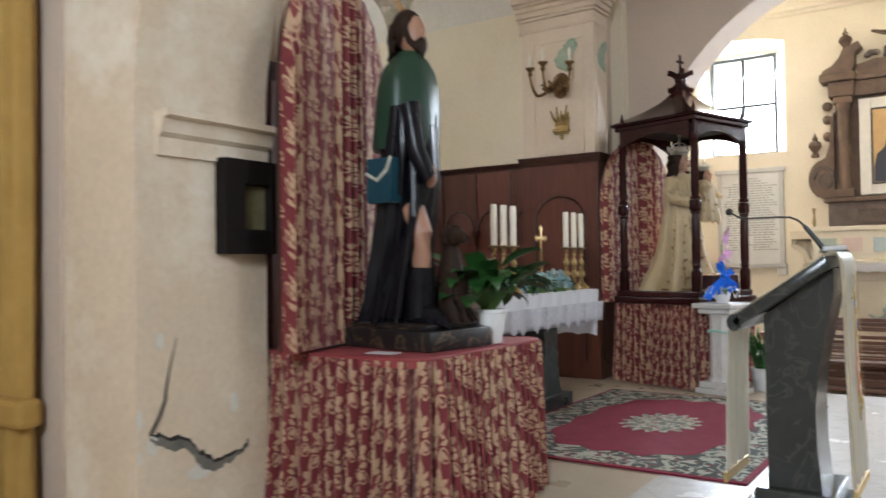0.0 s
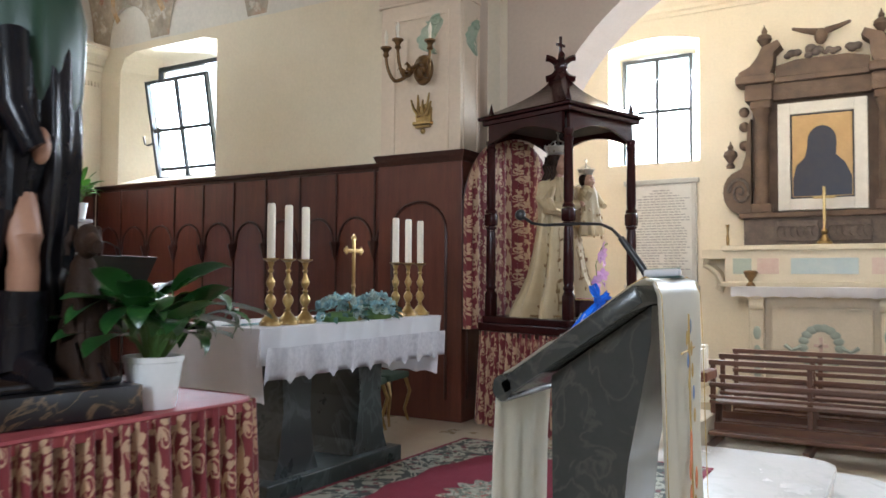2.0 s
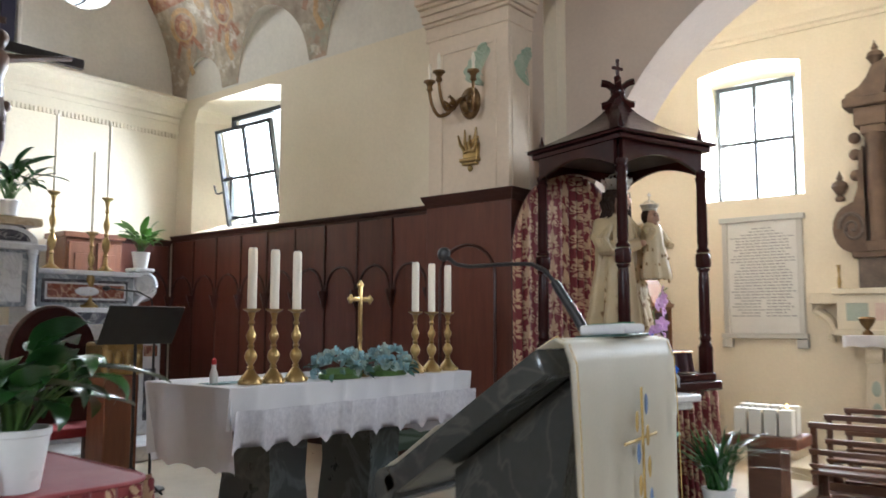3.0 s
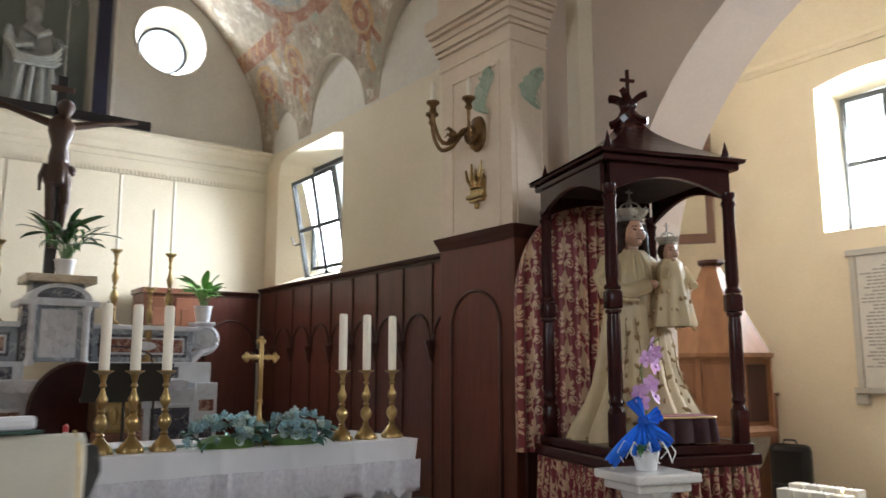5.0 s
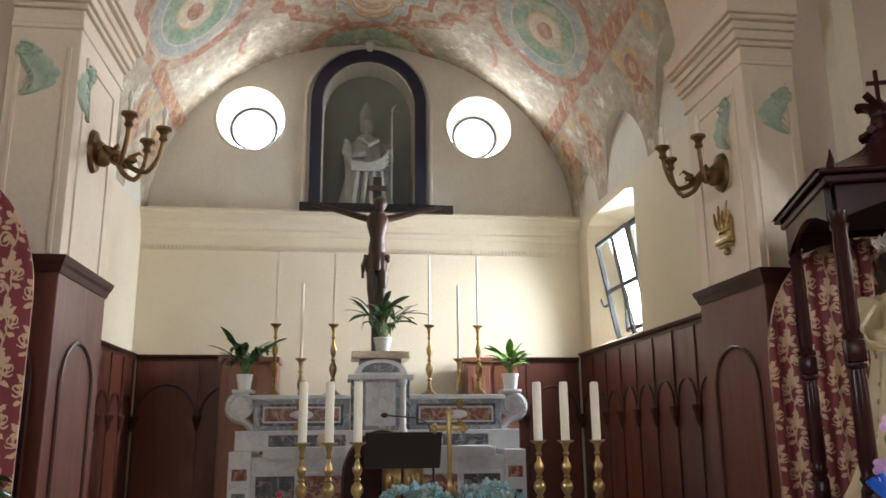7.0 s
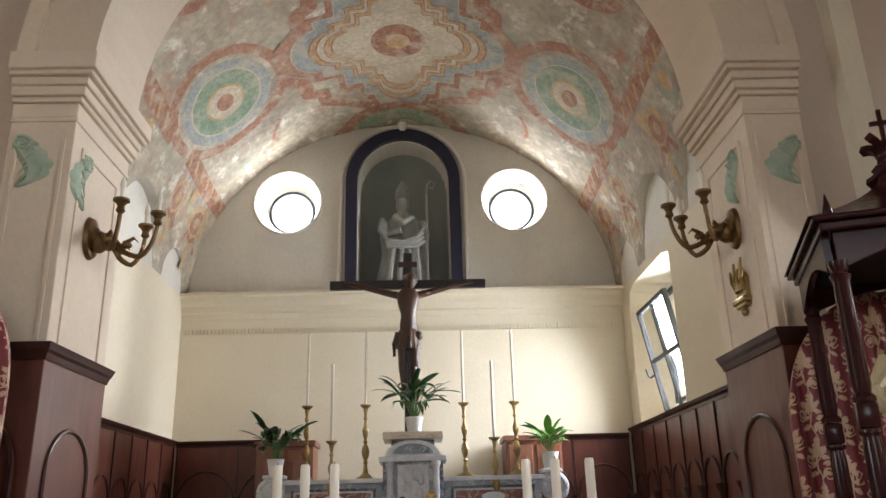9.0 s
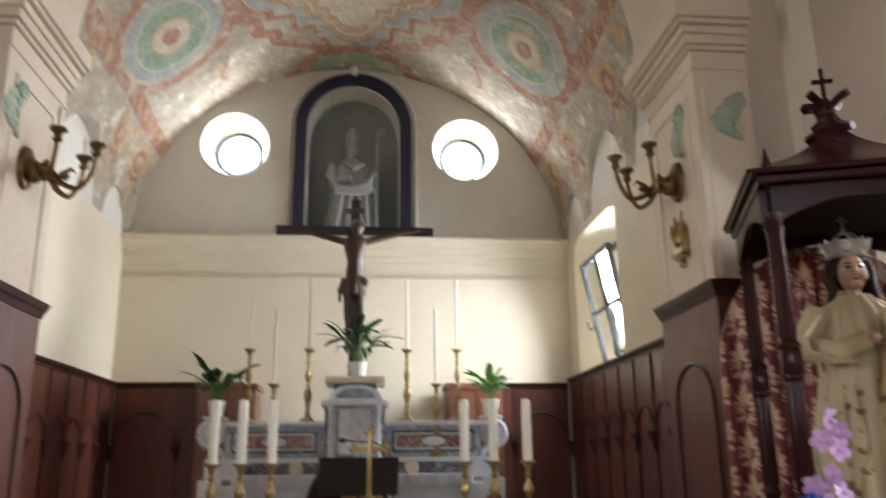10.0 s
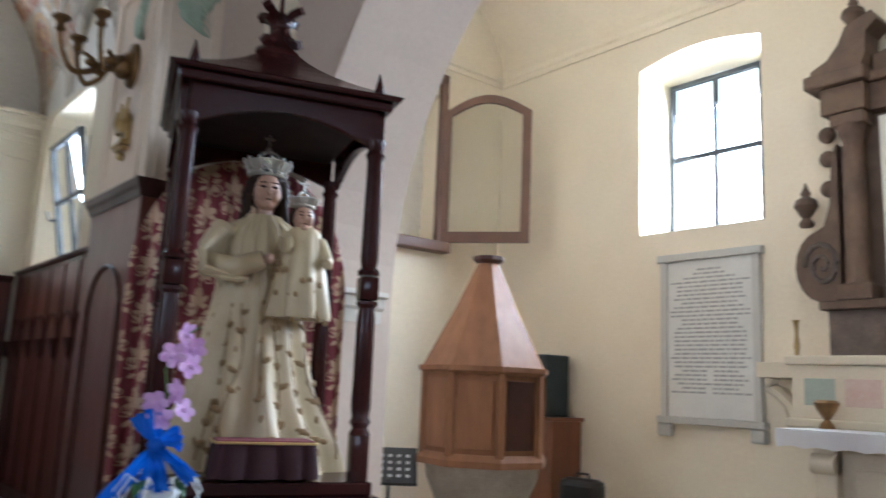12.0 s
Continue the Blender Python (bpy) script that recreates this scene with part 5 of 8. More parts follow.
def uv_of(bm):
    return bm.loops.layers.uv.verify()


def pleated(bm, pts, z0, z1, freq, amp, flare=0.0, rows=10, closed=True, top_fade=True, scallop=0.0, full=1.0):
    """Cloth hung from a line of (x, y) points, with pleats that open out downwards. The uv is in metres."""
    uv = uv_of(bm)
    n = len(pts)
    seg, total = [], 0.0
    loop = pts + [pts[0]] if closed else pts
    dense = []
    for (xa, ya), (xb, yb) in zip(loop, loop[1:]):
        d = math.hypot(xb - xa, yb - ya)
        k = max(1, int(d * freq * 2.4))
        for i in range(k):
            t = i / k
            dense.append((xa + (xb - xa) * t, ya + (yb - ya) * t, -(yb - ya) / d, (xb - xa) / d, total + d * t))
        total += d
    if not closed:
        xa, ya = loop[-1]
        dense.append((xa, ya, dense[-1][2], dense[-1][3], total))
    cols = []
    for x, y, nx, ny, s in dense:
        col = []
        for r in range(rows + 1):
            t = r / rows
            k = (0.6 + 0.4 * t) if top_fade else 1.0
            ph = s * freq * 0.5 + 0.9 * math.sin(s * 7.3 + 0.4 * t) + 0.5 * math.sin(s * 17.0)
            o = amp * k * (2 * abs(math.sin(ph)) ** 0.75 - 1.35 + 0.35 * math.sin(s * 11 + 1.3 + 1.2 * t)) + flare * t
            zz = z0 + (z1 - z0) * t + (scallop * abs(math.sin(s * 16)) if r == rows else 0)
            col.append((bm.verts.new((x + nx * o, y + ny * o, zz)), s * 1.5, zz))
        cols.append(col)
    mid, run = rows * 2 // 3, 0.0
    for i, col in enumerate(cols):
        run += (col[mid][0].co - cols[i - 1][mid][0].co).length if i else 0.0
        cols[i] = [(v, run * full, zz + (full - 1) * (0.16 * math.sin(dense[i][4] * 5.1) + 0.1 * math.sin(dense[i][4] * 12.7 + 1))) for v, _, zz in col]
    total = run * full / 1.5
    pairs = list(zip(cols, cols[1:] + ([cols[0]] if closed else [])))[: len(cols) if closed else len(cols) - 1]
    for a, b in pairs:
        for r in range(rows):
            f = bm.faces.new((a[r][0], a[r + 1][0], b[r + 1][0], b[r][0]))
            f.smooth = True
            ub = b[r][1] if b[r][1] >= a[r][1] else total * 1.5
            for lp, (u, v) in zip(f.loops, ((a[r][1], a[r][2]), (a[r + 1][1], a[r + 1][2]), (ub, b[r + 1][2]), (ub, b[r][2]))):
                lp[uv].uv = (u, v)
    return bm


def rounded_rect(x0, x1, y0, y1, r, n=6):
    return arc(x1 - r, y1 - r, r, 90, 0, n) + arc(x1 - r, y0 + r, r, 0, -90, n) + arc(x0 + r, y0 + r, r, -90, -180, n) + arc(x0 + r, y1 - r, r, 180, 90, n)


def draped_board(name, m, w, z0, z1, label, category, depth=0.06, pleat=0.024):
    """A cloth-covered back board with a rounded head; its face looks along local x."""
    ob = thing(name, m, label, category)
    bm = bmesh.new()
    uv = uv_of(bm)
    half, r = w / 2, w * 0.62
    cols, n, rows = [], 150, 20
    for i in range(n + 1):
        y = -half + w * i / n
        top = z1 - 0.62 * w * (1 - math.sqrt(max(0, 1 - (abs(y) / half) ** 2.3)))
        cols.append([(bm.verts.new((depth + pleat * math.sin(y * 75) * (0.4 + 0.6 * math.sin(y * 9 + 1)), y, z0 + (top - z0) * k / rows)), y, z0 + (top - z0) * k / rows) for k in range(rows + 1)])
    back = [(bm.verts.new((0, c[-1][1], c[-1][2])), bm.verts.new((0, c[0][1], c[0][2]))) for c in cols]
    for i in range(n):
        for k in range(rows):
            q = (cols[i][k], cols[i + 1][k], cols[i + 1][k + 1], cols[i][k + 1])
            f = bm.faces.new([v[0] for v in q])
            f.smooth = True
            for lp, v in zip(f.loops, q):
                lp[uv].uv = (v[1] * 1.15, v[2])
        bm.faces.new((cols[i][-1][0], cols[i + 1][-1][0], back[i + 1][0], back[i][0]))
    for i in (0, n):
        bm.faces.new([c[0] for c in cols[i]] + [back[i][0], back[i][1]])
    for f in bm.faces:
        if not f.smooth:
            for lp in f.loops:
                lp[uv].uv = (lp.vert.co.y * 1.15 + lp.vert.co.x, lp.vert.co.z + lp.vert.co.x)
    part("cloth", bm, [DAMASK, DAMASK_TOP], ob)
    bm = bmesh.new()
    edge = [(0.0, c[-1][1], c[-1][2] - 0.012) for c in cols]
    bm_prism(bm, [(-half + 0.01, z0)] + [(e[1] * 0.985, e[2]) for e in edge] + [(half - 0.01, z0)], -0.03, -0.002, "x")
    part("board", bm, WOODEDGE, ob)
    return ob


# ---- the statue table beside the near arch ----
ang = math.degrees(math.atan2(4.32 - 3.2, -2.62 + 2.33)) - 90
draped_board("cloth_panel", pose(-2.5, 3.80, 0, 0, 0, ang), 1.14, 0.86, 2.86, "arched crimson damask panel behind the saint's statue", "wall hanging")
tb = thing("skirted_table", pose(0, 0, 0), "table dressed in a pleated crimson damask skirt", "table")
outline = rounded_rect(-2.72, -1.68, 3.42, 4.68, 0.14)
bm = bmesh.new()
pleated(bm, outline, 0.835, 0.012, 86, 0.064, 0.03, 8, full=1.45)
part("skirt", bm, DAMASK, tb)
bm = bmesh.new()
bm_prism(bm, outline, 0.8, 0.842, "z")
part("tabletop", bm, DAMASK_TOP, tb, "flat crimson cloth top")
bm = bmesh.new()
bm_tube(bm, [(x, y, 0.838) for x, y in outline + [outline[0]]], 0.009, 6)
part("piping", bm, DAMASK_TOP, tb)
for x, y in ((-2.62, 3.52), (-1.78, 3.52), (-2.62, 4.58), (-1.78, 4.58)):
    bm = bmesh.new()
    bm_box(bm, x - 0.03, x + 0.03, y - 0.03, y + 0.03, 0.004, 0.8)
    part("leg", bm, WOODEDGE, tb)
card = thing("card", pose(-2.02, 3.6, 0.843, 0, 0, 6), "small white paper card on the table", "card")
bm = bmesh.new()
bm_box(bm, -0.08, 0.08, -0.045, 0.045, 0, 0.003)
part("sheet", bm, LINEN, card)

# saint with a green cape
bm = bmesh.new()
robe(bm, [(0.02, 0.25, 0.23, -0.13, 0), (0.15, 0.235, 0.225, -0.125, 0), (0.3, 0.22, 0.21, -0.115, 0), (0.45, 0.205, 0.2, -0.09, 0), (0.6, 0.205, 0.2, -0.05, 0), (0.75, 0.21, 0.2, -0.02, 0), (0.9, 0.21, 0.2, -0.01, 0), (1.15, 0.19, 0.19, 0.0, 0), (1.3, 0.17, 0.2, 0, 0), (1.42, 0.1, 0.15, 0, 0)], 12, 0.3, 72)
i0 = mark(bm, 0, 0)
robe(bm, [(0.98, 0.215, 0.235, -0.05, 0), (1.04, 0.225, 0.245, -0.045, 0), (1.18, 0.22, 0.25, -0.03, 0), (1.32, 0.2, 0.245, -0.015, 0), (1.42, 0.165, 0.21, -0.01, 0), (1.48, 0.12, 0.15, 0, 0), (1.53, 0.075, 0.085, 0.005, 0)], 7, 0.3, 72, 0.6)
i0 = mark(bm, 1, i0)
bm_ball(bm, 0.035, 0, 1.625, 0.1, 1.02, 0.85, 1.18, 18, 12)
bm_lathe(bm, [(0.06, 1.42), (0.055, 1.54)], 0, 0, 0, 12)
bm_ball(bm, 0.135, 0, 1.615, 0.02, 1.3, 0.8, 1.5)
bm_tube(bm, [(0.11, -0.1, 0.66), (0.2, -0.1, 0.5), (0.19, -0.1, 0.4), (0.17, -0.09, 0.26)], 0.078, 14, 0.062)
bm_ball(bm, 0.24, -0.06, 0.82, 0.05, 1, 0.8, 1.3)
i0 = mark(bm, 2, i0)
bm_ball(bm, -0.02, 0, 1.665, 0.115, 1.05, 0.98, 1.0, 18, 12)
for k in range(9):
    a = math.radians(110 + 17.5 * k)
    bm_tube(bm, [(-0.01 + 0.1 * math.cos(a), 0.1 * math.sin(a), 1.68), (-0.02 + 0.125 * math.cos(a), 0.118 * math.sin(a), 1.6), (-0.03 + 0.105 * math.cos(a), 0.11 * math.sin(a), 1.54), (-0.03 + 0.125 * math.cos(a), 0.13 * math.sin(a), 1.49)], 0.034, 7, 0.014)
bm_ball(bm, 0.105, 0, 1.56, 0.05, 0.95, 1.05, 0.95, 14, 10)
bm_tube(bm, [(0.12, 0, 1.55), (0.135, 0, 1.515), (0.13, 0, 1.485)], 0.036, 8, 0.008)
for d in (-1, 1):
    bm_tube(bm, [(0.05, d * 0.082, 1.64), (0.075, d * 0.078, 1.58), (0.11, d * 0.04, 1.545)], 0.024, 7, 0.02)
    bm_tube(bm, [(0.138, d * 0.005, 1.595), (0.13, d * 0.04, 1.585)], 0.01, 6, 0.005)
i0 = mark(bm, 3, i0)
bm_tube(bm, [(0.17, -0.09, 0.33), (0.165, -0.09, 0.22), (0.16, -0.09, 0.1), (0.17, -0.09, 0.05)], 0.105, 14, 0.1)
bm_tube(bm, [(0.13, -0.09, 0.075), (0.2, -0.09, 0.08), (0.3, -0.095, 0.062), (0.37, -0.1, 0.05)], 0.082, 12, 0.045)
bm_tube(bm, [(0.0, 0.09, 0.4), (0.02, 0.1, 0.08)], 0.085, 12, 0.09)
bm_ball(bm, 0.1, 0.1, 0.06, 0.085, 1.8, 0.9, 0.75)
bm_tube(bm, [(0.16, -0.16, 1.2), (0.22, -0.17, 0.95), (0.27, -0.1, 0.8)], 0.075, 10, 0.055)
for k in range(5):
    bm_tube(bm, [(0.2 + 0.012 * k, -0.16 + 0.03 * k, 0.86), (0.2 - 0.02 * k, -0.19 + 0.028 * k, 0.6), (0.14 - 0.045 * k, -0.215 + 0.01 * k, 0.35), (0.07 - 0.07 * k, -0.22, 0.06)], 0.036, 7, 0.026)
for k in range(4):
    bm_tube(bm, [(0.13 - 0.02 * k, -0.2 - 0.008 * k, 1.2), (0.14 - 0.05 * k, -0.22, 0.95), (0.1 - 0.06 * k, -0.215, 0.72)], 0.028, 7, 0.02)
i0 = mark(bm, 0, i0)
bm_prism(bm, [(-0.14, 0.71), (-0.12, 0.68), (0.08, 0.68), (0.1, 0.71), (0.11, 0.92), (-0.13, 0.92)], -0.3, -0.19, "y")
i0 = mark(bm, 4, i0)
bm_tube(bm, [(-0.13, -0.305, 0.84), (-0.02, -0.315, 0.8), (0.07, -0.31, 0.85), (0.11, -0.305, 0.92)], 0.011, 6)
i0 = mark(bm, 6, i0)
bm_box(bm, -0.38, 0.38, -0.3, 0.3, -0.1, 0.0, 0.008)
bm_box(bm, -0.33, 0.31, -0.25, 0.25, 0.0, 0.028, 0.012)
i0 = mark(bm, 5, i0)
# a small dog sitting at his side
bm_lathe(bm, [(0.1, 0.02), (0.12, 0.08), (0.11, 0.2), (0.085, 0.32), (0.06, 0.42), (0.03, 0.46)], 0.24, 0.14, 0, 16, 1.15, 0.85)
bm_ball(bm, 0.29, 0.13, 0.5, 0.062, 1.1, 0.9, 1, 14, 10)
bm_tube(bm, [(0.31, 0.13, 0.5), (0.38, 0.12, 0.485), (0.415, 0.115, 0.478)], 0.042, 10, 0.024)
for d in (-1, 1):
    bm_tube(bm, [(0.27, 0.13 + d * 0.045, 0.545), (0.255, 0.13 + d * 0.07, 0.5), (0.265, 0.13 + d * 0.075, 0.45)], 0.024, 7, 0.01)
    bm_tube(bm, [(0.31, 0.14 + d * 0.045, 0.3), (0.33, 0.14 + d * 0.045, 0.15), (0.36, 0.14 + d * 0.05, 0.035)], 0.034, 8, 0.028)
i0 = mark(bm, 3, i0)
for v in bm.verts:
    k = 0.76 if v.co.z > 0.035 else 0.92
    v.co.x, v.co.y = v.co.x * k, v.co.y * (k if v.co.z > 0.035 else 0.8)
    v.co.z = v.co.z * 0.965 if v.co.z > 0.035 else v.co.z
st = part("statue_saint", bm, [BLACKROBE, GREENCAPE, SKIN, HAIR, TEAL, ROCKBASE, SATIN], None, smooth=True, at=pose(-2.12, 3.98, 0.945, 0, 0, -8))
tagged(st, "painted pilgrim saint statue in dark robe and green cape", "statue")
potted_plant(-1.83, 4.28, 0.843, 0.105, 0.185, 58, 0.28, 0.13, "large glossy peace lily in a white pot on the skirted table", seed=21)

# picture box on the jamb, crack in the plaster
# Black of the picture box, reused as coloured-in shade under the shrine canopy
FRAME_SHADE_BLACK = mat("dull_black_wood_and_shade", (0.010, 0.006, 0.005), (0.006, 0.004, 0.004), 0.6, 0, 6, 60, 0.1, spec=0.2)
pf = thing("picture_frame", pose(-2.598, 3.05, 1.34), "deep black wooden picture box hung on the cracked wall", "picture")
for y0, y1, z0, z1 in ((0, 0.13, 0, 0.46), (0.29, 0.42, 0, 0.46), (0.13, 0.29, 0, 0.12), (0.13, 0.29, 0.34, 0.46)):
    bm = bmesh.new()
    bm_box(bm, 0, 0.075, y0, y1, z0, z1, 0.006)
    part("frame", bm, FRAME_SHADE_BLACK, pf)
bm = bmesh.new()
bm_box(bm, 0.0, 0.03, 0.13, 0.29, 0.12, 0.34)
part("picture", bm, mat("faded_small_painting", (0.24, 0.22, 0.11), (0.12, 0.1, 0.05), 0.5, 0, 9, 30, 0.1, 1.5), pf)
PLASTER_BARE = mat("bare_grey_plaster", (0.22, 0.20, 0.165), (0.13, 0.12, 0.10), 0.95, 0, 14, 60, 0.5, 1.0)
CRACKDARK = mat("dark_crack_hollow", (0.035, 0.03, 0.025), None, 0.95, 0, 20, 90, 0.5)

def crack(name, pts, m, x=-2.598, lift=0.001):
    bm = bmesh.new()
    prev = None
    for y, z, w in pts:
        row = [bm.verts.new((x + lift, y, z + w)), bm.verts.new((x + lift + 0.002, y + 0.005, z - w))]
        if prev:
            bm.faces.new((prev[0], prev[1], row[1], row[0]))
        prev = row
    return tagged(part(name, bm, m), "broken crack in the ochre plaster", "crack", kind="structure")

rnd = random.Random(4)
spine = [(2.68, 0.54, 0.02), (2.76, 0.5, 0.034), (2.88, 0.472, 0.028), (2.95, 0.385, 0.046), (3.03, 0.34, 0.03), (3.14, 0.366, 0.022), (3.2, 0.376, 0.01), (3.25, 0.42, 0.016)]
wide = []
for (ya, za, wa), (yb, zb, wb) in zip(spine, spine[1:]):
    for k in range(5):
        t = k / 5
        wide.append((ya + (yb - ya) * t, za + (zb - za) * t + rnd.uniform(-0.008, 0.008), (wa + (wb - wa) * t) * rnd.uniform(0.75, 1.2)))
crack("wall_crack_wide", wide, PLASTER_BARE, lift=0.001)
crack("wall_crack_hollow", [(y, z + w * 0.75, w * 0.3) for y, z, w in wide], CRACKDARK, lift=0.004)
bm = bmesh.new()
bm_tube(bm, [(-2.598, 2.69, 0.55), (-2.598, 2.735, 0.62), (-2.598, 2.763, 0.684), (-2.598, 2.77, 0.74), (-2.598, 2.785, 0.81), (-2.598, 2.80, 0.87), (-2.598, 2.828, 0.96)], 0.009, 5, 0.002)
structure("wall_crack_thin", bm, CRACKDARK, "thin dark crack running up the plaster")
for y, z, ry, rz_ in ((2.95, 0.33, 0.07, 0.035), (2.7, 0.5, 0.03, 0.05), (3.16, 0.62, 0.025, 0.05), (2.635, 0.62, 0.014, 0.045), (2.635, 0.45, 0.012, 0.03), (2.74, 0.95, 0.02, 0.04)):
    bm = bmesh.new()
    bm_lathe(bm, [(1, 0), (0.9, 0.003)], m=Matrix.Rotation(radians(90), 4, "Y") @ Matrix.Diagonal((rz_, ry, 1, 1)), cx=-2.599, cy=y, cz=z, seg=11)
    structure("wall_patch", bm, PLASTER_WHITE, "pale filler patch on the plaster")
# mustard curtain
cu = thing("curtain", pose(0, 0, 0), "mustard curtain gathered by a tie-back", "curtain")
bm = bmesh.new()
line = [(-3.22 - 0.06 * k, 2.52) for k in range(17)]
for z0, z1, pinch0, pinch1 in ((3.6, 0.66, 1.0, 0.62), (0.56, -0.3, 0.62, 0.85)):
    cols = []
    for i in range(81):
        row = []
        for r in range(13):
            t = r / 12
            p = pinch0 + (pinch1 - pinch0) * (t ** 2.2)
            row.append(bm.verts.new((-3.24 - 0.9 * p * i / 80, 2.5 + 0.035 * math.sin(i * 0.62) * p + 0.02 * math.sin(i * 0.23 + 2 * t), z0 + (z1 - z0) * t)))
        cols.append(row)
    for a, b in zip(cols, cols[1:]):
        for r in range(12):
            bm.faces.new((a[r], a[r + 1], b[r + 1], b[r])).smooth = True
part("cloth", bm, YELLOWCLOTH, cu)
bm = bmesh.new()
bm_box(bm, -3.82, -3.22, 2.43, 2.56, 0.54, 0.68, 0.03)
part("tie_back", bm, YELLOWCLOTH, cu)

# ---- people's altar ----
al = thing("altar", pose(0, 0, 0), "dark marble pedestal altar in front of the panelling", "altar")
slab(al, "top_slab", GREENMARBLE, -3.27, -2.56, 5.57, 7.43, 0.94, 1.02)
for y in (5.95, 6.7):
    bm = bmesh.new()
    prof = [(-0.2, 0.12), (0.2, 0.12), (0.16, 0.22), (0.12, 0.5), (0.14, 0.8), (0.2, 0.94), (-0.2, 0.94), (-0.14, 0.8), (-0.12, 0.5), (-0.16, 0.22)]
    bm_prism(bm, [(y + 0.12 + u, z) for u, z in prof], -3.15, -2.72, "x")
    part("pedestal", bm, GREENMARBLE, al)
slab(al, "base", GREENMARBLE, -3.2, -2.66, 5.75, 7.12, 0.004, 0.12)
ac = thing("altar_cloth", pose(0, 0, 1.021), "white linen altar cloth with scalloped lace edges", "cloth")
slab(ac, "top", LINEN, -3.29, -2.54, 5.55, 7.45, 0.001, 0.01, bev=0.003)
bm = bmesh.new()
pleated(bm, [(-2.54, 5.55), (-2.54, 7.45)], 0.008, -0.2, 26, 0.012, 0.02, 6, closed=False)
part("front_drop", bm, LINEN, ac)
bm = bmesh.new()
pleated(bm, [(-2.495, 5.55), (-2.495, 7.45)], -0.1, -0.31, 26, 0.016, 0.012, 6, closed=False, top_fade=False, scallop=0.055)
part("front_lace", bm, LACE, ac, "sheer scalloped lace")
for y, s in ((5.55, 1), (7.45, -1)):
    bm = bmesh.new()
    p = [(-3.29, y), (-2.54, y)]
    pleated(bm, p if s > 0 else p[::-1], 0.008, -0.42, 24, 0.014, 0.05, 7, closed=False, scallop=0.02)
    part("side_drop", bm, LINEN, ac)
bm = bmesh.new()
pleated(bm, [(-3.29, 7.45), (-3.29, 5.55)], 0.008, -0.4, 24, 0.014, 0.03, 6, closed=False, scallop=0.03)
part("back_drop", bm, LINEN, ac)
for y in (5.76, 5.9, 6.05, 7.03, 7.18, 7.36):
    candlestick("candlestick", -2.66 + random.uniform(-0.01, 0.01), y, 1.032, 0.385, 0.062, 0.7, "gilt baluster candlestick with a thick ivory candle on the altar", "candlesticks on the altar", 1.15, 0.024)
axc = thing("altar_cross", pose(-2.66, 6.54, 1.032), "small gilded standing cross on the altar", "cross")
bm = bmesh.new()
bm_lathe(bm, [(0.06, 0), (0.06, 0.012), (0.03, 0.04), (0.02, 0.06), (0.038, 0.09), (0.04, 0.11), (0.014, 0.14), (0.011, 0.2), (0.018, 0.22), (0.01, 0.24)], seg=16)
part("foot", bm, BRASS, axc, smooth=True)
bm = bmesh.new()
bm_box(bm, -0.008, 0.008, -0.012, 0.012, 0.23, 0.54, 0.003)
for s in (-1, 1):
    bm_box(bm, -0.008, 0.008, min(s * 0.012, s * 0.08), max(s * 0.012, s * 0.08), 0.44, 0.464, 0.003)
    for d in (-0.014, 0.014):
        bm_ball(bm, 0, s * 0.078, 0.452 + d, 0.014, 0.7, 1, 1, 8, 6)
    bm_ball(bm, 0, s * 0.092, 0.452, 0.014, 0.7, 1, 1, 8, 6)
    bm_ball(bm, 0, s * 0.014, 0.535, 0.014, 0.7, 1, 1, 8, 6)
bm_ball(bm, 0, 0, 0.55, 0.014, 0.7, 1, 1, 8, 6)
for a in range(0, 360, 45):
    bm_tube(bm, [(0, 0, 0.452), (0, 0.055 * math.cos(math.radians(a + 22)), 0.452 + 0.055 * math.sin(math.radians(a + 22)))], 0.004, 5, 0.001)
part("cross", bm, BRASS, axc, smooth=True)

# flower arrangements in pale blue
PETAL_B = mat("pale_blue_petal", (0.22, 0.40, 0.46), (0.42, 0.55, 0.56), 0.7, 0, 20, 90, 0.1, 0.8, per_object=0.25)
PETAL_W = mat("white_green_petal", (0.50, 0.57, 0.52), (0.36, 0.46, 0.42), 0.7, 0, 20, 90, 0.1, 0.8, per_object=0.2)

def rose_mesh(m):
    bm = bmesh.new()
    for ring, (r, z, n, tilt) in enumerate(((0.032, 0.0, 6, 1.0), (0.024, 0.012, 5, 0.7), (0.013, 0.02, 4, 0.3))):
        for k in range(n):
            a = 2 * math.pi * k / n + ring * 0.5
            c = Vector((math.cos(a) * r * 0.55, math.sin(a) * r * 0.55, z))
            pts = []
            for u in (-1, -0.5, 0.5, 1):
                for v in (0, 1):
                    aa = a + u * 0.75 * math.pi / n * 1.4
                    rr = r * (0.5 + 0.55 * v * tilt)
                    pts.append(bm.verts.new((math.cos(aa) * rr, math.sin(aa) * rr, z + v * (0.03 - 0.012 * tilt) - 0.006 * abs(u) * v)))
            for q in range(3):
                bm.faces.new((pts[q * 2], pts[q * 2 + 2], pts[q * 2 + 3], pts[q * 2 + 1])).smooth = True
    return mesh_of("rose", bm, m)

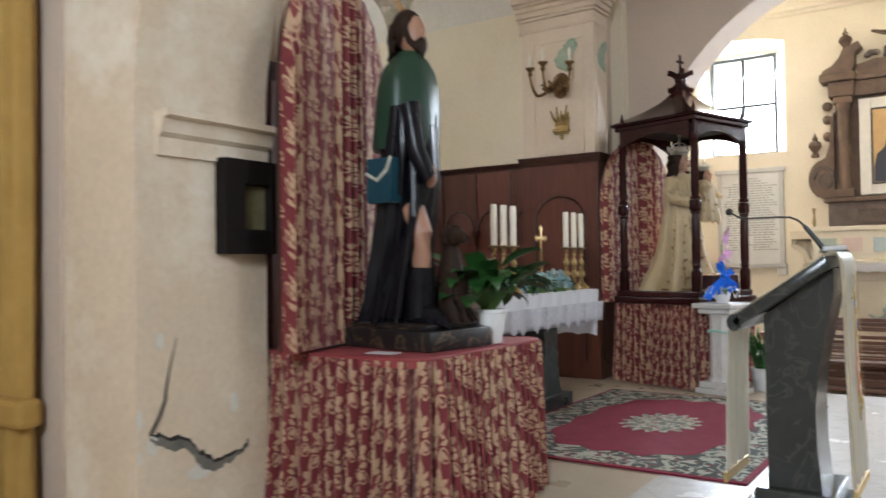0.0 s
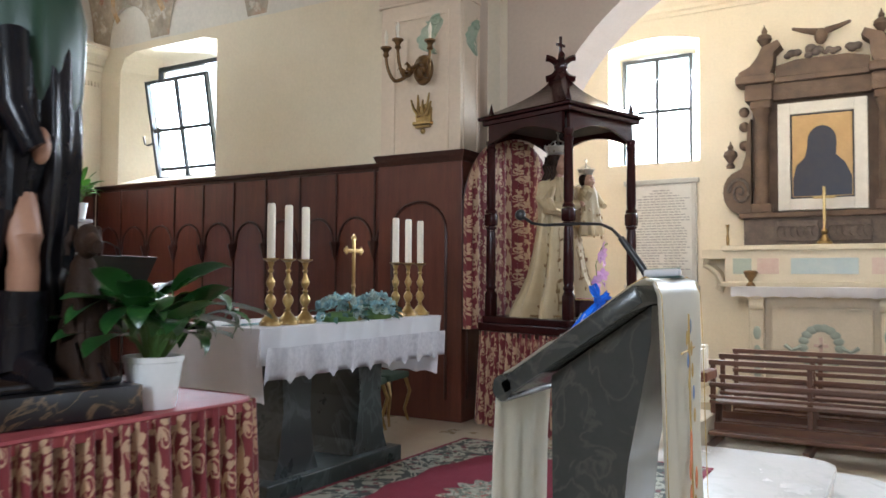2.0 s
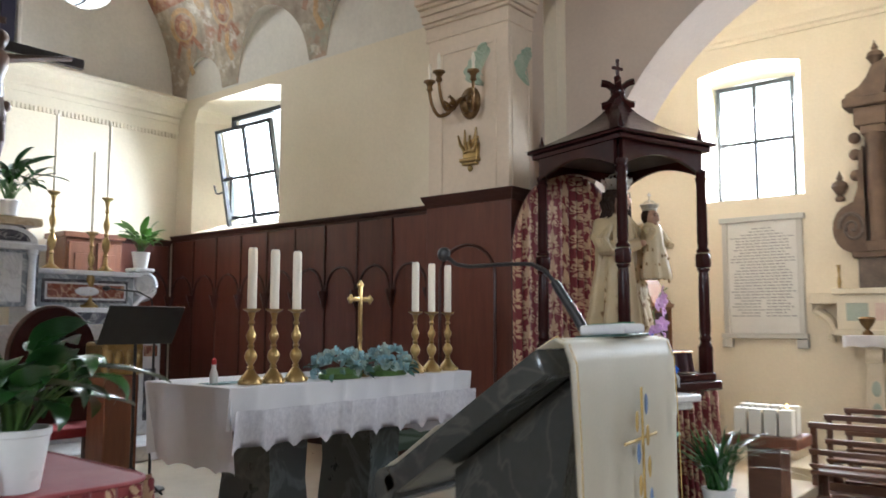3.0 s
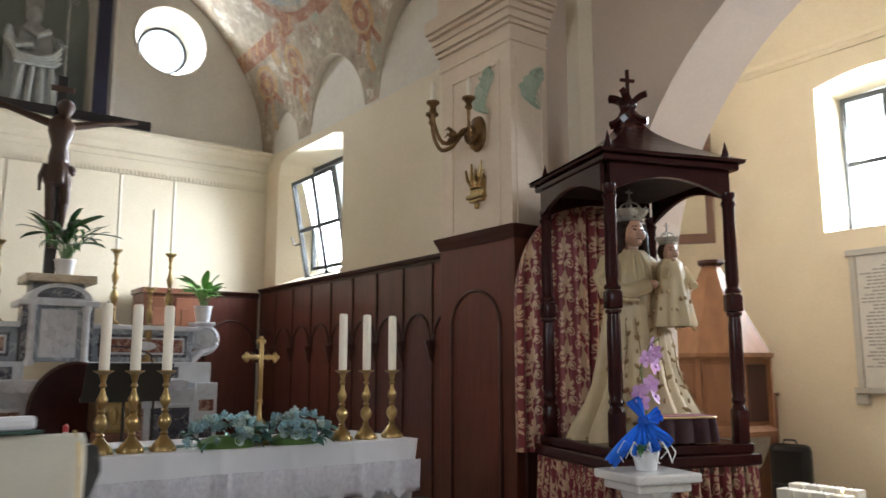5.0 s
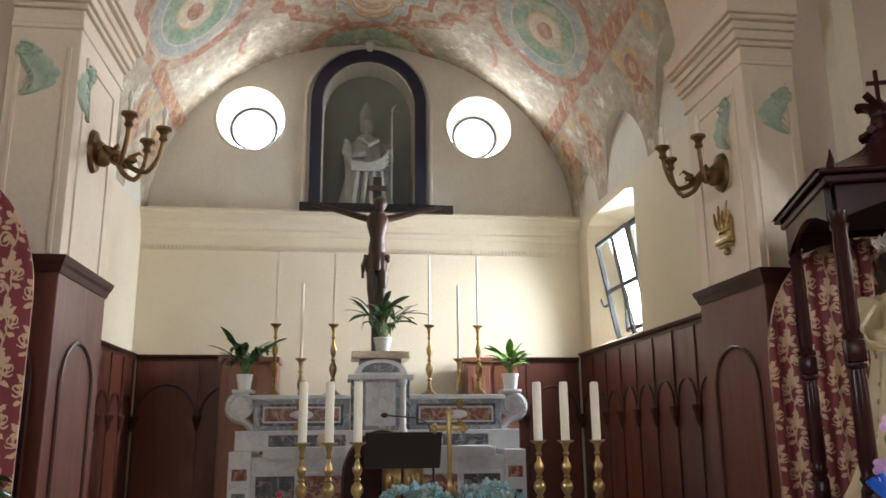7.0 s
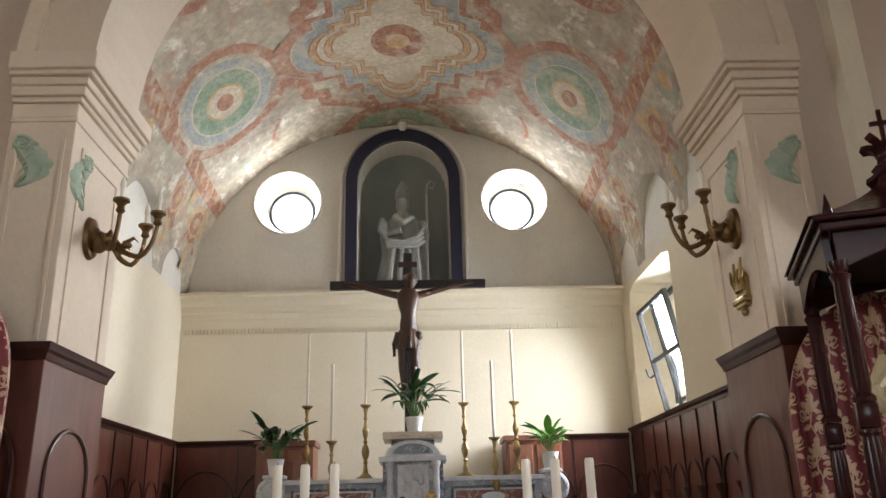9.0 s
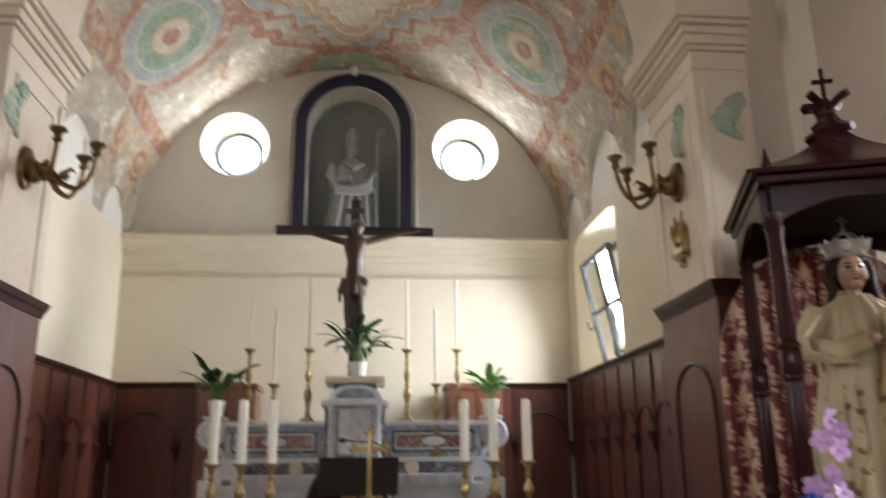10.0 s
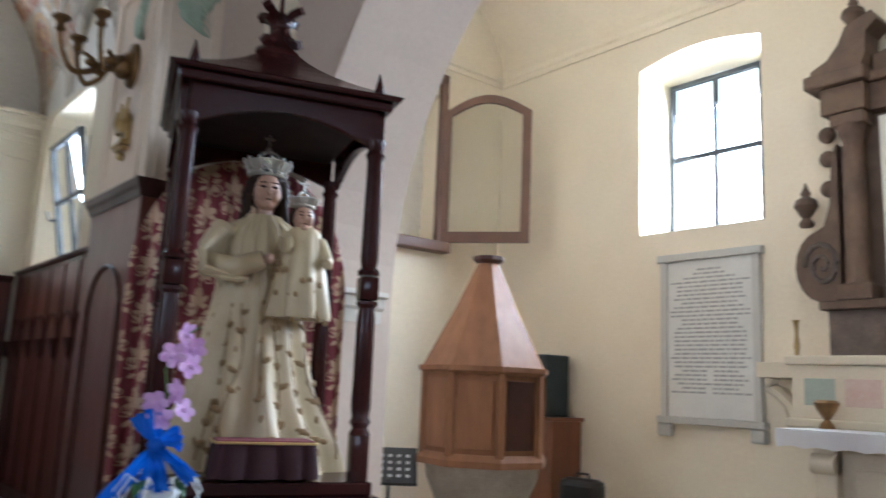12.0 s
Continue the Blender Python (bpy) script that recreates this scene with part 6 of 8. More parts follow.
def bouquet(x, y, seed):
    rnd = random.Random(seed)
    b = thing("flower_arrangement", pose(x, y, 1.032), "low arrangement of pale blue and white cloth roses on the altar", "flowers", "flower arrangements")
    bm = bmesh.new()
    bm_lathe(bm, [(0.1, 0.001), (0.11, 0.03), (0.06, 0.06)], sx=0.9, sy=1.4, seg=16)
    part("base", bm, STEM, b)
    ra, rb = rose_mesh(PETAL_B), rose_mesh(PETAL_W)
    lf = leaf_mesh("leaf", 0.09, 0.035, 0.8, mat("grey_green_leaf", (0.06, 0.13, 0.10), None, 0.6, per_object=0.3))
    for i in range(44):
        a, e = rnd.uniform(0, 6.28), math.asin(rnd.uniform(0.05, 1))
        d = Vector((math.cos(a) * math.cos(e) * 0.1, math.sin(a) * math.cos(e) * 0.185, 0.03 + math.sin(e) * 0.12))
        r = new("rose", ra if rnd.random() < 0.66 else rb)
        r.parent = b
        r.matrix_basis = Matrix.Translation(d) @ d.to_track_quat("Z", "Y").to_matrix().to_4x4() @ Matrix.Scale(rnd.uniform(0.75, 1.15), 4)
    for i in range(26):
        a = rnd.uniform(0, 6.28)
        l = new("leaf", lf)
        l.parent = b
        l.matrix_basis = pose(math.cos(a) * 0.09, math.sin(a) * 0.17, 0.03 + rnd.uniform(0, 0.06), rnd.uniform(-40, 40), rnd.uniform(-20, 40), math.degrees(a))

bouquet(-2.63, 6.36, 1)
bouquet(-2.63, 6.74, 2)
cr = thing("cruet", pose(-2.8, 5.64, 1.032), "small glass cruet with a red stopper on the altar", "cruet")
bm = bmesh.new()
bm_lathe(bm, [(0.02, 0), (0.022, 0.05), (0.012, 0.08), (0.012, 0.1)], seg=12)
part("bottle", bm, WHITEPLASTIC, cr, smooth=True)
bm = bmesh.new()
bm_lathe(bm, [(0.013, 0.1), (0.013, 0.125), (0.004, 0.135)], seg=10)
part("stopper", bm, mat("red_plastic", (0.5, 0.02, 0.03), None, 0.4), cr, smooth=True)
cm = thing("altar_mat", pose(-2.78, 6.0, 1.0325), "thin green mat under the candlesticks", "mat")
slab(cm, "cloth", mat("teal_cloth", (0.03, 0.12, 0.12), None, 0.8), -0.1, 0.03, -0.4, 0.3, 0, 0.003, bev=0.001)

# ---- carpet ----
def floral(name, c0, c1, c2, scale):
    m = mat(name, c0, tuple(c * 0.75 for c in c0), 0.95, 0, 6, 250, 0.25, 0.8)
    n, lk = m.node_tree.nodes, m.node_tree.links
    tc = n.new("ShaderNodeTexCoord")
    b = n["Principled BSDF"]
    last = b.inputs["Base Color"].links[0].from_socket
    for k, (col, sc, th) in enumerate(((c1, scale, 0.34), (c2, scale * 1.7, 0.25))):
        ns = n.new("ShaderNodeTexNoise")
        ns.inputs["Scale"].default_value = scale * 1.3
        lk.new(tc.outputs["Object"], ns.inputs[0])
        ad = n.new("ShaderNodeMixRGB")
        ad.blend_type = "ADD"
        ad.inputs[0].default_value = 0.09
        lk.new(tc.outputs["Object"], ad.inputs[1])
        lk.new(ns.outputs[1], ad.inputs[2])
        vo = n.new("ShaderNodeTexVoronoi")
        vo.inputs["Scale"].default_value = sc
        lk.new(ad.outputs[0], vo.inputs["Vector"])
        mr = n.new("ShaderNodeMapRange")
        mr.inputs[1].default_value, mr.inputs[2].default_value, mr.inputs[3].default_value, mr.inputs[4].default_value = th, th + 0.06, 1, 0
        src = vo.outputs["Distance"]
        if k == 0:
            # cream tendrils along the contours of a soft field, thick beside the blossoms
            cn = n.new("ShaderNodeTexNoise")
            cn.inputs["Scale"].default_value, cn.inputs["Detail"].default_value, cn.inputs["Distortion"].default_value = scale * 0.9, 1, 1.6
            lk.new(tc.outputs["Object"], cn.inputs[0])
            d1 = n.new("ShaderNodeMath")
            d1.operation = "SUBTRACT"
            d1.inputs[1].default_value = 0.5
            d2 = n.new("ShaderNodeMath")
            d2.operation = "ABSOLUTE"
            d3 = n.new("ShaderNodeMath")
            d3.operation = "MULTIPLY"
            d3.inputs[1].default_value = 7.0
            d4 = n.new("ShaderNodeMath")
            d4.operation = "MINIMUM"
            lk.new(cn.outputs[0], d1.inputs[0])
            lk.new(d1.outputs[0], d2.inputs[0])
            lk.new(d2.outputs[0], d3.inputs[0])
            lk.new(d3.outputs[0], d4.inputs[0])
            lk.new(src, d4.inputs[1])
            src = d4.outputs[0]
        lk.new(src, mr.inputs[0])
        mx = n.new("ShaderNodeMix")
        mx.data_type = "RGBA"
        lk.new(mr.outputs[0], mx.inputs[0])
        lk.new(last, mx.inputs[6])
        mx.inputs[7].default_value = (*col, 1)
        last = mx.outputs[2]
    lk.new(last, b.inputs["Base Color"])
    return m

CARPET_RED = mat("crimson_carpet_pile", (0.215, 0.008, 0.032), (0.165, 0.006, 0.024), 0.95, 0, 8, 260, 0.3, 0.7)
CARPET_BORDER = floral("flowered_carpet_border", (0.055, 0.065, 0.055), (0.36, 0.35, 0.28), (0.13, 0.035, 0.04), 7)
CARPET_CREAM = floral("flowered_carpet_medallion", (0.50, 0.47, 0.38), (0.14, 0.17, 0.13), (0.36, 0.12, 0.10), 11)
rug = thing("carpet", pose(-1.68, 6.62, 0.004), "crimson carpet with a flowered border and cream medallion", "carpet")
slab(rug, "edge", CARPET_RED, -0.98, 0.98, -1.42, 1.42, 0, 0.012, bev=0.004)
slab(rug, "border", CARPET_BORDER, -0.94, 0.94, -1.38, 1.38, 0.012, 0.0145, bev=0.001)
bm = bmesh.new()
pts = []
for i in range(120):
    a = 2 * math.pi * i / 120
    c, s = math.cos(a), math.sin(a)
    k = (abs(c) ** 3.2 + abs(s) ** 3.2) ** (-1 / 3.2)
    f = 1 + 0.035 * math.sin(14 * a)
    pts.append((0.64 * c * k * f, 1.08 * s * k * f))
bm_prism(bm, pts, 0.0145, 0.0165, "z")
part("field", bm, CARPET_RED, rug)
bm = bmesh.new()
pts = [((0.27 + 0.04 * math.sin(16 * a)) * math.cos(a), (0.36 + 0.05 * math.sin(16 * a)) * math.sin(a)) for a in [2 * math.pi * i / 160 for i in range(160)]]
bm_prism(bm, pts, 0.0165, 0.0185, "z")
part("medallion", bm, CARPET_CREAM, rug)

# ---- lectern ----
LECTERNSTONE = veined("black_brown_marble", (0.040, 0.042, 0.040), (0.062, 0.062, 0.056), 6, 0.22, 0.03)
le = thing("lectern", pose(0, 0, 0), "dark veined marble lectern with a sloping desk", "lectern")
slab(le, "plinth", LECTERNSTONE, -0.68, -0.08, 4.52, 5.1, 0.004, 0.07, bev=0.012)
slab(le, "plinth_step", LECTERNSTONE, -0.6, -0.14, 4.57, 5.05, 0.07, 0.15, bev=0.012)
bm = bmesh.new()
colpts = [(-0.53, 0.15), (-0.22, 0.15), (-0.245, 0.35), (-0.25, 0.55), (-0.225, 0.75), (-0.175, 0.95), (-0.135, 1.12), (-0.13, 1.23), (-0.54, 1.0)]
bm_prism(bm, colpts, 4.64, 4.98, "y")
part("column", bm, LECTERNSTONE, le)
bm = bmesh.new()
a = Matrix.Translation((-0.4, 4.81, 1.125)) @ Matrix.Rotation(radians(-29), 4, "Y")
bm_box(bm, -0.34, 0.3, -0.29, 0.29, -0.035, 0.03, 0.015)
bm_lathe(bm, [(0.042, -0.29), (0.045, -0.27), (0.045, 0.27), (0.042, 0.29)], m=Matrix.Rotation(radians(90), 4, "X"), cx=-0.33, cz=0.0, seg=16)
bmesh.ops.transform(bm, matrix=a, verts=bm.verts[:])
part("desk", bm, LECTERNSTONE, le, smooth=True)
sc = thing("lectern_stole", pose(0, 0, 0), "ivory satin stole with embroidered wheat draped over the lectern", "cloth")

def strip(bm, path, y0, y1, wav, phase):
    """A hanging cloth strip along (x, z) points, with a little thickness."""
    n = 28
    for side in (0, 0.006):
        rows = []
        for k, (x, z) in enumerate(path):
            hang = min(1, max(0, (1.2 - z) * 1.5))
            rows.append([bm.verts.new((x + wav * hang * math.sin(i * 0.75 + phase + 0.8 * z) + side, y0 + (y1 - y0) * i / n + 0.012 * math.sin(3 * z + i * 0.1), z + side * 0.6)) for i in range(n + 1)])
        for a_, b_ in zip(rows, rows[1:]):
            for i in range(n):
                bm.faces.new((a_[i], a_[i + 1], b_[i + 1], b_[i])).smooth = True

bm = bmesh.new()
strip(bm, [(-0.76, 0.22), (-0.755, 0.5), (-0.745, 0.75), (-0.73, 0.92), (-0.72, 0.985), (-0.69, 1.012), (-0.64, 1.035), (-0.5, 1.113)], 4.53, 4.98, 0.014, 0)
part("back_fall", bm, SATIN, sc)
bm = bmesh.new()
strip(bm, [(-0.5, 1.113), (-0.3, 1.223), (-0.19, 1.287), (-0.13, 1.31), (-0.1, 1.30), (-0.082, 1.26), (-0.075, 1.1), (-0.07, 0.8), (-0.055, 0.5), (-0.04, 0.2)], 4.57, 5.06, 0.013, 2)
part("front_fall", bm, SATIN, sc)
for x, z, y0, y1 in ((-0.762, 0.215, 4.53, 4.98), (-0.032, 0.195, 4.57, 5.06)):
    bm = bmesh.new()
    bm_box(bm, x - 0.006, x + 0.012, y0, y1, z - 0.05, z, 0.003)
    part("fringe", bm, GOLDTHREAD, sc, "gold fringe")
bm = bmesh.new()
for y in (4.575, 5.052):
    bm_tube(bm, [(-0.3, y, 1.225), (-0.19, y, 1.29), (-0.13, y, 1.317), (-0.092, y, 1.30), (-0.07, y, 1.26), (-0.06, y, 1.1), (-0.052, y, 0.8), (-0.04, y, 0.5), (-0.024, y, 0.2)], 0.0018, 5)
part("gold_border", bm, GOLDTHREAD, sc)
rnd = random.Random(9)
for k in range(9):
    bm = bmesh.new()
    z = 1.16 - 0.035 * k
    bm_ball(bm, -0.056 + 0.002 * k, 4.84 + 0.025 * (-1) ** k, z, 0.013, 0.3, 0.6, 1.9, 8, 6)
    part("embroidery", bm, GOLDTHREAD if k % 3 else mat("blue_thread", (0.16, 0.24, 0.42), None, 0.7), sc)
for k in range(8):
    bm = bmesh.new()
    bm_ball(bm, -0.046 + 0.003 * k, 4.84 + rnd.uniform(-0.045, 0.045), 0.8 - 0.04 * k, 0.017, 0.3, 0.5, 2.2, 8, 6)
    part("embroidery", bm, mat("orange_thread", (0.62, 0.22, 0.1), None, 0.7) if k < 5 else GOLDTHREAD, sc)
bm = bmesh.new()
bm_tube(bm, [(-0.055, 4.84, 1.2), (-0.052, 4.845, 0.9), (-0.036, 4.84, 0.5)], 0.004, 5)
bm_tube(bm, [(-0.058, 4.76, 1.08), (-0.058, 4.92, 1.09)], 0.004, 5)
part("embroidery", bm, GOLDTHREAD, sc)
for o in (*le.children, *sc.children):
    o.data.transform(Matrix.Translation((-0.375, 0.09, 0)) @ Matrix.Diagonal((0.79, 1, 1, 1)) @ Matrix.Translation((0.395, 0, 0)))
mk = thing("microphone", pose(-0.2, 4.9, 1.275), "black gooseneck microphone on the lectern", "microphone")
bm = bmesh.new()
bm_tube(bm, [(0, 0, 0.0), (-0.06, 0.005, 0.09), (-0.12, 0.01, 0.17)], 0.014, 10, 0.011)
part("base_tube", bm, BLACK, mk, smooth=True)
bm = bmesh.new()
bm_tube(bm, [(-0.12, 0.01, 0.17), (-0.15, 0.012, 0.2), (-0.19, 0.015, 0.218), (-0.26, 0.02, 0.222), (-0.4, 0.03, 0.222), (-0.45, 0.035, 0.23), (-0.49, 0.04, 0.255)], 0.0055, 8)
part("gooseneck", bm, BLACK, mk, smooth=True)
bm = bmesh.new()
bm_ball(bm, -0.5, 0.042, 0.262, 0.017, 1.2, 1, 1.2, 10, 8)
part("capsule", bm, BLACK, mk, smooth=True)
bk = thing("missal", pose(-0.2, 4.98, 1.318, 0, -3, 12), "open missal with pale pages lying on the lectern", "book")
slab(bk, "page_block", LINEN, -0.055, 0.055, -0.095, 0.095, 0.0, 0.024, bev=0.008)
slab(bk, "cover", mat("dark_green_cover", (0.02, 0.06, 0.045), None, 0.5), -0.062, 0.062, -0.102, 0.102, -0.006, 0.0, bev=0.002)
slab(bk, "ribbon", mat("green_ribbon", (0.05, 0.2, 0.12), None, 0.6), -0.06, 0.055, -0.02, 0.0, 0.024, 0.027, bev=0.001)

# ---- canopied shrine with the Madonna ----
RZ = -18
cth, sth = math.cos(radians(RZ)), math.sin(radians(RZ))
CX, CY = -1.93 - 0.45 * sth - 0.46 * cth, 8.43 + 0.45 * cth - 0.46 * sth
SM = pose(CX, CY, 0, 0, 0, RZ)
sk = thing("shrine_table", SM, "table under the shrine dressed in crimson damask skirt", "table")
o2 = rounded_rect(-0.55, 0.5, -0.5, 0.5, 0.06, 4)
bm = bmesh.new()
pleated(bm, o2, 0.835, 0.012, 86, 0.058, 0.03, 8, full=1.45)
part("skirt", bm, DAMASK, sk)
bm = bmesh.new()
bm_prism(bm, o2, 0.8, 0.84, "z")
part("tabletop", bm, WOODEDGE, sk)
sh = thing("shrine_canopy", SM @ pose(0, 0, 0.842), "dark polished wooden canopy on four turned columns", "shrine")
slab(sh, "base", MAHOG, -0.52, 0.54, -0.52, 0.52, 0.0, 0.07, bev=0.012)
slab(sh, "base_step", MAHOG, -0.49, 0.51, -0.49, 0.49, 0.07, 0.13, bev=0.01)
for sx in (-0.44, 0.46):
    for sy in (-0.43, 0.43):
        bm = bmesh.new()
        bm_box(bm, sx - 0.04, sx + 0.04, sy - 0.04, sy + 0.04, 0.13, 0.33, 0.006)
        bm_lathe(bm, [(0.05, 0.33), (0.036, 0.36), (0.048, 0.385), (0.038, 0.41), (0.045, 0.45), (0.041, 0.85), (0.036, 0.9), (0.05, 0.915), (0.05, 0.93)], sx, sy, 0, 14)
        bm_box(bm, sx - 0.045, sx + 0.045, sy - 0.045, sy + 0.045, 0.935, 1.045, 0.012)
        bm_lathe(bm, [(0.05, 1.05), (0.052, 1.07), (0.036, 1.09), (0.042, 1.13), (0.037, 1.6), (0.048, 1.63), (0.036, 1.65), (0.045, 1.68), (0.045, 1.7)], sx, sy, 0, 14)
        part("column", bm, MAHOG, sh, smooth=True)
        bm = bmesh.new()
        bm_lathe(bm, [(0.028, 0), (0.03, 0.02), (0.018, 0.03), (0.026, 0.05), (0.012, 0.1), (0.003, 0.14)], sx, sy, 1.9, 10)
        part("finial", bm, MAHOG, sh, smooth=True)
for face in range(4):
    w = 0.43
    bm = bmesh.new()
    pts = [(-w, 1.84), (-w, 1.66)] + [(-w + 2 * w * k / 16, 1.66 + 0.11 * math.sin(math.pi * k / 16)) for k in range(17)] + [(w, 1.66), (w, 1.84)]
    bm_prism(bm, pts, 0.44, 0.475, "x")
    bmesh.ops.rotate(bm, cent=(0, 0, 0), matrix=Matrix.Rotation(radians(90 * face), 3, "Z"), verts=bm.verts[:])
    part("valance", bm, MAHOG, sh)
slab(sh, "cornice", MAHOG, -0.5, 0.52, -0.49, 0.49, 1.84, 1.885, bev=0.012)
slab(sh, "cornice", MAHOG, -0.53, 0.55, -0.52, 0.52, 1.885, 1.91, bev=0.01)
bm = bmesh.new()
rings = []
for k in range(11):
    t = k / 10
    r = 0.49 * (1 - t) ** 1.9 + 0.045
    z = 1.91 + 0.42 * t
    rings.append([bm.verts.new((0.01 + r * a, r * b, z)) for a, b in ((-1, -1), (0, -1), (1, -1), (1, 0), (1, 1), (0, 1), (-1, 1), (-1, 0))])
for p, q in zip(rings, rings[1:]):
    for i in range(8):
        bm.faces.new((p[i], p[(i + 1) % 8], q[(i + 1) % 8], q[i]))
bm.faces.new(rings[-1])
bm.faces.new(rings[0][::-1])
part("roof", bm, MAHOG, sh)
for k in range(4):
    bm = bmesh.new()
    bm_tube(bm, [(0.03 + 0.115 * (1 - math.cos(0.105 * q)) ** 1.1, 0, 2.36 + 0.095 * math.sin(0.105 * q) * 1.02) for q in range(-14, 15)], 0.03, 4)
    bmesh.ops.rotate(bm, cent=(0, 0, 0), matrix=Matrix.Rotation(radians(90 * k + 45), 3, "Z"), verts=bm.verts[:])
    bmesh.ops.translate(bm, vec=(0.01, 0, 0), verts=bm.verts[:])
    part("crest_scroll", bm, MAHOG, sh, smooth=True)
bm = bmesh.new()
bm_lathe(bm, [(0.05, 2.28), (0.035, 2.36), (0.05, 2.4), (0.03, 2.44), (0.016, 2.47)], 0.01, 0, 0, 12)
bm_box(bm, 0.0, 0.02, -0.011, 0.011, 2.46, 2.65, 0.002)
bm_box(bm, 0.0, 0.02, -0.055, 0.055, 2.56, 2.583, 0.002)
part("cross", bm, MAHOG, sh)
# Mahogany underside blackened, so the canopy's inner shade sits in the colour
bm = bmesh.new()
bm_box(bm, -0.4, 0.42, -0.4, 0.4, 1.8, 1.82)
part("ceiling_board", bm, FRAME_SHADE_BLACK, sh)
draped_board("cloth_panel", SM @ pose(-0.6, -0.02, 0), 1.2, 0.85, 2.62, "arched crimson damask panel behind the shrine", "wall hanging")

bm = bmesh.new()
DRESS = [(0, 0.33, 0.43), (0.06, 0.315, 0.415), (0.12, 0.3, 0.39), (0.22, 0.27, 0.335), (0.35, 0.235, 0.28), (0.48, 0.215, 0.25), (0.6, 0.2, 0.23), (0.85, 0.165, 0.19), (1.0, 0.16, 0.195), (1.1, 0.145, 0.2), (1.18, 0.11, 0.17), (1.24, 0.06, 0.08)]
FOLDS, DEEP = 11, 0.3


def on_dress(a, z, lift=0.003):
    """A point on the folded front of the dress."""
    for (za, xa, ya), (zb, xb, yb) in zip(DRESS, DRESS[1:]):
        if za <= z <= zb:
            t = (z - za) / (zb - za)
            rx, ry = xa + (xb - xa) * t, ya + (yb - ya) * t
    k = DEEP * max(0.15, 1 - z / 1.24)
    f = 1 + k * (0.6 * math.sin(FOLDS * a + 1.5 * z) + 0.4 * math.sin((FOLDS * 0.5 + 2) * a - z))
    return ((rx * f + lift) * math.cos(a), (ry * f + lift) * math.sin(a), z)


robe(bm, [(z, rx, ry, 0, 0) for z, rx, ry in DRESS], FOLDS, DEEP, 104)
bm_tube(bm, [(0.02, -0.17, 1.15), (0.04, -0.24, 1.04), (0.08, -0.25, 0.96), (0.2, -0.14, 0.94), (0.24, -0.02, 0.99)], 0.082, 12, 0.045)
bm_tube(bm, [(0.02, 0.17, 1.15), (0.06, 0.25, 1.02), (0.2, 0.22, 0.9)], 0.08, 12, 0.045)
for q in range(11):
    a = -1.5 + 0.3 * q
    bm_tube(bm, [(0.06 * math.cos(a), 0.085 * math.sin(a), 1.235), (0.135 * math.cos(a), 0.19 * math.sin(a), 1.14), (0.165 * math.cos(a), 0.205 * math.sin(a), 1.02), (0.16 * math.cos(a), 0.19 * math.sin(a), 0.86)], 0.013, 6, 0.008)
for q in range(6):
    c = 0.022 * (q - 2.5)
    bm_tube(bm, [(0.07 + c, -0.2, 1.13), (0.12 + c, -0.29 - 0.01 * (q % 2), 1.02), (0.15 + c, -0.28, 0.93), (0.21, -0.14 + c, 0.885)], 0.02, 6, 0.014)
i0 = mark(bm, 0, 0)
bm_ball(bm, 0.03, 0, 1.36, 0.085, 0.95, 0.82, 1.2, 18, 12)
bm_lathe(bm, [(0.05, 1.2), (0.042, 1.25), (0.045, 1.3)], 0.01, 0, 0, 12)
bm_ball(bm, 0.25, 0.0, 0.99, 0.035, 1.3, 0.8, 0.8)
bm_tube(bm, [(0.108, 0, 1.385), (0.124, 0, 1.345), (0.108, 0, 1.335)], 0.011, 6)
bm_tube(bm, [(0.262, 0.16, 1.225), (0.272, 0.16, 1.2), (0.262, 0.16, 1.195)], 0.008, 6)
for hx, hy, hz, q in ((0.03, 0.0, 1.36, 1.0), (0.21, 0.16, 1.21, 0.68)):
    bm_ball(bm, hx + 0.062 * q, hy, hz - 0.075 * q, 0.025 * q, 1, 1.1, 0.9, 8, 6)
    for s in (-1, 1):
        bm_ball(bm, hx + 0.045 * q, hy + s * 0.035 * q, hz - 0.02 * q, 0.036 * q, 1, 0.9, 1.1, 8, 6)
bm_ball(bm, 0.21, 0.16, 1.21, 0.058, 0.95, 0.85, 1.15, 14, 10)
i0 = mark(bm, 1, i0)
bm_ball(bm, -0.015, 0, 1.385, 0.1, 0.95, 1.02, 1.12, 18, 12)
for hx, hy, hz, q in ((0.03, 0.0, 1.36, 1.0), (0.21, 0.16, 1.21, 0.68)):
    for s in (-1, 1):
        bm_ball(bm, hx + 0.077 * q, hy + s * 0.03 * q, hz + 0.012 * q, 0.0095 * q, 0.5, 1.7, 0.7, 8, 5)
        bm_tube(bm, [(hx + 0.078 * q, hy + s * 0.012 * q, hz + 0.036 * q), (hx + 0.07 * q, hy + s * 0.048 * q, hz + 0.034 * q)], 0.003 * q, 5)
    bm_ball(bm, hx + 0.079 * q, hy, hz - 0.05 * q, 0.008 * q, 0.5, 2.0, 0.5, 8, 5)
for s in (-1, 1):
    for q in range(4):
        bm_tube(bm, [(0.03 - 0.03 * q, s * 0.07, 1.42), (0.02 - 0.035 * q, s * (0.098 - 0.004 * q), 1.34), (0.035 - 0.035 * q, s * (0.09 - 0.004 * q), 1.28), (0.02 - 0.04 * q, s * (0.115 - 0.006 * q), 1.2), (0.05 - 0.04 * q, s * (0.1 - 0.008 * q), 1.13)], 0.03, 8, 0.012)
bm_ball(bm, 0.18, 0.16, 1.22, 0.062, 0.9, 1.05, 1.1, 14, 10)
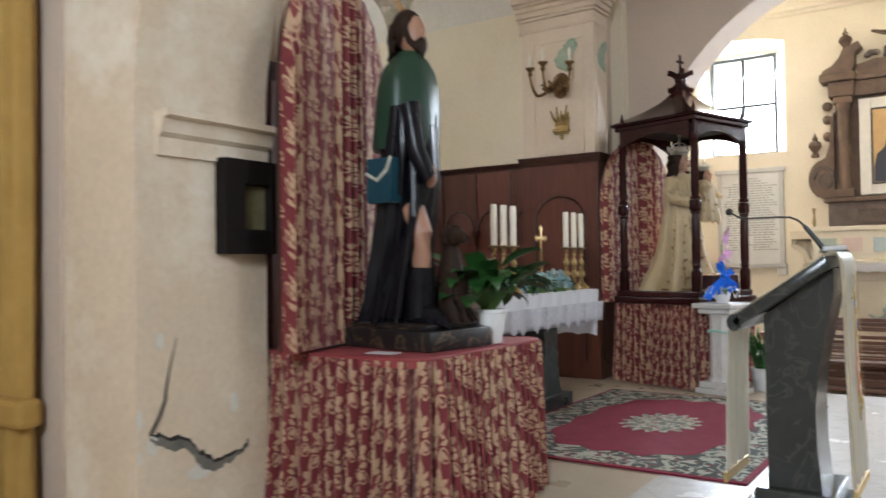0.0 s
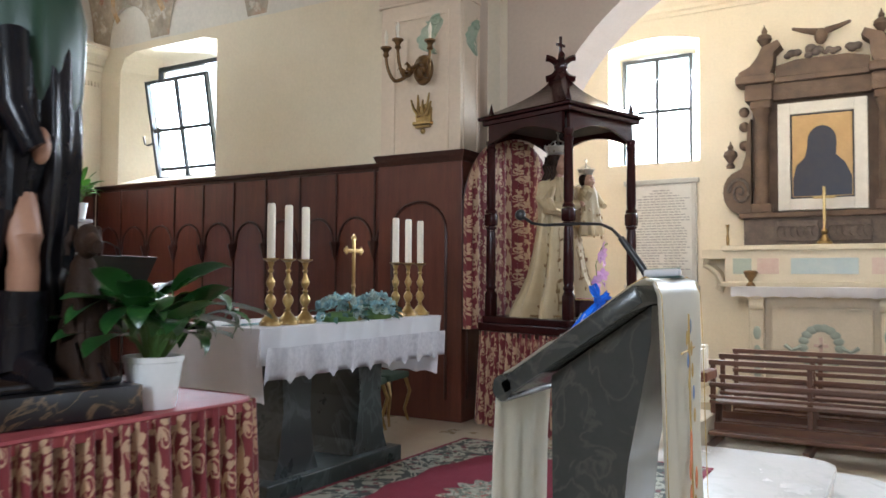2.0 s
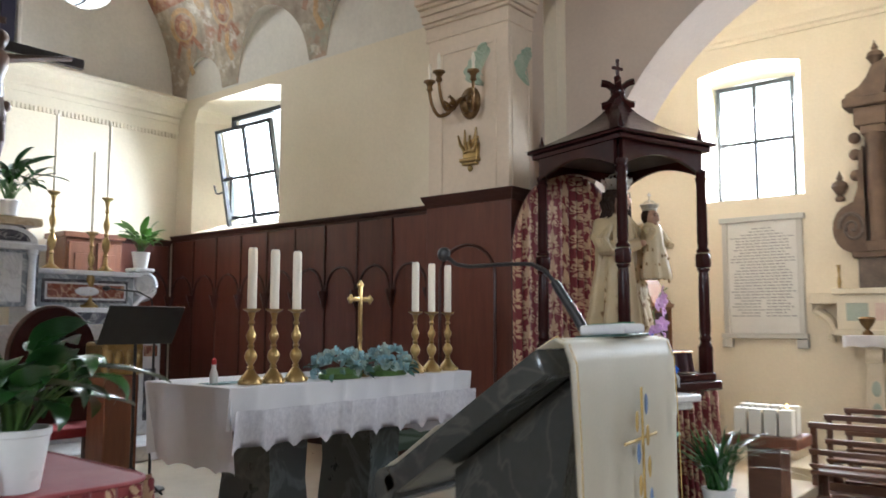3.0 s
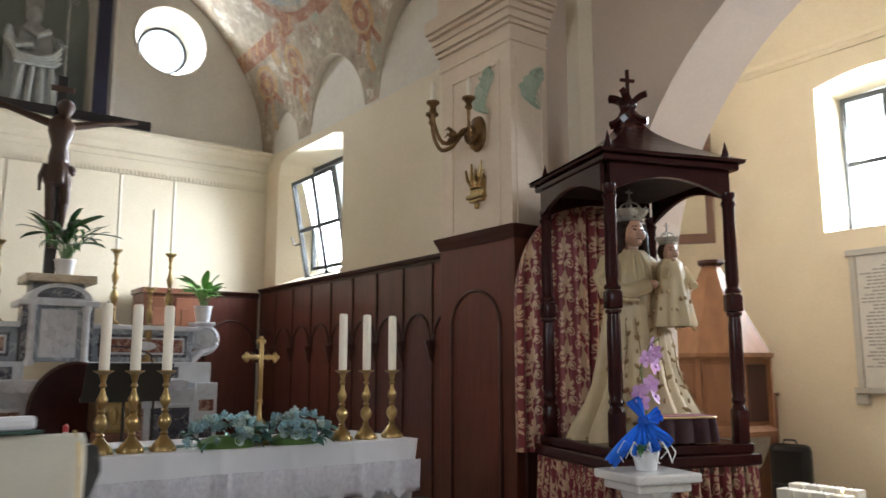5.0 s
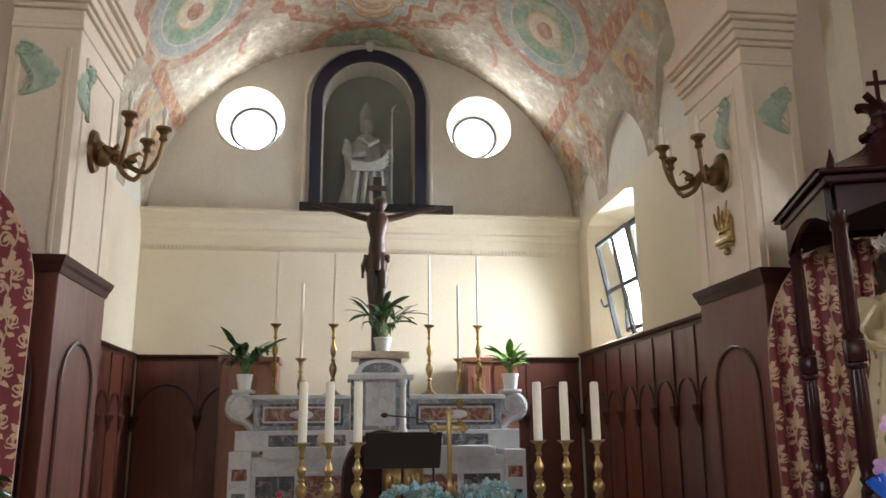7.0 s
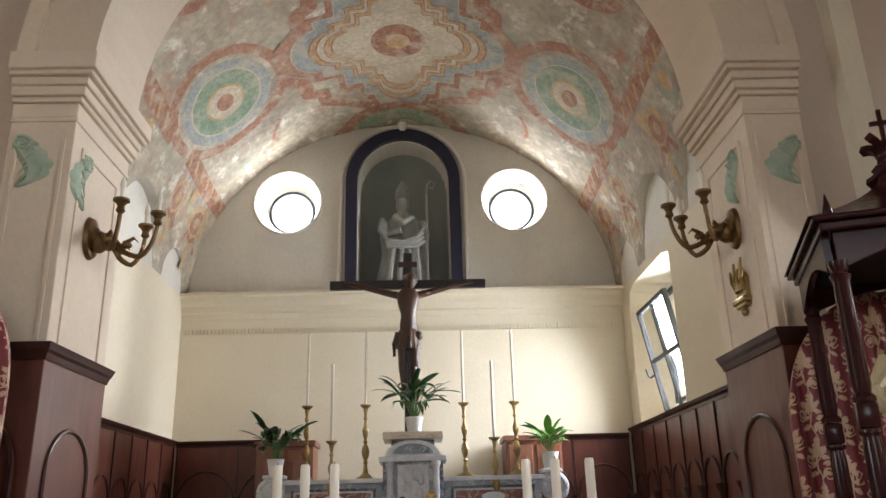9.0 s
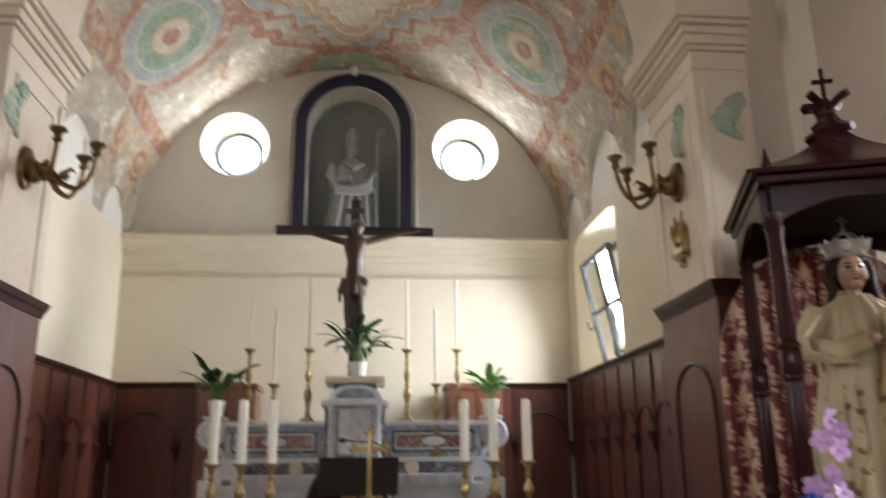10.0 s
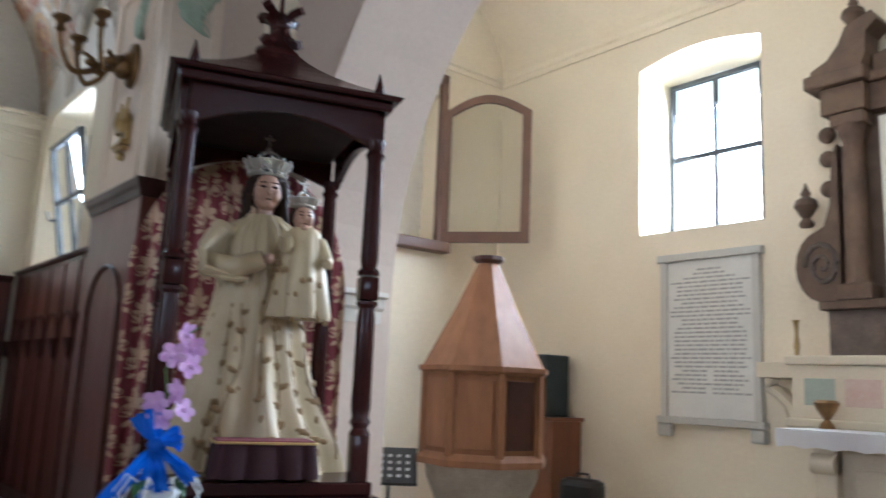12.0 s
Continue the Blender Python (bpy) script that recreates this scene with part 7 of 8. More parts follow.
i0 = mark(bm, 2, i0)
for x, y, z, r in ((0.0, 0, 1.44, 0.088), (0.19, 0.16, 1.262, 0.054)):
    bm_lathe(bm, [(r, 0), (r * 1.08, r * 0.12), (r * 1.02, r * 0.3), (r * 1.1, r * 0.4), (r * 1.32, r * 0.72), (r * 1.38, r * 0.86), (r * 1.2, r * 0.94), (r * 0.75, r * 1.02), (r * 0.25, r * 1.1)], x, y, z, 24)
    for k in range(12):
        a = 2 * math.pi * k / 12
        ca, sa = math.cos(a), math.sin(a)
        bm_ball(bm, x + r * 1.36 * ca, y + r * 1.36 * sa, z + r * 0.94, r * 0.1, 1, 1, 1.4, 6, 5)
        bm_ball(bm, x + r * 1.1 * ca, y + r * 1.1 * sa, z + r * 0.22, r * 0.1, 1, 1, 1, 6, 5)
        bm_tube(bm, [(x + r * 1.1 * ca, y + r * 1.1 * sa, z + r * 0.42), (x + r * 1.3 * ca, y + r * 1.3 * sa, z + r * 0.66), (x + r * 1.4 * ca, y + r * 1.4 * sa, z + r * 0.9)], r * 0.06, 5)
    for k in range(4):
        a = math.pi * k / 2 + 0.78
        bm_tube(bm, [(x + r * 0.9 * math.cos(a), y + r * 0.9 * math.sin(a), z + r * 0.95), (x + r * 0.6 * math.cos(a), y + r * 0.6 * math.sin(a), z + r * 1.4), (x, y, z + r * 1.62)], r * 0.08, 6)
    bm_ball(bm, x, y, z + r * 1.72, r * 0.17, 1, 1, 1, 10, 8)
    bm_box(bm, x - 0.005, x + 0.005, y - 0.005, y + 0.005, z + r * 1.8, z + r * 2.75)
    bm_box(bm, x - 0.005, x + 0.005, y - 0.024, y + 0.024, z + r * 2.3, z + r * 2.44)
i0 = mark(bm, 3, i0)
nf = len(bm.verts)
tmp = bmesh.new()
robe(tmp, [(0, 0.125, 0.145, 0, 0), (0.02, 0.128, 0.148, 0, 0), (0.2, 0.1, 0.12, 0, 0), (0.36, 0.08, 0.095, 0, 0), (0.42, 0.06, 0.085, 0, 0), (0.46, 0.03, 0.035, 0, 0)], 9, 0.26, 54)
tme = bpy.data.meshes.new("tmp")
bmesh.ops.translate(tmp, vec=(0.2, 0.17, 0.72), verts=tmp.verts[:])
tmp.to_mesh(tme)
tmp.free()
bm.from_mesh(tme)
bpy.data.meshes.remove(tme)
bm_tube(bm, [(0.21, 0.25, 1.1), (0.27, 0.28, 1.0), (0.31, 0.27, 0.98)], 0.035, 8, 0.025)
bm_tube(bm, [(0.21, 0.1, 1.1), (0.28, 0.07, 1.05), (0.32, 0.06, 1.1)], 0.035, 8, 0.025)
i0 = mark(bm, 0, i0)
rnd = random.Random(12)
for j in range(7):
    a0 = -1.35 + 2.7 * (j + 0.5) / 7
    bm_tube(bm, [on_dress(a0 + 0.06 * math.sin(0.55 * q + j), 0.06 + 0.045 * q, 0.002) for q in range(17)], 0.005, 5, 0.003)
    for q in range(8):
        z0 = 0.07 + 0.09 * q + 0.007 * ((j * 7) % 11)
        s = 1 if (q + j) % 2 else -1
        grow = 1.0 - 0.45 * q / 8
        for d, r in ((0.05, 0.02), (0.1, 0.024), (0.15, 0.014)):
            bm_ball(bm, *on_dress(a0 + s * d * grow + 0.06 * math.sin(1.16 * q + j), min(0.84, z0 + 0.18 * d), 0.0), r * grow, 0.3, 1.0, 0.75, 7, 5)
        bm_ball(bm, *on_dress(a0 - s * 0.06 * grow, z0 + 0.02, 0.0), 0.017 * grow, 0.3, 0.7, 1.3, 7, 5)
for k in range(24):
    a, z = rnd.uniform(-1.5, 1.5), rnd.uniform(0.7, 1.0)
    bm_ball(bm, 0.2 + 0.115 * math.cos(a), 0.17 + 0.14 * math.sin(a), z, 0.014, 0.5, 1, 1.2, 6, 5)
bm_tube(bm, [(0.34 * math.cos(a) * 0.95, 0.42 * math.sin(a) * 0.95, 0.015) for a in [-1.6 + 0.1 * q for q in range(33)]], 0.009, 5)
i0 = mark(bm, 4, i0)
st = part("statue_madonna", bm, [SILK, mat("painted_pale_flesh", (0.42, 0.25, 0.17), (0.36, 0.20, 0.13), 0.38, 0, 8, 60, 0.02), HAIR, SILVER, EMBROIDERY], None, smooth=True, at=SM @ pose(-0.02, 0.0, 0.972))
tagged(st, "crowned Madonna and child statue in cream embroidered dress", "statue")
stl = thing("velvet_stool", SM @ pose(0.4, 0.02, 0.972), "low stool in red velvet with gold trim, shade coloured into the drape", "stool")
# Drape in a darker copy of the top's velvet: its shade is coloured in
VELVET_SHADED = mat("shaded_red_velvet", (0.035, 0.004, 0.007), (0.02, 0.003, 0.005), 0.85, 0, 8, 150, 0.1)
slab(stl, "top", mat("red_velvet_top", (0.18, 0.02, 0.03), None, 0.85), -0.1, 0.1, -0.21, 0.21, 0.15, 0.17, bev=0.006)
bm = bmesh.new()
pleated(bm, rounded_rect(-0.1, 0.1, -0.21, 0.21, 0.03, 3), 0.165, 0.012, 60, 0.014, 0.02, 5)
part("drape", bm, VELVET_SHADED, stl)
bm = bmesh.new()
bm_tube(bm, [(x, y, 0.16) for x, y in rounded_rect(-0.108, 0.108, -0.218, 0.218, 0.03, 3)], 0.006, 5)
part("gold_trim", bm, GOLDTHREAD, stl)

# ---- pedestal with orchid ----
pd = thing("pedestal", pose(-1.66, 8.38, 0, 0, 0, -15), "white marble pedestal with a moulded square top", "pedestal")
for x, z0, z1 in ((0.2, 0.004, 0.06), (0.17, 0.06, 0.12), (0.17, 0.77, 0.82), (0.21, 0.82, 0.87)):
    slab(pd, "moulding", MARBLE, -x, x, -x, x, z0, z1, bev=0.012)
bm = bmesh.new()
bm_lathe(bm, [(0.15, 0.12), (0.13, 0.16), (0.125, 0.7), (0.15, 0.77)], seg=8, start=radians(22.5))
part("shaft", bm, MARBLE, pd)
bm = bmesh.new()
bm_tube(bm, [(0.14 * math.cos(a), 0.14 * math.sin(a), 0.6 + 0.01 * math.sin(3 * a)) for a in [0.2 * k for k in range(33)]], 0.012, 6)
bm_ball(bm, 0.15, -0.05, 0.6, 0.05, 0.5, 1.2, 0.7)
MINT = mat("mint_tulle", (0.35, 0.62, 0.52), None, 0.7)
part("ribbon", bm, MINT, pd, "mint tulle ribbon", smooth=True)
oc_ = thing("orchid", pose(-1.66, 8.38, 0.871), "pink orchid in a white pot with blue gift wrap", "plant")
bm = bmesh.new()
bm_lathe(bm, [(0.055, 0), (0.075, 0.1), (0.07, 0.11), (0.02, 0.1)], seg=18)
part("pot", bm, WHITEPLASTIC, oc_, smooth=True)
BLUEWRAP = mat("blue_tulle_wrap", (0.015, 0.12, 0.62), (0.03, 0.2, 0.75), 0.5, 0, 9, 60, 0.2)
def tulle(name, foot, along, out, length, width, curl, label=""):
    """A crumpled length of tulle from its gathered foot: it widens along one way and bows out the other."""
    bm = bmesh.new()
    along, out = Vector(along).normalized(), Vector(out).normalized()
    across = along.cross(out).normalized()
    rows = []
    for k in range(13):
        t = k / 12
        c = Vector(foot) + along * (length * (t if not curl else math.sin(math.pi * t * 0.62) / 0.93)) + out * (curl * math.sin(math.pi * t) + 0.01 * math.sin(9 * t))
        w = width * (0.16 + 0.84 * math.sin(math.pi * min(1, t * (0.85 if curl else 0.6))))
        rows.append([bm.verts.new(c + across * w * (q / 8 - 0.5) + out * 0.018 * math.sin(q * 1.7 + 4 * t) * (0.3 + t)) for q in range(9)])
    for a_, b_ in zip(rows, rows[1:]):
        for q in range(8):
            bm.faces.new((a_[q], a_[q + 1], b_[q + 1], b_[q])).smooth = True
    part(name, bm, BLUEWRAP, oc_, label)


sheer(BLUEWRAP, 0.45)
knot = (0.02, -0.03, 0.27)
for along, out, length, width, curl in (
        ((-0.35, -0.4, 0.95), (0.6, -0.5, 0.1), 0.12, 0.085, 0.04), ((-0.15, -0.25, 1.0), (-0.6, 0.5, 0.1), 0.11, 0.08, 0.03),
        ((0.5, 0.62, 0.3), (0.6, -0.5, 0.2), 0.09, 0.08, 0.03), ((0.5, 0.6, 0.0), (-0.6, 0.5, 0.3), 0.08, 0.07, 0.03)):
    tulle("bow_loop", knot, along, out, length, width, curl, "translucent blue tulle loop")
for along, length, width in (((-0.5, -0.6, -0.95), 0.3, 0.075), ((-0.1, -0.2, -1.0), 0.2, 0.07), ((0.55, 0.62, -0.7), 0.19, 0.055), ((0.5, 0.0, -1.0), 0.18, 0.06)):
    tulle("streamer", knot, along, (0.75, -0.6, 0.3), length, width, 0, "translucent blue tulle streamer")
bm = bmesh.new()
bm_ball(bm, *knot, 0.032, 1, 1.2, 0.9, 12, 8)
part("bow_knot", bm, BLUEWRAP, oc_, smooth=True)
for a in range(9):
    bm = bmesh.new()
    t = 0.7 * a
    bm_tube(bm, [(0.06 * math.cos(t), 0.06 * math.sin(t), 0.12), (0.12 * math.cos(t), 0.12 * math.sin(t), 0.16), (0.16 * math.cos(t), 0.16 * math.sin(t), 0.1), (0.15 * math.cos(t + 0.3), 0.15 * math.sin(t + 0.3), 0.05)], 0.004, 5)
    part("ribbon_curl", bm, WHITEPLASTIC, oc_, "curled white ribbon", smooth=True)
lm = leaf_mesh("leaf", 0.2, 0.055, 1.2, LEAF)
for a in (0.4, 2.2, 3.6, 5.2):
    l = new("leaf", lm)
    l.parent = oc_
    l.matrix_basis = pose(0, 0, 0.13, 0, 10, math.degrees(a))
bm = bmesh.new()
bm_tube(bm, [(0, 0, 0.1), (0.01, 0.01, 0.35), (0.0, -0.02, 0.55), (0.03, 0.03, 0.68), (0.06, 0.08, 0.72)], 0.004, 6)
part("stem", bm, STEM, oc_)
ORCHID = mat("pink_orchid_petal", (0.55, 0.25, 0.60), (0.72, 0.50, 0.72), 0.6, 0, 30, 90, 0.05, 0.6, per_object=0.2)
bm = bmesh.new()
for k in range(5):
    a = 2 * math.pi * k / 5 + 0.3
    c = bm.verts.new((0.004, 0, 0))
    ring = [bm.verts.new((0.006 + 0.006 * math.sin(t), math.cos(a + t * 0.34 - 0.48) * r, math.sin(a + t * 0.34 - 0.48) * r)) for t, r in ((-0.9, 0.016), (-0.5, 0.036), (0.6, 0.05), (1.4, 0.053), (2.2, 0.05), (3.3, 0.036), (3.7, 0.016))]
    bm.faces.new([c] + ring)
bm_ball(bm, 0.014, 0, -0.006, 0.009, 1, 1, 1.4, 8, 6)
fm = mesh_of("flower", bm, ORCHID)
rnd = random.Random(3)
for z, dy in ((0.37, -0.03), (0.4, 0.05), (0.43, -0.05), (0.47, 0.02), (0.57, 0.06), (0.61, -0.01), (0.64, 0.08), (0.69, 0.03)):
    f = new("flower", fm)
    f.parent = oc_
    f.matrix_basis = pose(0.02 + rnd.uniform(-0.02, 0.03), dy, z, rnd.uniform(-40, 40), rnd.uniform(-25, 25), rnd.uniform(-90, 40))

# ---- vault painting ----
def cross_outline(n=144):
    """Outline of a stepped cross with four round lobes, as a radius for each angle."""
    out = []
    for i in range(n):
        th = 2 * math.pi * i / n
        c, s = math.cos(th), math.sin(th)
        r = 1.3
        while r > 0.2:
            u, v = abs(r * c), abs(r * s)
            if (u < 0.6 and v < 0.6) or (u < 0.82 and v < 0.4) or (u < 0.4 and v < 0.82) or (u - 0.82) ** 2 + v * v < 0.085 or u * u + (v - 0.82) ** 2 < 0.085:
                break
            r -= 0.006
        out.append(r)
    return out


CROSS = cross_outline()
ROUND = [1.0] * 72


def painted(bm, x, a, shape, rx, ra, k0, k1, off, idx, t0=0.0, t1=1.0):
    """A painted ring between two scales of an outline, laid on the vault at (x, a)."""
    n = len(shape)
    lo, hi = int(t0 * n), int(t1 * n)
    rows = []
    for i in range(lo, hi + 1):
        th, r = 2 * math.pi * i / n, shape[i % n]
        rows.append([bm.verts.new(vault_point(x + rx * r * (k0 + (k1 - k0) * j / 5) * math.cos(th), a + ra * r * (k0 + (k1 - k0) * j / 5) * math.sin(th), off)) for j in range(6)])
    for p, q in zip(rows, rows[1:]):
        for j in range(5):
            f = bm.faces.new((p[j], p[j + 1], q[j + 1], q[j]))
            f.material_index, f.smooth = idx, True


def ribbon(bm, pts, w, off, idx):
    """A painted band along (x, a) points, w wide in metres."""
    dense = []
    for (xa, aa), (xb, ab) in zip(pts, pts[1:]):
        k = max(2, int(max(abs(xb - xa) / 0.1, abs(ab - aa) / 2)))
        dense += [(xa + (xb - xa) * i / k, aa + (ab - aa) * i / k) for i in range(k)]
    dense.append(pts[-1])
    rows = []
    for i, (x, a) in enumerate(dense):
        p, q = dense[max(i - 1, 0)], dense[min(i + 1, len(dense) - 1)]
        dx, da = q[0] - p[0], (q[1] - p[1]) * 0.05
        d = math.hypot(dx, da) or 1
        nx, na = -da / d * w / 2, dx / d * w / 2 / 0.05
        rows.append([bm.verts.new(vault_point(x + nx * s, a + na * s, off)) for s in (-1, 0, 1)])
    for p, q in zip(rows, rows[1:]):
        for j in (0, 1):
            f = bm.faces.new((p[j], p[j + 1], q[j + 1], q[j]))
            f.material_index, f.smooth = idx, True


bm = bmesh.new()
RED, GRN, BLU, GLD, PAL = range(5)
X0 = -7.1
for k0, k1, c, off in ((1.19, 1.34, RED, 0.003), (0.98, 1.2, BLU, 0.004), (0.9, 0.98, GLD, 0.008), (0.8, 0.9, PAL, 0.008), (0.72, 0.8, GLD, 0.012), (0.02, 0.72, PAL, 0.008)):
    painted(bm, X0, 90, CROSS, 1.31, 19.5, k0, k1, off, c)
for k in (0.72, 0.8, 0.895, 0.975):
    painted(bm, X0, 90, CROSS, 1.31, 19.5, k, k + 0.02, 0.016, RED)
painted(bm, X0, 90, CROSS, 1.31, 19.5, 1.185, 1.2, 0.012, PAL)
painted(bm, X0, 90, ROUND, 0.36, 6.4, 0.3, 1.0, 0.012, RED)
painted(bm, X0, 90, ROUND, 0.2, 3.6, 0.0, 0.8, 0.016, GLD)
for side in (0, 1):
    A = (lambda a: 180 - a) if side else (lambda a: a)
    MX, MA = -7.22, 45.4
    painted(bm, MX, A(MA), ROUND, 1.0, 17.2, 0.83, 1.0, 0.004, RED)
    painted(bm, MX, A(MA), ROUND, 0.76, 12.8, 0.78, 1.0, 0.007, BLU)
    painted(bm, MX, A(MA), ROUND, 0.76, 12.8, 0.76, 0.79, 0.01, PAL)
    painted(bm, MX, A(MA), ROUND, 0.76, 12.8, 0.42, 0.76, 0.007, GRN)
    painted(bm, MX, A(MA), ROUND, 0.76, 12.8, 0.38, 0.43, 0.01, GLD)
    painted(bm, MX, A(MA), ROUND, 0.76, 12.8, 0.02, 0.38, 0.008, PAL)
    painted(bm, MX, A(MA), ROUND, 0.16, 2.4, 0.0, 1.0, 0.013, RED)
    # bands along the springing, broken where the roundel meets them
    ribbon(bm, [(-9.42, A(29)), (-8.5, A(29.2)), (-7.62, A(30.5))], 0.24, 0.009, RED)
    ribbon(bm, [(-7.0, A(29.6)), (-6.2, A(30.8)), (-5.4, A(31.8)), (-4.2, A(31.2))], 0.24, 0.009, RED)
    for q in range(20):
        x = -9.3 + 0.26 * q
        if not -7.7 < x < -6.95:
            ribbon(bm, [(x, A(28.8)), (x + 0.07, A(30.2)), (x + 0.16, A(31.8))], 0.045, 0.013, GLD)
    # stepped arms that tie the roundels to the cross
    ribbon(bm, [(-7.5, A(61)), (-7.73, A(65.7)), (-8.05, A(66)), (-8.1, A(70)), (-8.36, A(70.2)), (-8.5, A(76)), (-8.7, A(82))], 0.19, 0.01, RED)
    ribbon(bm, [(-6.93, A(61)), (-6.6, A(67.5)), (-6.3, A(68)), (-6.2, A(71)), (-5.9, A(71.6)), (-5.6, A(76)), (-5.45, A(84))], 0.19, 0.01, RED)
    ribbon(bm, [(-9.45, A(71.5)), (-9.2, A(75)), (-8.94, A(78.8)), (-8.78, A(84)), (-8.72, A(90))], 0.2, 0.012, RED)
    ribbon(bm, [(-8.3, A(57)), (-8.5, A(55)), (-8.7, A(53.5)), (-8.85, A(54.5))], 0.06, 0.01, RED)
    # scrolls in the panels towards the nave
    painted(bm, -4.95, A(50), ROUND, 0.55, 10, 0.72, 1.0, 0.006, RED)
    painted(bm, -4.95, A(50), ROUND, 0.55, 10, 0.1, 0.64, 0.006, GRN)
    # flowers and ovals on the feet between the lunettes
    for x, a, w in ((-8.85, 20.5, 0.3), (-7.95, 21, 0.22), (-6.2, 21, 0.24), (-4.3, 24, 0.2)):
        painted(bm, x, A(a), ROUND, w, 5.2, 0.72, 1.0, 0.006, GLD)
        painted(bm, x, A(a), ROUND, w, 5.2, 0.3, 0.66, 0.006, RED)
        painted(bm, x, A(a), ROUND, w, 5.2, 0.0, 0.28, 0.006, GLD)
        ribbon(bm, [(x - w, A(a - 8)), (x - w * 0.5, A(a - 4)), (x, A(a - 6)), (x + w * 0.5, A(a - 4)), (x + w, A(a - 8))], 0.08, 0.01, RED)
        ribbon(bm, [(x, A(a - 6)), (x - 0.06, A(a - 10)), (x + 0.03, A(a - 14))], 0.09, 0.01, GLD)
    for x in (-8.35, -6.4, -5.5):
        painted(bm, x, A(25.2), ROUND, 0.1, 2.6, 0.0, 1.0, 0.008, GLD)
painted(bm, -9.35, 90, ROUND, 0.5, 13, 0.35, 1.0, 0.006, GRN, 0.75, 1.25)
tagged(part("ceiling_painting", bm, [F_RED, F_GREEN, F_BLUE, F_GOLD, F_PALE]), "faded fresco of medallions and a lobed cross", "painting", kind="structure")

# ---- chapel: plaque ----
PLQ = mat("grey_marble_plaque", (0.66, 0.65, 0.61), (0.56, 0.55, 0.51), 0.5, 0, 3, 50, 0.05, 0.5)
PLQ_FRAME = mat("pale_grey_stone", (0.52, 0.51, 0.47), (0.45, 0.43, 0.39), 0.6, 0, 4, 50, 0.1, 0.5)
INK = mat("engraved_letter", (0.36, 0.36, 0.35), None, 0.7)
pq = thing("plaque", pose(-2.595, 13.633, 1.1), "grey marble wall plaque with lines of engraved writing", "plaque")
slab(pq, "slab", PLQ, -0.45, 0.45, -0.03, 0, 0.12, 1.56)
for x0, x1, z0, z1 in ((-0.5, -0.43, 0.1, 1.62), (0.43, 0.5, 0.1, 1.62)):
    slab(pq, "frame", PLQ_FRAME, x0, x1, -0.055, 0, z0, z1)
slab(pq, "frame", PLQ_FRAME, -0.53, 0.53, -0.07, 0, 1.55, 1.62)
slab(pq, "sill", PLQ_FRAME, -0.53, 0.53, -0.08, 0, 0.06, 0.12)
for x in (-0.46, 0.46):
    slab(pq, "bracket", PLQ_FRAME, x - 0.07, x + 0.07, -0.07, 0, -0.06, 0.06, bev=0.02)
rnd = random.Random(6)
for k in range(30):
    z = 1.46 - k * 0.0385
    half = rnd.choice((0.4, 0.39, 0.33, 0.36, 0.28)) if k > 2 else (0.12, 0.16, 0.26)[k]
    x = -half
    while x < half - 0.02:
        w = rnd.uniform(0.03, 0.1)
        if k > 22 and abs(x) < 0.03:
            x += 0.06
        bm = bmesh.new()
        bm_box(bm, x, min(x + w, half), -0.0315, -0.03, z - 0.009, z + 0.009)
        part("letter_bar", bm, INK, pq)
        x += w + 0.014

# ---- chapel: side altar ----
CREAM = mat("cream_painted_stone", (0.66, 0.59, 0.45), (0.57, 0.49, 0.36), 0.55, 0, 3, 50, 0.08, 0.6)
SAGE = mat("grey_green_inlay", (0.36, 0.40, 0.33), (0.30, 0.34, 0.29), 0.5, 0, 8, 50, 0.05)
BLUEINLAY = mat("blue_grey_inlay", (0.36, 0.44, 0.46), (0.45, 0.50, 0.48), 0.4, 0, 8, 50, 0.05)
ROSEINLAY = mat("rose_inlay", (0.52, 0.34, 0.28), (0.6, 0.48, 0.4), 0.4, 0, 12, 50, 0.05)
sa = thing("side_altar", pose(-0.47, 13.63, -0.32), "cream stone side altar with inlaid gradine", "altar")
slab(sa, "step", CREAM, -1.5, 1.5, -1.5, 0, 0.003, 0.17)
slab(sa, "body", CREAM, -0.82, 0.82, -0.85, 0, 0.17, 1.44)
slab(sa, "mensa", CREAM, -0.98, 0.98, -1.02, 0, 1.44, 1.53, bev=0.02)
slab(sa, "front_panel", CREAM, -0.55, 0.55, -0.885, -0.85, 0.3, 1.3, bev=0.015)
for s in (-1, 1):
    c = slab(sa, "console", CREAM, s * 0.7 - 0.08, s * 0.7 + 0.08, -0.95, -0.85, 0.3, 1.44, bev=0.02)
    bm = bmesh.new()
    bm_lathe(bm, [(0.07, -0.08), (0.07, 0.08)], s * 0.7, -0.94, 1.32, 14, m=Matrix.Rotation(radians(90), 4, "Y"))
    part("volute", bm, CREAM, c, smooth=True)
    for z in (0.5, 0.75, 0.98):
        bm = bmesh.new()
        bm_ball(bm, s * 0.7, -0.95, z, 0.06, 0.8, 0.2, 1.4, 10, 6)
        part("leaf_relief", bm, SAGE, c, smooth=True)
    slab(sa, "gradine_wing", CREAM, s * 1.28 - 0.2, s * 1.28 + 0.2, -0.4, 0, 1.9, 2.02)
    bm = bmesh.new()
    bm_tube(bm, [(s * 1.44, -0.2, 1.9), (s * 1.46, -0.2, 1.82), (s * 1.38, -0.2, 1.78), (s * 1.3, -0.2, 1.7), (s * 1.26, -0.2, 1.55), (s * 1.3, -0.2, 1.48)], 0.06, 8)
    part("wing_scroll", bm, CREAM, sa, smooth=True)
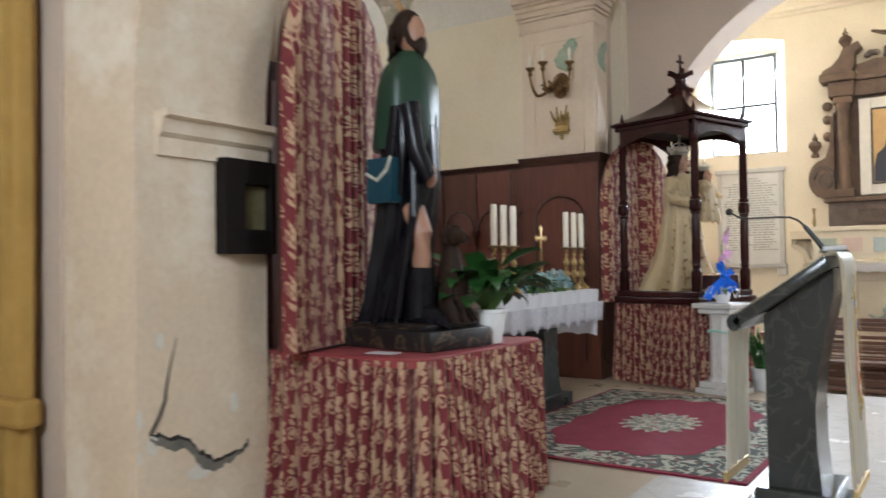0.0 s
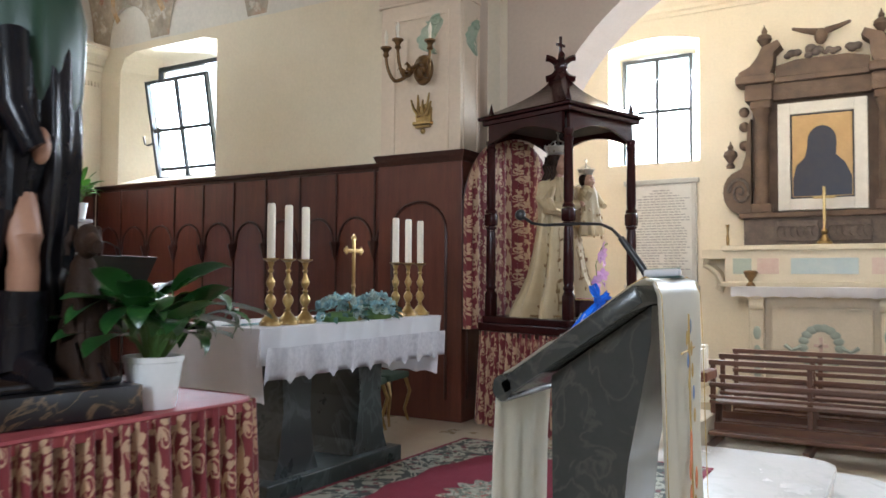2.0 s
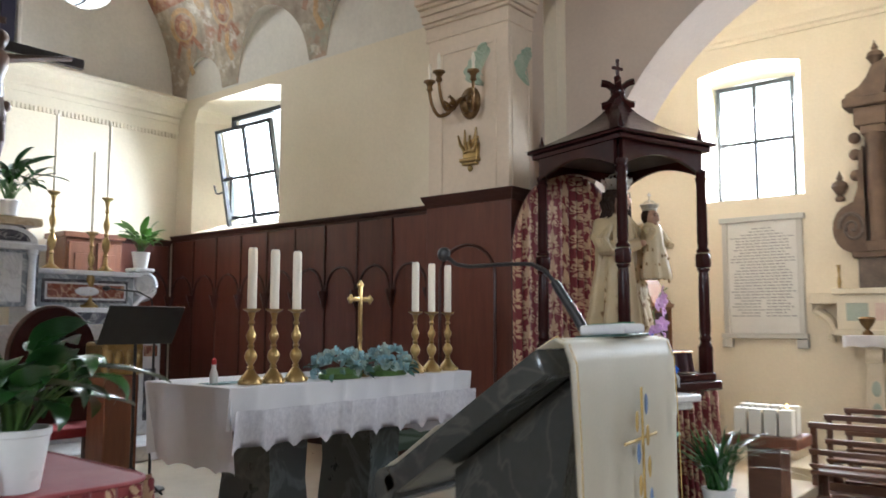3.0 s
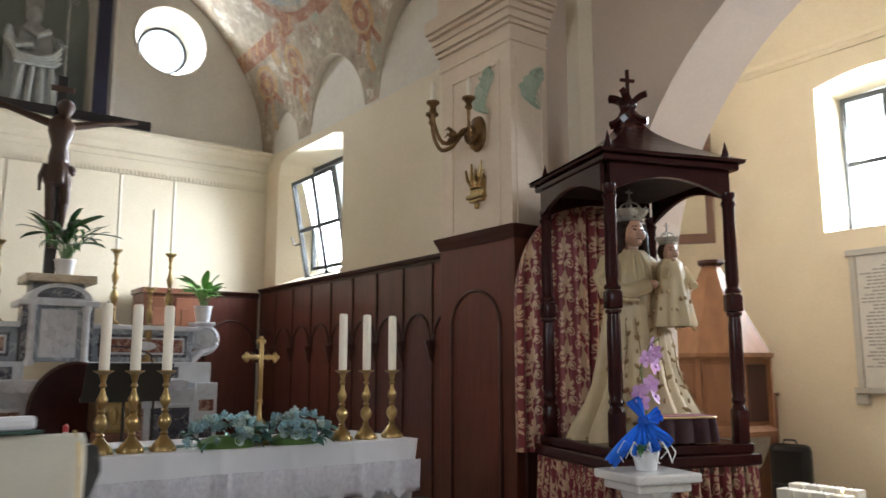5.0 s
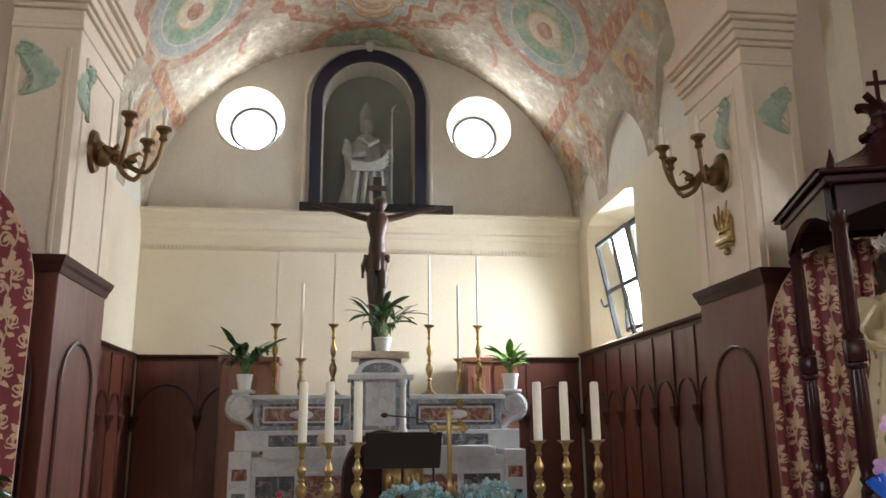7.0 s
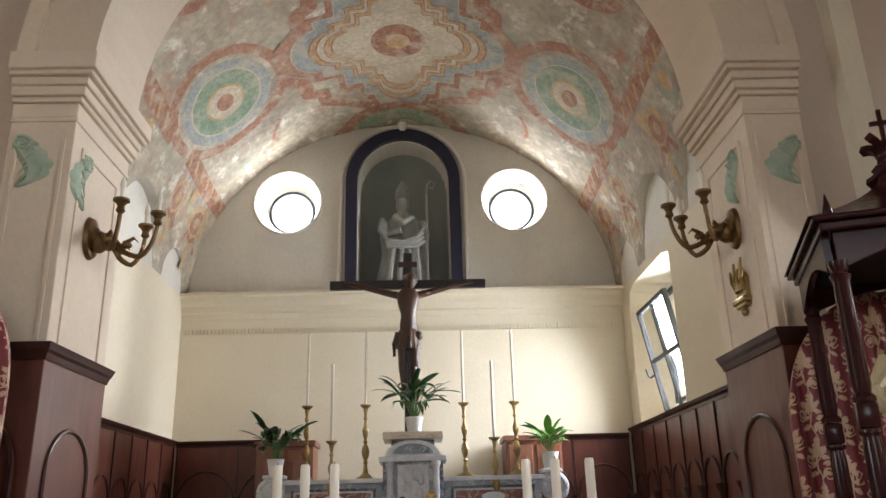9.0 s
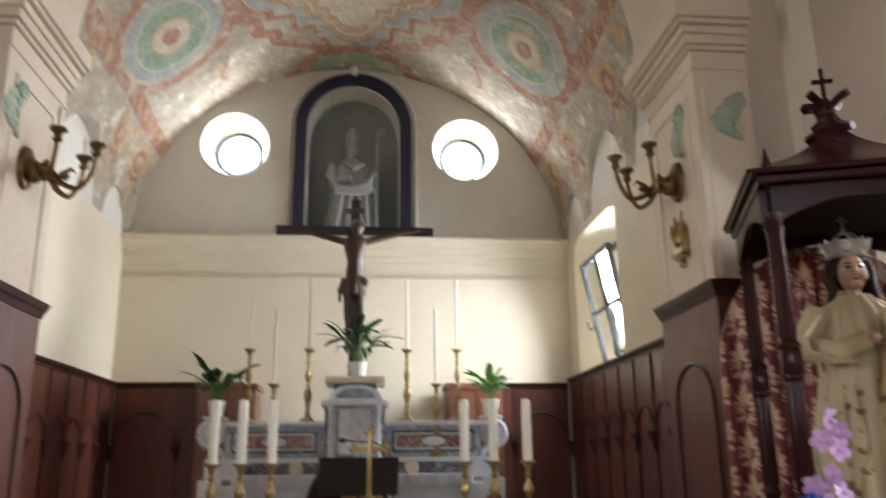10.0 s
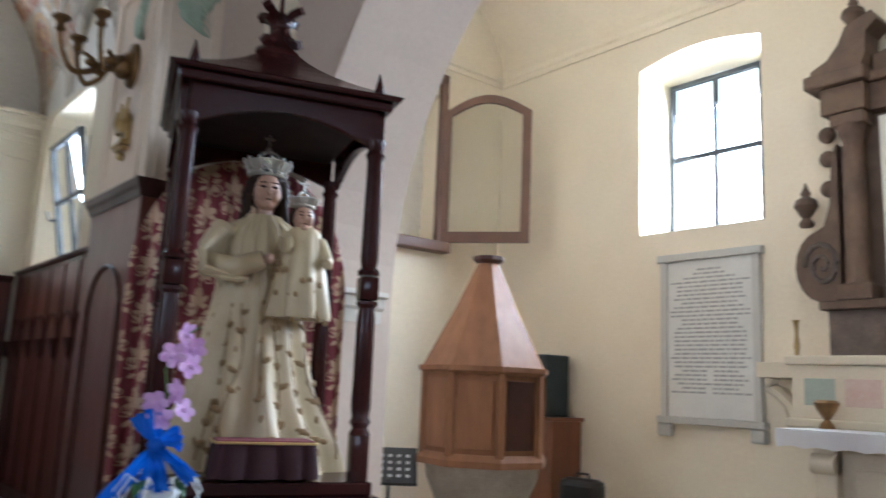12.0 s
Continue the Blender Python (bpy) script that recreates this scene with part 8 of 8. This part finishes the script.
slab(sa, "gradine", CREAM, -1.18, 1.18, -0.42, 0, 1.53, 2.0)
slab(sa, "gradine_top", CREAM, -1.22, 1.22, -0.46, 0, 2.0, 2.07, bev=0.015)
slab(sa, "gradine_foot", CREAM, -1.22, 1.22, -0.46, 0, 1.53, 1.6, bev=0.015)
for x0, x1, m in ((-1.08, -0.85, SAGE), (-0.78, -0.52, ROSEINLAY), (-0.38, 0.38, BLUEINLAY), (0.52, 0.78, ROSEINLAY), (0.85, 1.08, SAGE)):
    slab(sa, "inlay", m, x0, x1, -0.426, -0.42, 1.7, 1.9, bev=0.002)
bm = bmesh.new()
for a in range(0, 360, 20):
    bm_ball(bm, 0.2 * math.cos(math.radians(a)), -0.89, 0.82 + 0.24 * math.sin(math.radians(a)), 0.06, 1, 0.2, 0.8, 8, 6)
for s in (-1, 1):
    bm_tube(bm, [(s * 0.22, -0.89, 0.82), (s * 0.32, -0.89, 0.78), (s * 0.4, -0.89, 0.84)], 0.025, 6)
part("wreath", bm, SAGE, sa, "grey-green carved wreath", smooth=True)
bm = bmesh.new()
bm_box(bm, -0.02, 0.02, -0.9, -0.885, 0.7, 0.95)
bm_box(bm, -0.08, 0.08, -0.9, -0.885, 0.83, 0.87)
part("relief_cross", bm, ROSEINLAY, sa)
sc_ = thing("altar_cloth", pose(-0.47, 12.9, 1.211), "pale altar cloth with a soft lace edge", "cloth")
slab(sc_, "top", LINEN, -0.99, 0.99, -0.31, 0.25, 0.0, 0.008, bev=0.002)
bm = bmesh.new()
pleated(bm, [(-0.99, -0.312), (0.99, -0.312)], 0.008, -0.12, 20, 0.006, 0.01, 4, closed=False, scallop=0.015)
part("lace_border", bm, LINEN, sc_)

# retable
RET = mat("weathered_brown_stone", (0.17, 0.105, 0.062), (0.07, 0.046, 0.034), 0.7, 0, 5, 40, 0.45, 1.2)
RET2 = mat("grey_stone_relief", (0.16, 0.115, 0.085), (0.07, 0.056, 0.05), 0.7, 0, 9, 40, 0.6, 1.2)
rt = thing("retable", pose(-0.5, 13.632, 1.75), "weathered dark stone retable with columns and broken pediment", "retable")
slab(rt, "predella", RET2, -0.95, 0.95, -0.2, 0, 0.0, 0.36)
for x0, x1 in ((-0.55, -0.05), (0.05, 0.55)):
    b = slab(rt, "relief_panel", RET2, x0, x1, -0.225, -0.2, 0.05, 0.31, bev=0.01)
    for k in range(6):
        bm = bmesh.new()
        xx = x0 + 0.06 + k * (x1 - x0 - 0.1) / 5
        bm_tube(bm, [(xx + 0.05 * math.cos(t), -0.228, 0.18 + 0.07 * math.sin(t)) for t in [0.5 * q for q in range(10)]], 0.012, 6)
        part("scroll_relief", bm, RET2, b)
slab(rt, "ledge", RET, -1.0, 1.0, -0.26, 0, 0.36, 0.43, bev=0.015)
slab(rt, "back", RET, -0.85, 0.85, -0.08, 0, 0.43, 2.0)
for s in (-1, 1):
    slab(rt, "column_base", RET, s * 0.72 - 0.13, s * 0.72 + 0.13, -0.27, -0.08, 0.43, 0.55, bev=0.012)
    bm = bmesh.new()
    bm_lathe(bm, [(0.105, 0.55), (0.09, 0.58), (0.088, 1.2), (0.078, 1.68), (0.1, 1.72), (0.12, 1.82)], s * 0.72, -0.17, 0, 18)
    part("column", bm, RET, rt, smooth=True)
    slab(rt, "capital", RET, s * 0.72 - 0.13, s * 0.72 + 0.13, -0.28, -0.08, 1.8, 1.9, bev=0.012)
    slab(rt, "entablature_block", RET, s * 0.74 - 0.17, s * 0.74 + 0.17, -0.3, 0, 1.9, 2.12, bev=0.012)
    slab(rt, "cornice_block", RET, s * 0.78 - 0.24, s * 0.78 + 0.24, -0.36, 0, 2.12, 2.24, bev=0.025)
    bm = bmesh.new()
    pts = [(s * 1.0, 2.24), (s * 0.98, 2.3), (s * 0.85, 2.36), (s * 0.76, 2.47), (s * 0.7, 2.6), (s * 0.5, 2.68), (s * 0.46, 2.6), (s * 0.55, 2.52), (s * 0.56, 2.36), (s * 0.6, 2.24)]
    bm_prism(bm, pts, -0.28, -0.02, "y")
    part("pediment_scroll", bm, RET, rt)
    for x, z, h in ((s * 0.68, 2.56, 0.34), (s * 1.12, 1.05, 0.26)):
        u = bmesh.new()
        bm_lathe(u, [(0.05, 0), (0.06, 0.03), (0.03, 0.07), (0.05, 0.1), (0.095, 0.17), (0.08, 0.22), (0.03, 0.25), (0.04, 0.28), (0.015, 0.33), (0.003, 0.37)], x, -0.15, z, 14)
        part("urn", u, RET, rt, smooth=True)
    # side volute
    bm = bmesh.new()
    pts = [(s * 0.86, 0.43)] + [(s * (1.0 + 0.22 * math.sin(math.radians(a))), 0.72 - 0.29 * math.cos(math.radians(a))) for a in range(10, 171, 20)] + [(s * 0.98, 1.04), (s * 0.93, 1.2), (s * 0.9, 1.6), (s * 0.86, 1.7)]
    bm_prism(bm, pts, -0.16, -0.02, "y")
    v = part("side_volute", bm, RET, rt)
    bm = bmesh.new()
    bm_tube(bm, [(s * (1.0 + 0.15 * (1 - q / 26) * math.cos(0.5 * q)), -0.165, 0.72 + 0.2 * (1 - q / 26) * math.sin(0.5 * q)) for q in range(25)], 0.025, 6, 0.012)
    part("volute_scroll", bm, RET2, v, smooth=True)
    for z in (1.35, 1.6, 1.8):
        bm = bmesh.new()
        bm_ball(bm, s * 0.95, -0.1, z, 0.07, 1, 0.8, 1, 10, 8)
        part("boss", bm, RET, rt, smooth=True)
slab(rt, "entablature", RET, -0.57, 0.57, -0.2, 0, 1.9, 2.12)
slab(rt, "frieze_moulding", RET, -0.6, 0.6, -0.25, 0, 2.12, 2.2, bev=0.015)
bm = bmesh.new()
bm_prism(bm, [(-0.55, 2.2), (0.55, 2.2), (0.55, 2.36), (0.3, 2.42), (-0.3, 2.42), (-0.55, 2.36)], -0.15, -0.02, "y")
part("attic", bm, RET, rt)
rnd = random.Random(2)
for k in range(22):
    bm = bmesh.new()
    x = rnd.uniform(-0.42, 0.42)
    bm_ball(bm, x, -0.15, 2.44 + rnd.uniform(0, 0.12) * (1 - abs(x)), rnd.uniform(0.04, 0.07), 1, 0.7, 0.8, 8, 6)
    part("leaf_carving", bm, RET2, rt, smooth=True)
bm = bmesh.new()
bm_ball(bm, 0, -0.15, 2.68, 0.09, 0.9, 0.8, 1.2)
for s in (-1, 1):
    bm_tube(bm, [(s * 0.05, -0.15, 2.74), (s * 0.2, -0.14, 2.78), (s * 0.34, -0.13, 2.83)], 0.05, 8, 0.02)
part("winged_crest", bm, RET, rt, smooth=True)
pc = thing("altar_painting", pose(-0.505, 13.55, 2.2), "dark painting on gold ground in a wide white frame", "painting")
WHITEFRAME = mat("white_mount", (0.70, 0.66, 0.58), None, 0.6)
for x0, x1, z0, z1 in ((-0.52, -0.37, 0, 1.4), (0.37, 0.52, 0, 1.4), (-0.37, 0.37, 0, 0.15), (-0.37, 0.37, 1.25, 1.4)):
    slab(pc, "frame", WHITEFRAME, x0, x1, -0.09, 0, z0, z1)
slab(pc, "inner_frame", BLACK, -0.37, 0.37, -0.07, -0.02, 0.15, 1.25)
slab(pc, "panel", mat("gold_ground_paint", (0.50, 0.32, 0.12), (0.40, 0.24, 0.09), 0.4, 0.1, 6, 40, 0.1), -0.35, 0.35, -0.074, -0.02, 0.17, 1.23)
bm = bmesh.new()
fig = [(-0.34, 0.18), (0.34, 0.18), (0.34, 0.42), (0.26, 0.6), (0.16, 0.7), (0.17, 0.85)] + arc(0, 0.88, 0.17, 0, 180, 10, 0.2)[1:] + [(-0.17, 0.82), (-0.2, 0.68), (-0.3, 0.58), (-0.34, 0.4)]
bm_prism(bm, fig, -0.0765, -0.074, "y")
part("dark_shape", bm, mat("dark_blue_paint", (0.012, 0.014, 0.03), (0.03, 0.025, 0.03), 0.4, 0, 6, 40, 0.05), pc)
ac2 = thing("altar_cross", pose(-0.47, 13.3, 1.755), "gilded standing cross on the side altar", "cross")
bm = bmesh.new()
bm_lathe(bm, [(0.09, 0), (0.09, 0.03), (0.05, 0.07), (0.03, 0.12), (0.045, 0.16), (0.018, 0.2), (0.015, 0.24)], seg=14)
part("foot", bm, BRASS, ac2, smooth=True)
slab(ac2, "upright", BRASS, -0.018, 0.018, -0.012, 0.012, 0.24, 0.72, bev=0.004)
for s in (-1, 1):
    slab(ac2, "arm", BRASS, min(s * 0.018, s * 0.13), max(s * 0.018, s * 0.13), -0.012, 0.012, 0.57, 0.605, bev=0.004)
for x in (-1.62, 0.68):
    cc = thing("candlestick", pose(x, 13.25, 1.705 if x < -1 else 1.755), "small brass candlestick on the side altar", "candlestick", "side altar candlesticks")
    bm = bmesh.new()
    bm_lathe(bm, [(0.06, 0), (0.05, 0.03), (0.015, 0.06), (0.025, 0.12), (0.012, 0.2), (0.02, 0.3), (0.03, 0.32)], seg=12)
    part("stem", bm, BRASS, cc, smooth=True)
for x in (-1.3, 0.36):
    ur = thing("brass_urn", pose(x, 13.02, 1.222), "small dark brass urn on the side altar", "urn", "brass urns")
    bm = bmesh.new()
    bm_lathe(bm, [(0.06, 0), (0.05, 0.03), (0.02, 0.06), (0.07, 0.13), (0.09, 0.18), (0.07, 0.2), (0.05, 0.17)], seg=14)
    part("bowl", bm, BRONZE, ur, smooth=True)

# ---- pews ----
PEW = mat("brown_pew_wood", (0.16, 0.075, 0.042), (0.09, 0.04, 0.025), 0.35, 0, 3, 40, 0.06, 0.8, stretch=(0.8, 5, 5), per_object=0.15)
pew = thing("pew", pose(-1.25, 10.42, -0.316), "brown slatted wooden pew with kneeler", "pew", "pews in the chapel")
L = 3.6
for z, t in ((0.84, 0.05), (0.62, 0.045), (0.5, 0.03)):
    slab(pew, "back_rail", PEW, 0, L, -0.02, 0.025, z - t, z)
slab(pew, "seat", PEW, 0, L, 0.0, 0.4, 0.41, 0.445, bev=0.008)
slab(pew, "kneeler", PEW, 0.05, L - 0.05, -0.3, -0.14, 0.16, 0.19)
slab(pew, "low_rail", PEW, 0, L, -0.02, 0.02, 0.1, 0.24)
for x in (0.03, 0.9, 1.8, 2.7, L - 0.03):
    slab(pew, "post", PEW, x - 0.025, x + 0.025, 0.026, 0.065, 0.0, 0.83)
    slab(pew, "foot", PEW, x - 0.03, x + 0.03, -0.32, 0.42, 0.0, 0.09)
    slab(pew, "seat_support", PEW, x - 0.02, x + 0.02, 0.07, 0.38, 0.1, 0.41)
for y in (11.12, 11.85):
    copy_thing(pew, pose(-1.3, y, -0.316))

# ---- votive stand, plant at its foot ----
vs_ = thing("votive_stand", pose(-1.27, 9.45, -0.316), "dark wooden stand for votive candles", "stand")
slab(vs_, "post", PEW, -0.12, 0.12, -0.12, 0.12, 0.06, 0.76)
slab(vs_, "base", PEW, -0.2, 0.2, -0.2, 0.2, 0.0, 0.06)
slab(vs_, "tray", CHESTNUT, -0.26, 0.26, -0.2, 0.2, 0.76, 0.84)
for i in range(4):
    for j in range(2):
        vc = thing("votive_candle", pose(-1.44 + 0.11 * i, 9.385 + 0.13 * j, 0.525), "square white votive candle", "candle", "votive candles")
        bm = bmesh.new()
        h = 0.19 + 0.02 * ((i * 3 + j) % 3)
        bm_box(bm, -0.045, 0.045, -0.05, 0.05, 0, h, 0.006)
        part("holder", bm, WAX, vc)
        bm = bmesh.new()
        bm_tube(bm, [(0, 0, h), (0.002, 0, h + 0.014)], 0.002, 5)
        part("wick", bm, BLACK, vc)
        if (i, j) == (3, 0):
            bm = bmesh.new()
            bm_lathe(bm, [(0.002, 0), (0.007, 0.01), (0.003, 0.025), (0.0005, 0.035)], 0.002, 0, h + 0.012, 8)
            part("flame", bm, glow("candle_flame", (1.0, 0.62, 0.2), 12), vc)
gp = thing("grass_plant", pose(-1.38, 8.72, 0.004), "dark strappy-leaved plant in a tall white pot", "plant")
bm = bmesh.new()
bm_lathe(bm, [(0.075, 0), (0.08, 0.02), (0.11, 0.2), (0.118, 0.22), (0.1, 0.22), (0.02, 0.2)], seg=20)
part("pot", bm, WHITEPLASTIC, gp, smooth=True)
rnd = random.Random(31)
blades = []
for dr, ln in ((0.3, 0.5), (0.45, 0.52), (0.15, 0.52), (0.55, 0.5)):
    bm = bmesh.new()
    rows = []
    for k in range(9):
        t = k / 8
        rows.append([bm.verts.new((dr * t * t * 1.2, s * 0.013 * (1 - t ** 3), ln * (t - 0.42 * dr * t ** 3 * 2))) for s in (-1, 1)])
    for p, q in zip(rows, rows[1:]):
        bm.faces.new((p[0], p[1], q[1], q[0])).smooth = True
    blades.append(mesh_of("leaf", bm, LEAF))
for k in range(64):
    l = new("leaf", blades[k % 4])
    l.parent = gp
    l.matrix_basis = pose(rnd.uniform(-0.05, 0.05), rnd.uniform(-0.05, 0.05), 0.19, rnd.uniform(-10, 10), rnd.uniform(-12, 14), k * 47 + rnd.uniform(-15, 15))

# ---- baptismal font ----
ft = thing("baptismal_font", pose(-3.64, 11.85, -0.316, 0, 0, 0), "stone baptismal font with an eight-sided wooden cover", "font")
FSTONE = mat("speckled_grey_stone", (0.38, 0.34, 0.28), (0.24, 0.21, 0.18), 0.7, 0, 7, 50, 0.5, 1.2)
bm = bmesh.new()
bm_lathe(bm, [(0.3, 0.0), (0.3, 0.1), (0.18, 0.2), (0.15, 0.55), (0.22, 0.66), (0.38, 0.8), (0.46, 0.98), (0.48, 1.1), (0.3, 1.1)], seg=32)
part("bowl", bm, FSTONE, ft, "carved stone bowl", smooth=True)
FWOOD = mat("brown_veneer", (0.26, 0.125, 0.06), (0.17, 0.078, 0.038), 0.5, 0, 2.5, 40, 0.05, 0.8, stretch=(4, 4, 0.8), spec=0.2)
st8 = radians(22.5 + 40)
for z0, z1, r0, r1 in ((1.1, 1.15, 0.56, 0.56), (1.15, 1.2, 0.56, 0.53), (1.82, 1.85, 0.53, 0.56), (1.85, 1.89, 0.57, 0.57)):
    bm = bmesh.new()
    bm_lathe(bm, [(r0, z0), (r1, z1)], seg=8, start=st8)
    part("moulding", bm, FWOOD, ft)
bm = bmesh.new()
bm_lathe(bm, [(0.515, 1.2), (0.515, 1.82)], seg=8, start=st8)
part("cover_body", bm, FWOOD, ft)
bm = bmesh.new()
bm_lathe(bm, [(0.54, 1.89), (0.28, 2.38), (0.1, 2.77), (0.09, 2.79)], seg=8, start=st8)
part("pyramid_roof", bm, FWOOD, ft)
bm = bmesh.new()
bm_lathe(bm, [(0.1, 2.78), (0.14, 2.81), (0.14, 2.84), (0.08, 2.85)], seg=8, start=st8)
part("cap", bm, WOODEDGE, ft)
for k in range(8):
    a = st8 + 2 * math.pi * k / 8
    bm = bmesh.new()
    bm_box(bm, -0.03, 0.03, -0.03, 0.03, 1.18, 1.83, 0.006)
    bmesh.ops.rotate(bm, cent=(0, 0, 0), matrix=Matrix.Rotation(a, 3, "Z"), verts=bm.verts[:])
    bmesh.ops.translate(bm, vec=(0.51 * math.cos(a), 0.51 * math.sin(a), 0), verts=bm.verts[:])
    part("corner_post", bm, FWOOD, ft)
    am = a + math.pi / 8
    bm = bmesh.new()
    bm_box(bm, -0.008, 0.008, -0.14, 0.14, 1.24, 1.78, 0.004)
    bmesh.ops.rotate(bm, cent=(0, 0, 0), matrix=Matrix.Rotation(am, 3, "Z"), verts=bm.verts[:])
    bmesh.ops.translate(bm, vec=(0.478 * math.cos(am), 0.478 * math.sin(am), 0), verts=bm.verts[:])
    part("panel", bm, WOODEDGE if abs((math.degrees(am) - 5 + 180) % 360 - 180) < 22 else FWOOD, ft)

# ---- niche door leaf, cabinet, loudspeaker, music stand, case ----
FRWOOD = mat("old_brown_frame_wood", (0.14, 0.066, 0.036), (0.09, 0.042, 0.025), 0.5, 0, 4, 40, 0.1, 0.8)
dw = tagged(new("window_niche"), "wooden wall niche frame with its glazed leaf open", "window", kind="structure")
dw.matrix_world = pose(-5.418, 12.72, 2.95)
slab(dw, "jamb", FRWOOD, 0, 0.08, -0.09, 0.0, 0.0, 1.95)
slab(dw, "jamb", FRWOOD, 0, 0.08, -1.07, -0.98, 0.0, 1.95)
slab(dw, "lintel", FRWOOD, 0, 0.08, -1.07, 0.0, 1.86, 1.98)
slab(dw, "sill", FRWOOD, 0, 0.16, -1.1, 0.05, -0.1, 0.02, bev=0.015)
leaf = thing("glazed_leaf", pose(-5.36, 12.68, 2.97, 0, 0, 38), "open arched casement leaf with old glass", "window leaf")
bm = bmesh.new()
W = 1.0
outer = [(0, 0), (W, 0), (W, 1.5)] + [(W - W * k / 10, 1.5 + 0.2 * math.sin(math.pi * k / 10)) for k in range(1, 10)] + [(0, 1.5)]
inner = [(0.09, 0.12), (W - 0.1, 0.12), (W - 0.1, 1.46)] + [(W - 0.1 - (W - 0.19) * k / 10, 1.46 + 0.15 * math.sin(math.pi * k / 10)) for k in range(1, 10)] + [(0.09, 1.46)]
bm_plate(bm, put_y, outer, [inner], [inner], -0.025, 0.025)
part("frame", bm, FRWOOD, leaf)
bm = bmesh.new()
bm_prism(bm, inner, -0.003, 0.003, "y")
part("pane", bm, glass("old_pane_glass", 0.03), leaf)
cb = thing("cabinet", pose(-4.38, 13.4, -0.316), "low reddish wood cabinet in the chapel corner", "cabinet")
slab(cb, "body", CHESTNUT, -0.3, 0.3, -0.22, 0.22, 0.004, 1.42)
slab(cb, "top", CHESTNUT, -0.33, 0.33, -0.25, 0.23, 1.42, 1.46)
ls = thing("loudspeaker", pose(-4.4, 13.36, 1.146), "dark green-black loudspeaker on the cabinet", "loudspeaker")
slab(ls, "case", mat("dark_teal_plastic", (0.012, 0.028, 0.034), None, 0.5), -0.22, 0.22, -0.18, 0.18, 0.0, 0.62, bev=0.02)
slab(ls, "grille", BLACK, -0.19, 0.19, -0.19, -0.18, 0.05, 0.57, bev=0.006)
music_stand(-4.05, 11.2, -0.316, 0.95, -35, "black perforated music stand in the chapel", 0.46, 0.34, True)
kc = thing("instrument_case", pose(-3.7, 13.2, -0.316, 0, 0, 10), "black padded instrument case leaning upright", "case")
slab(kc, "body", BLACK, -0.22, 0.22, -0.1, 0.1, 0.0, 0.92, bev=0.07)
slab(kc, "pocket", BLACK, -0.17, 0.17, -0.13, -0.1, 0.1, 0.5, bev=0.02)
bm = bmesh.new()
bm_tube(bm, [(-0.08, 0, 0.91), (-0.06, 0, 0.96), (0.06, 0, 0.96), (0.08, 0, 0.91)], 0.012, 6)
part("handle", bm, BLACK, kc)
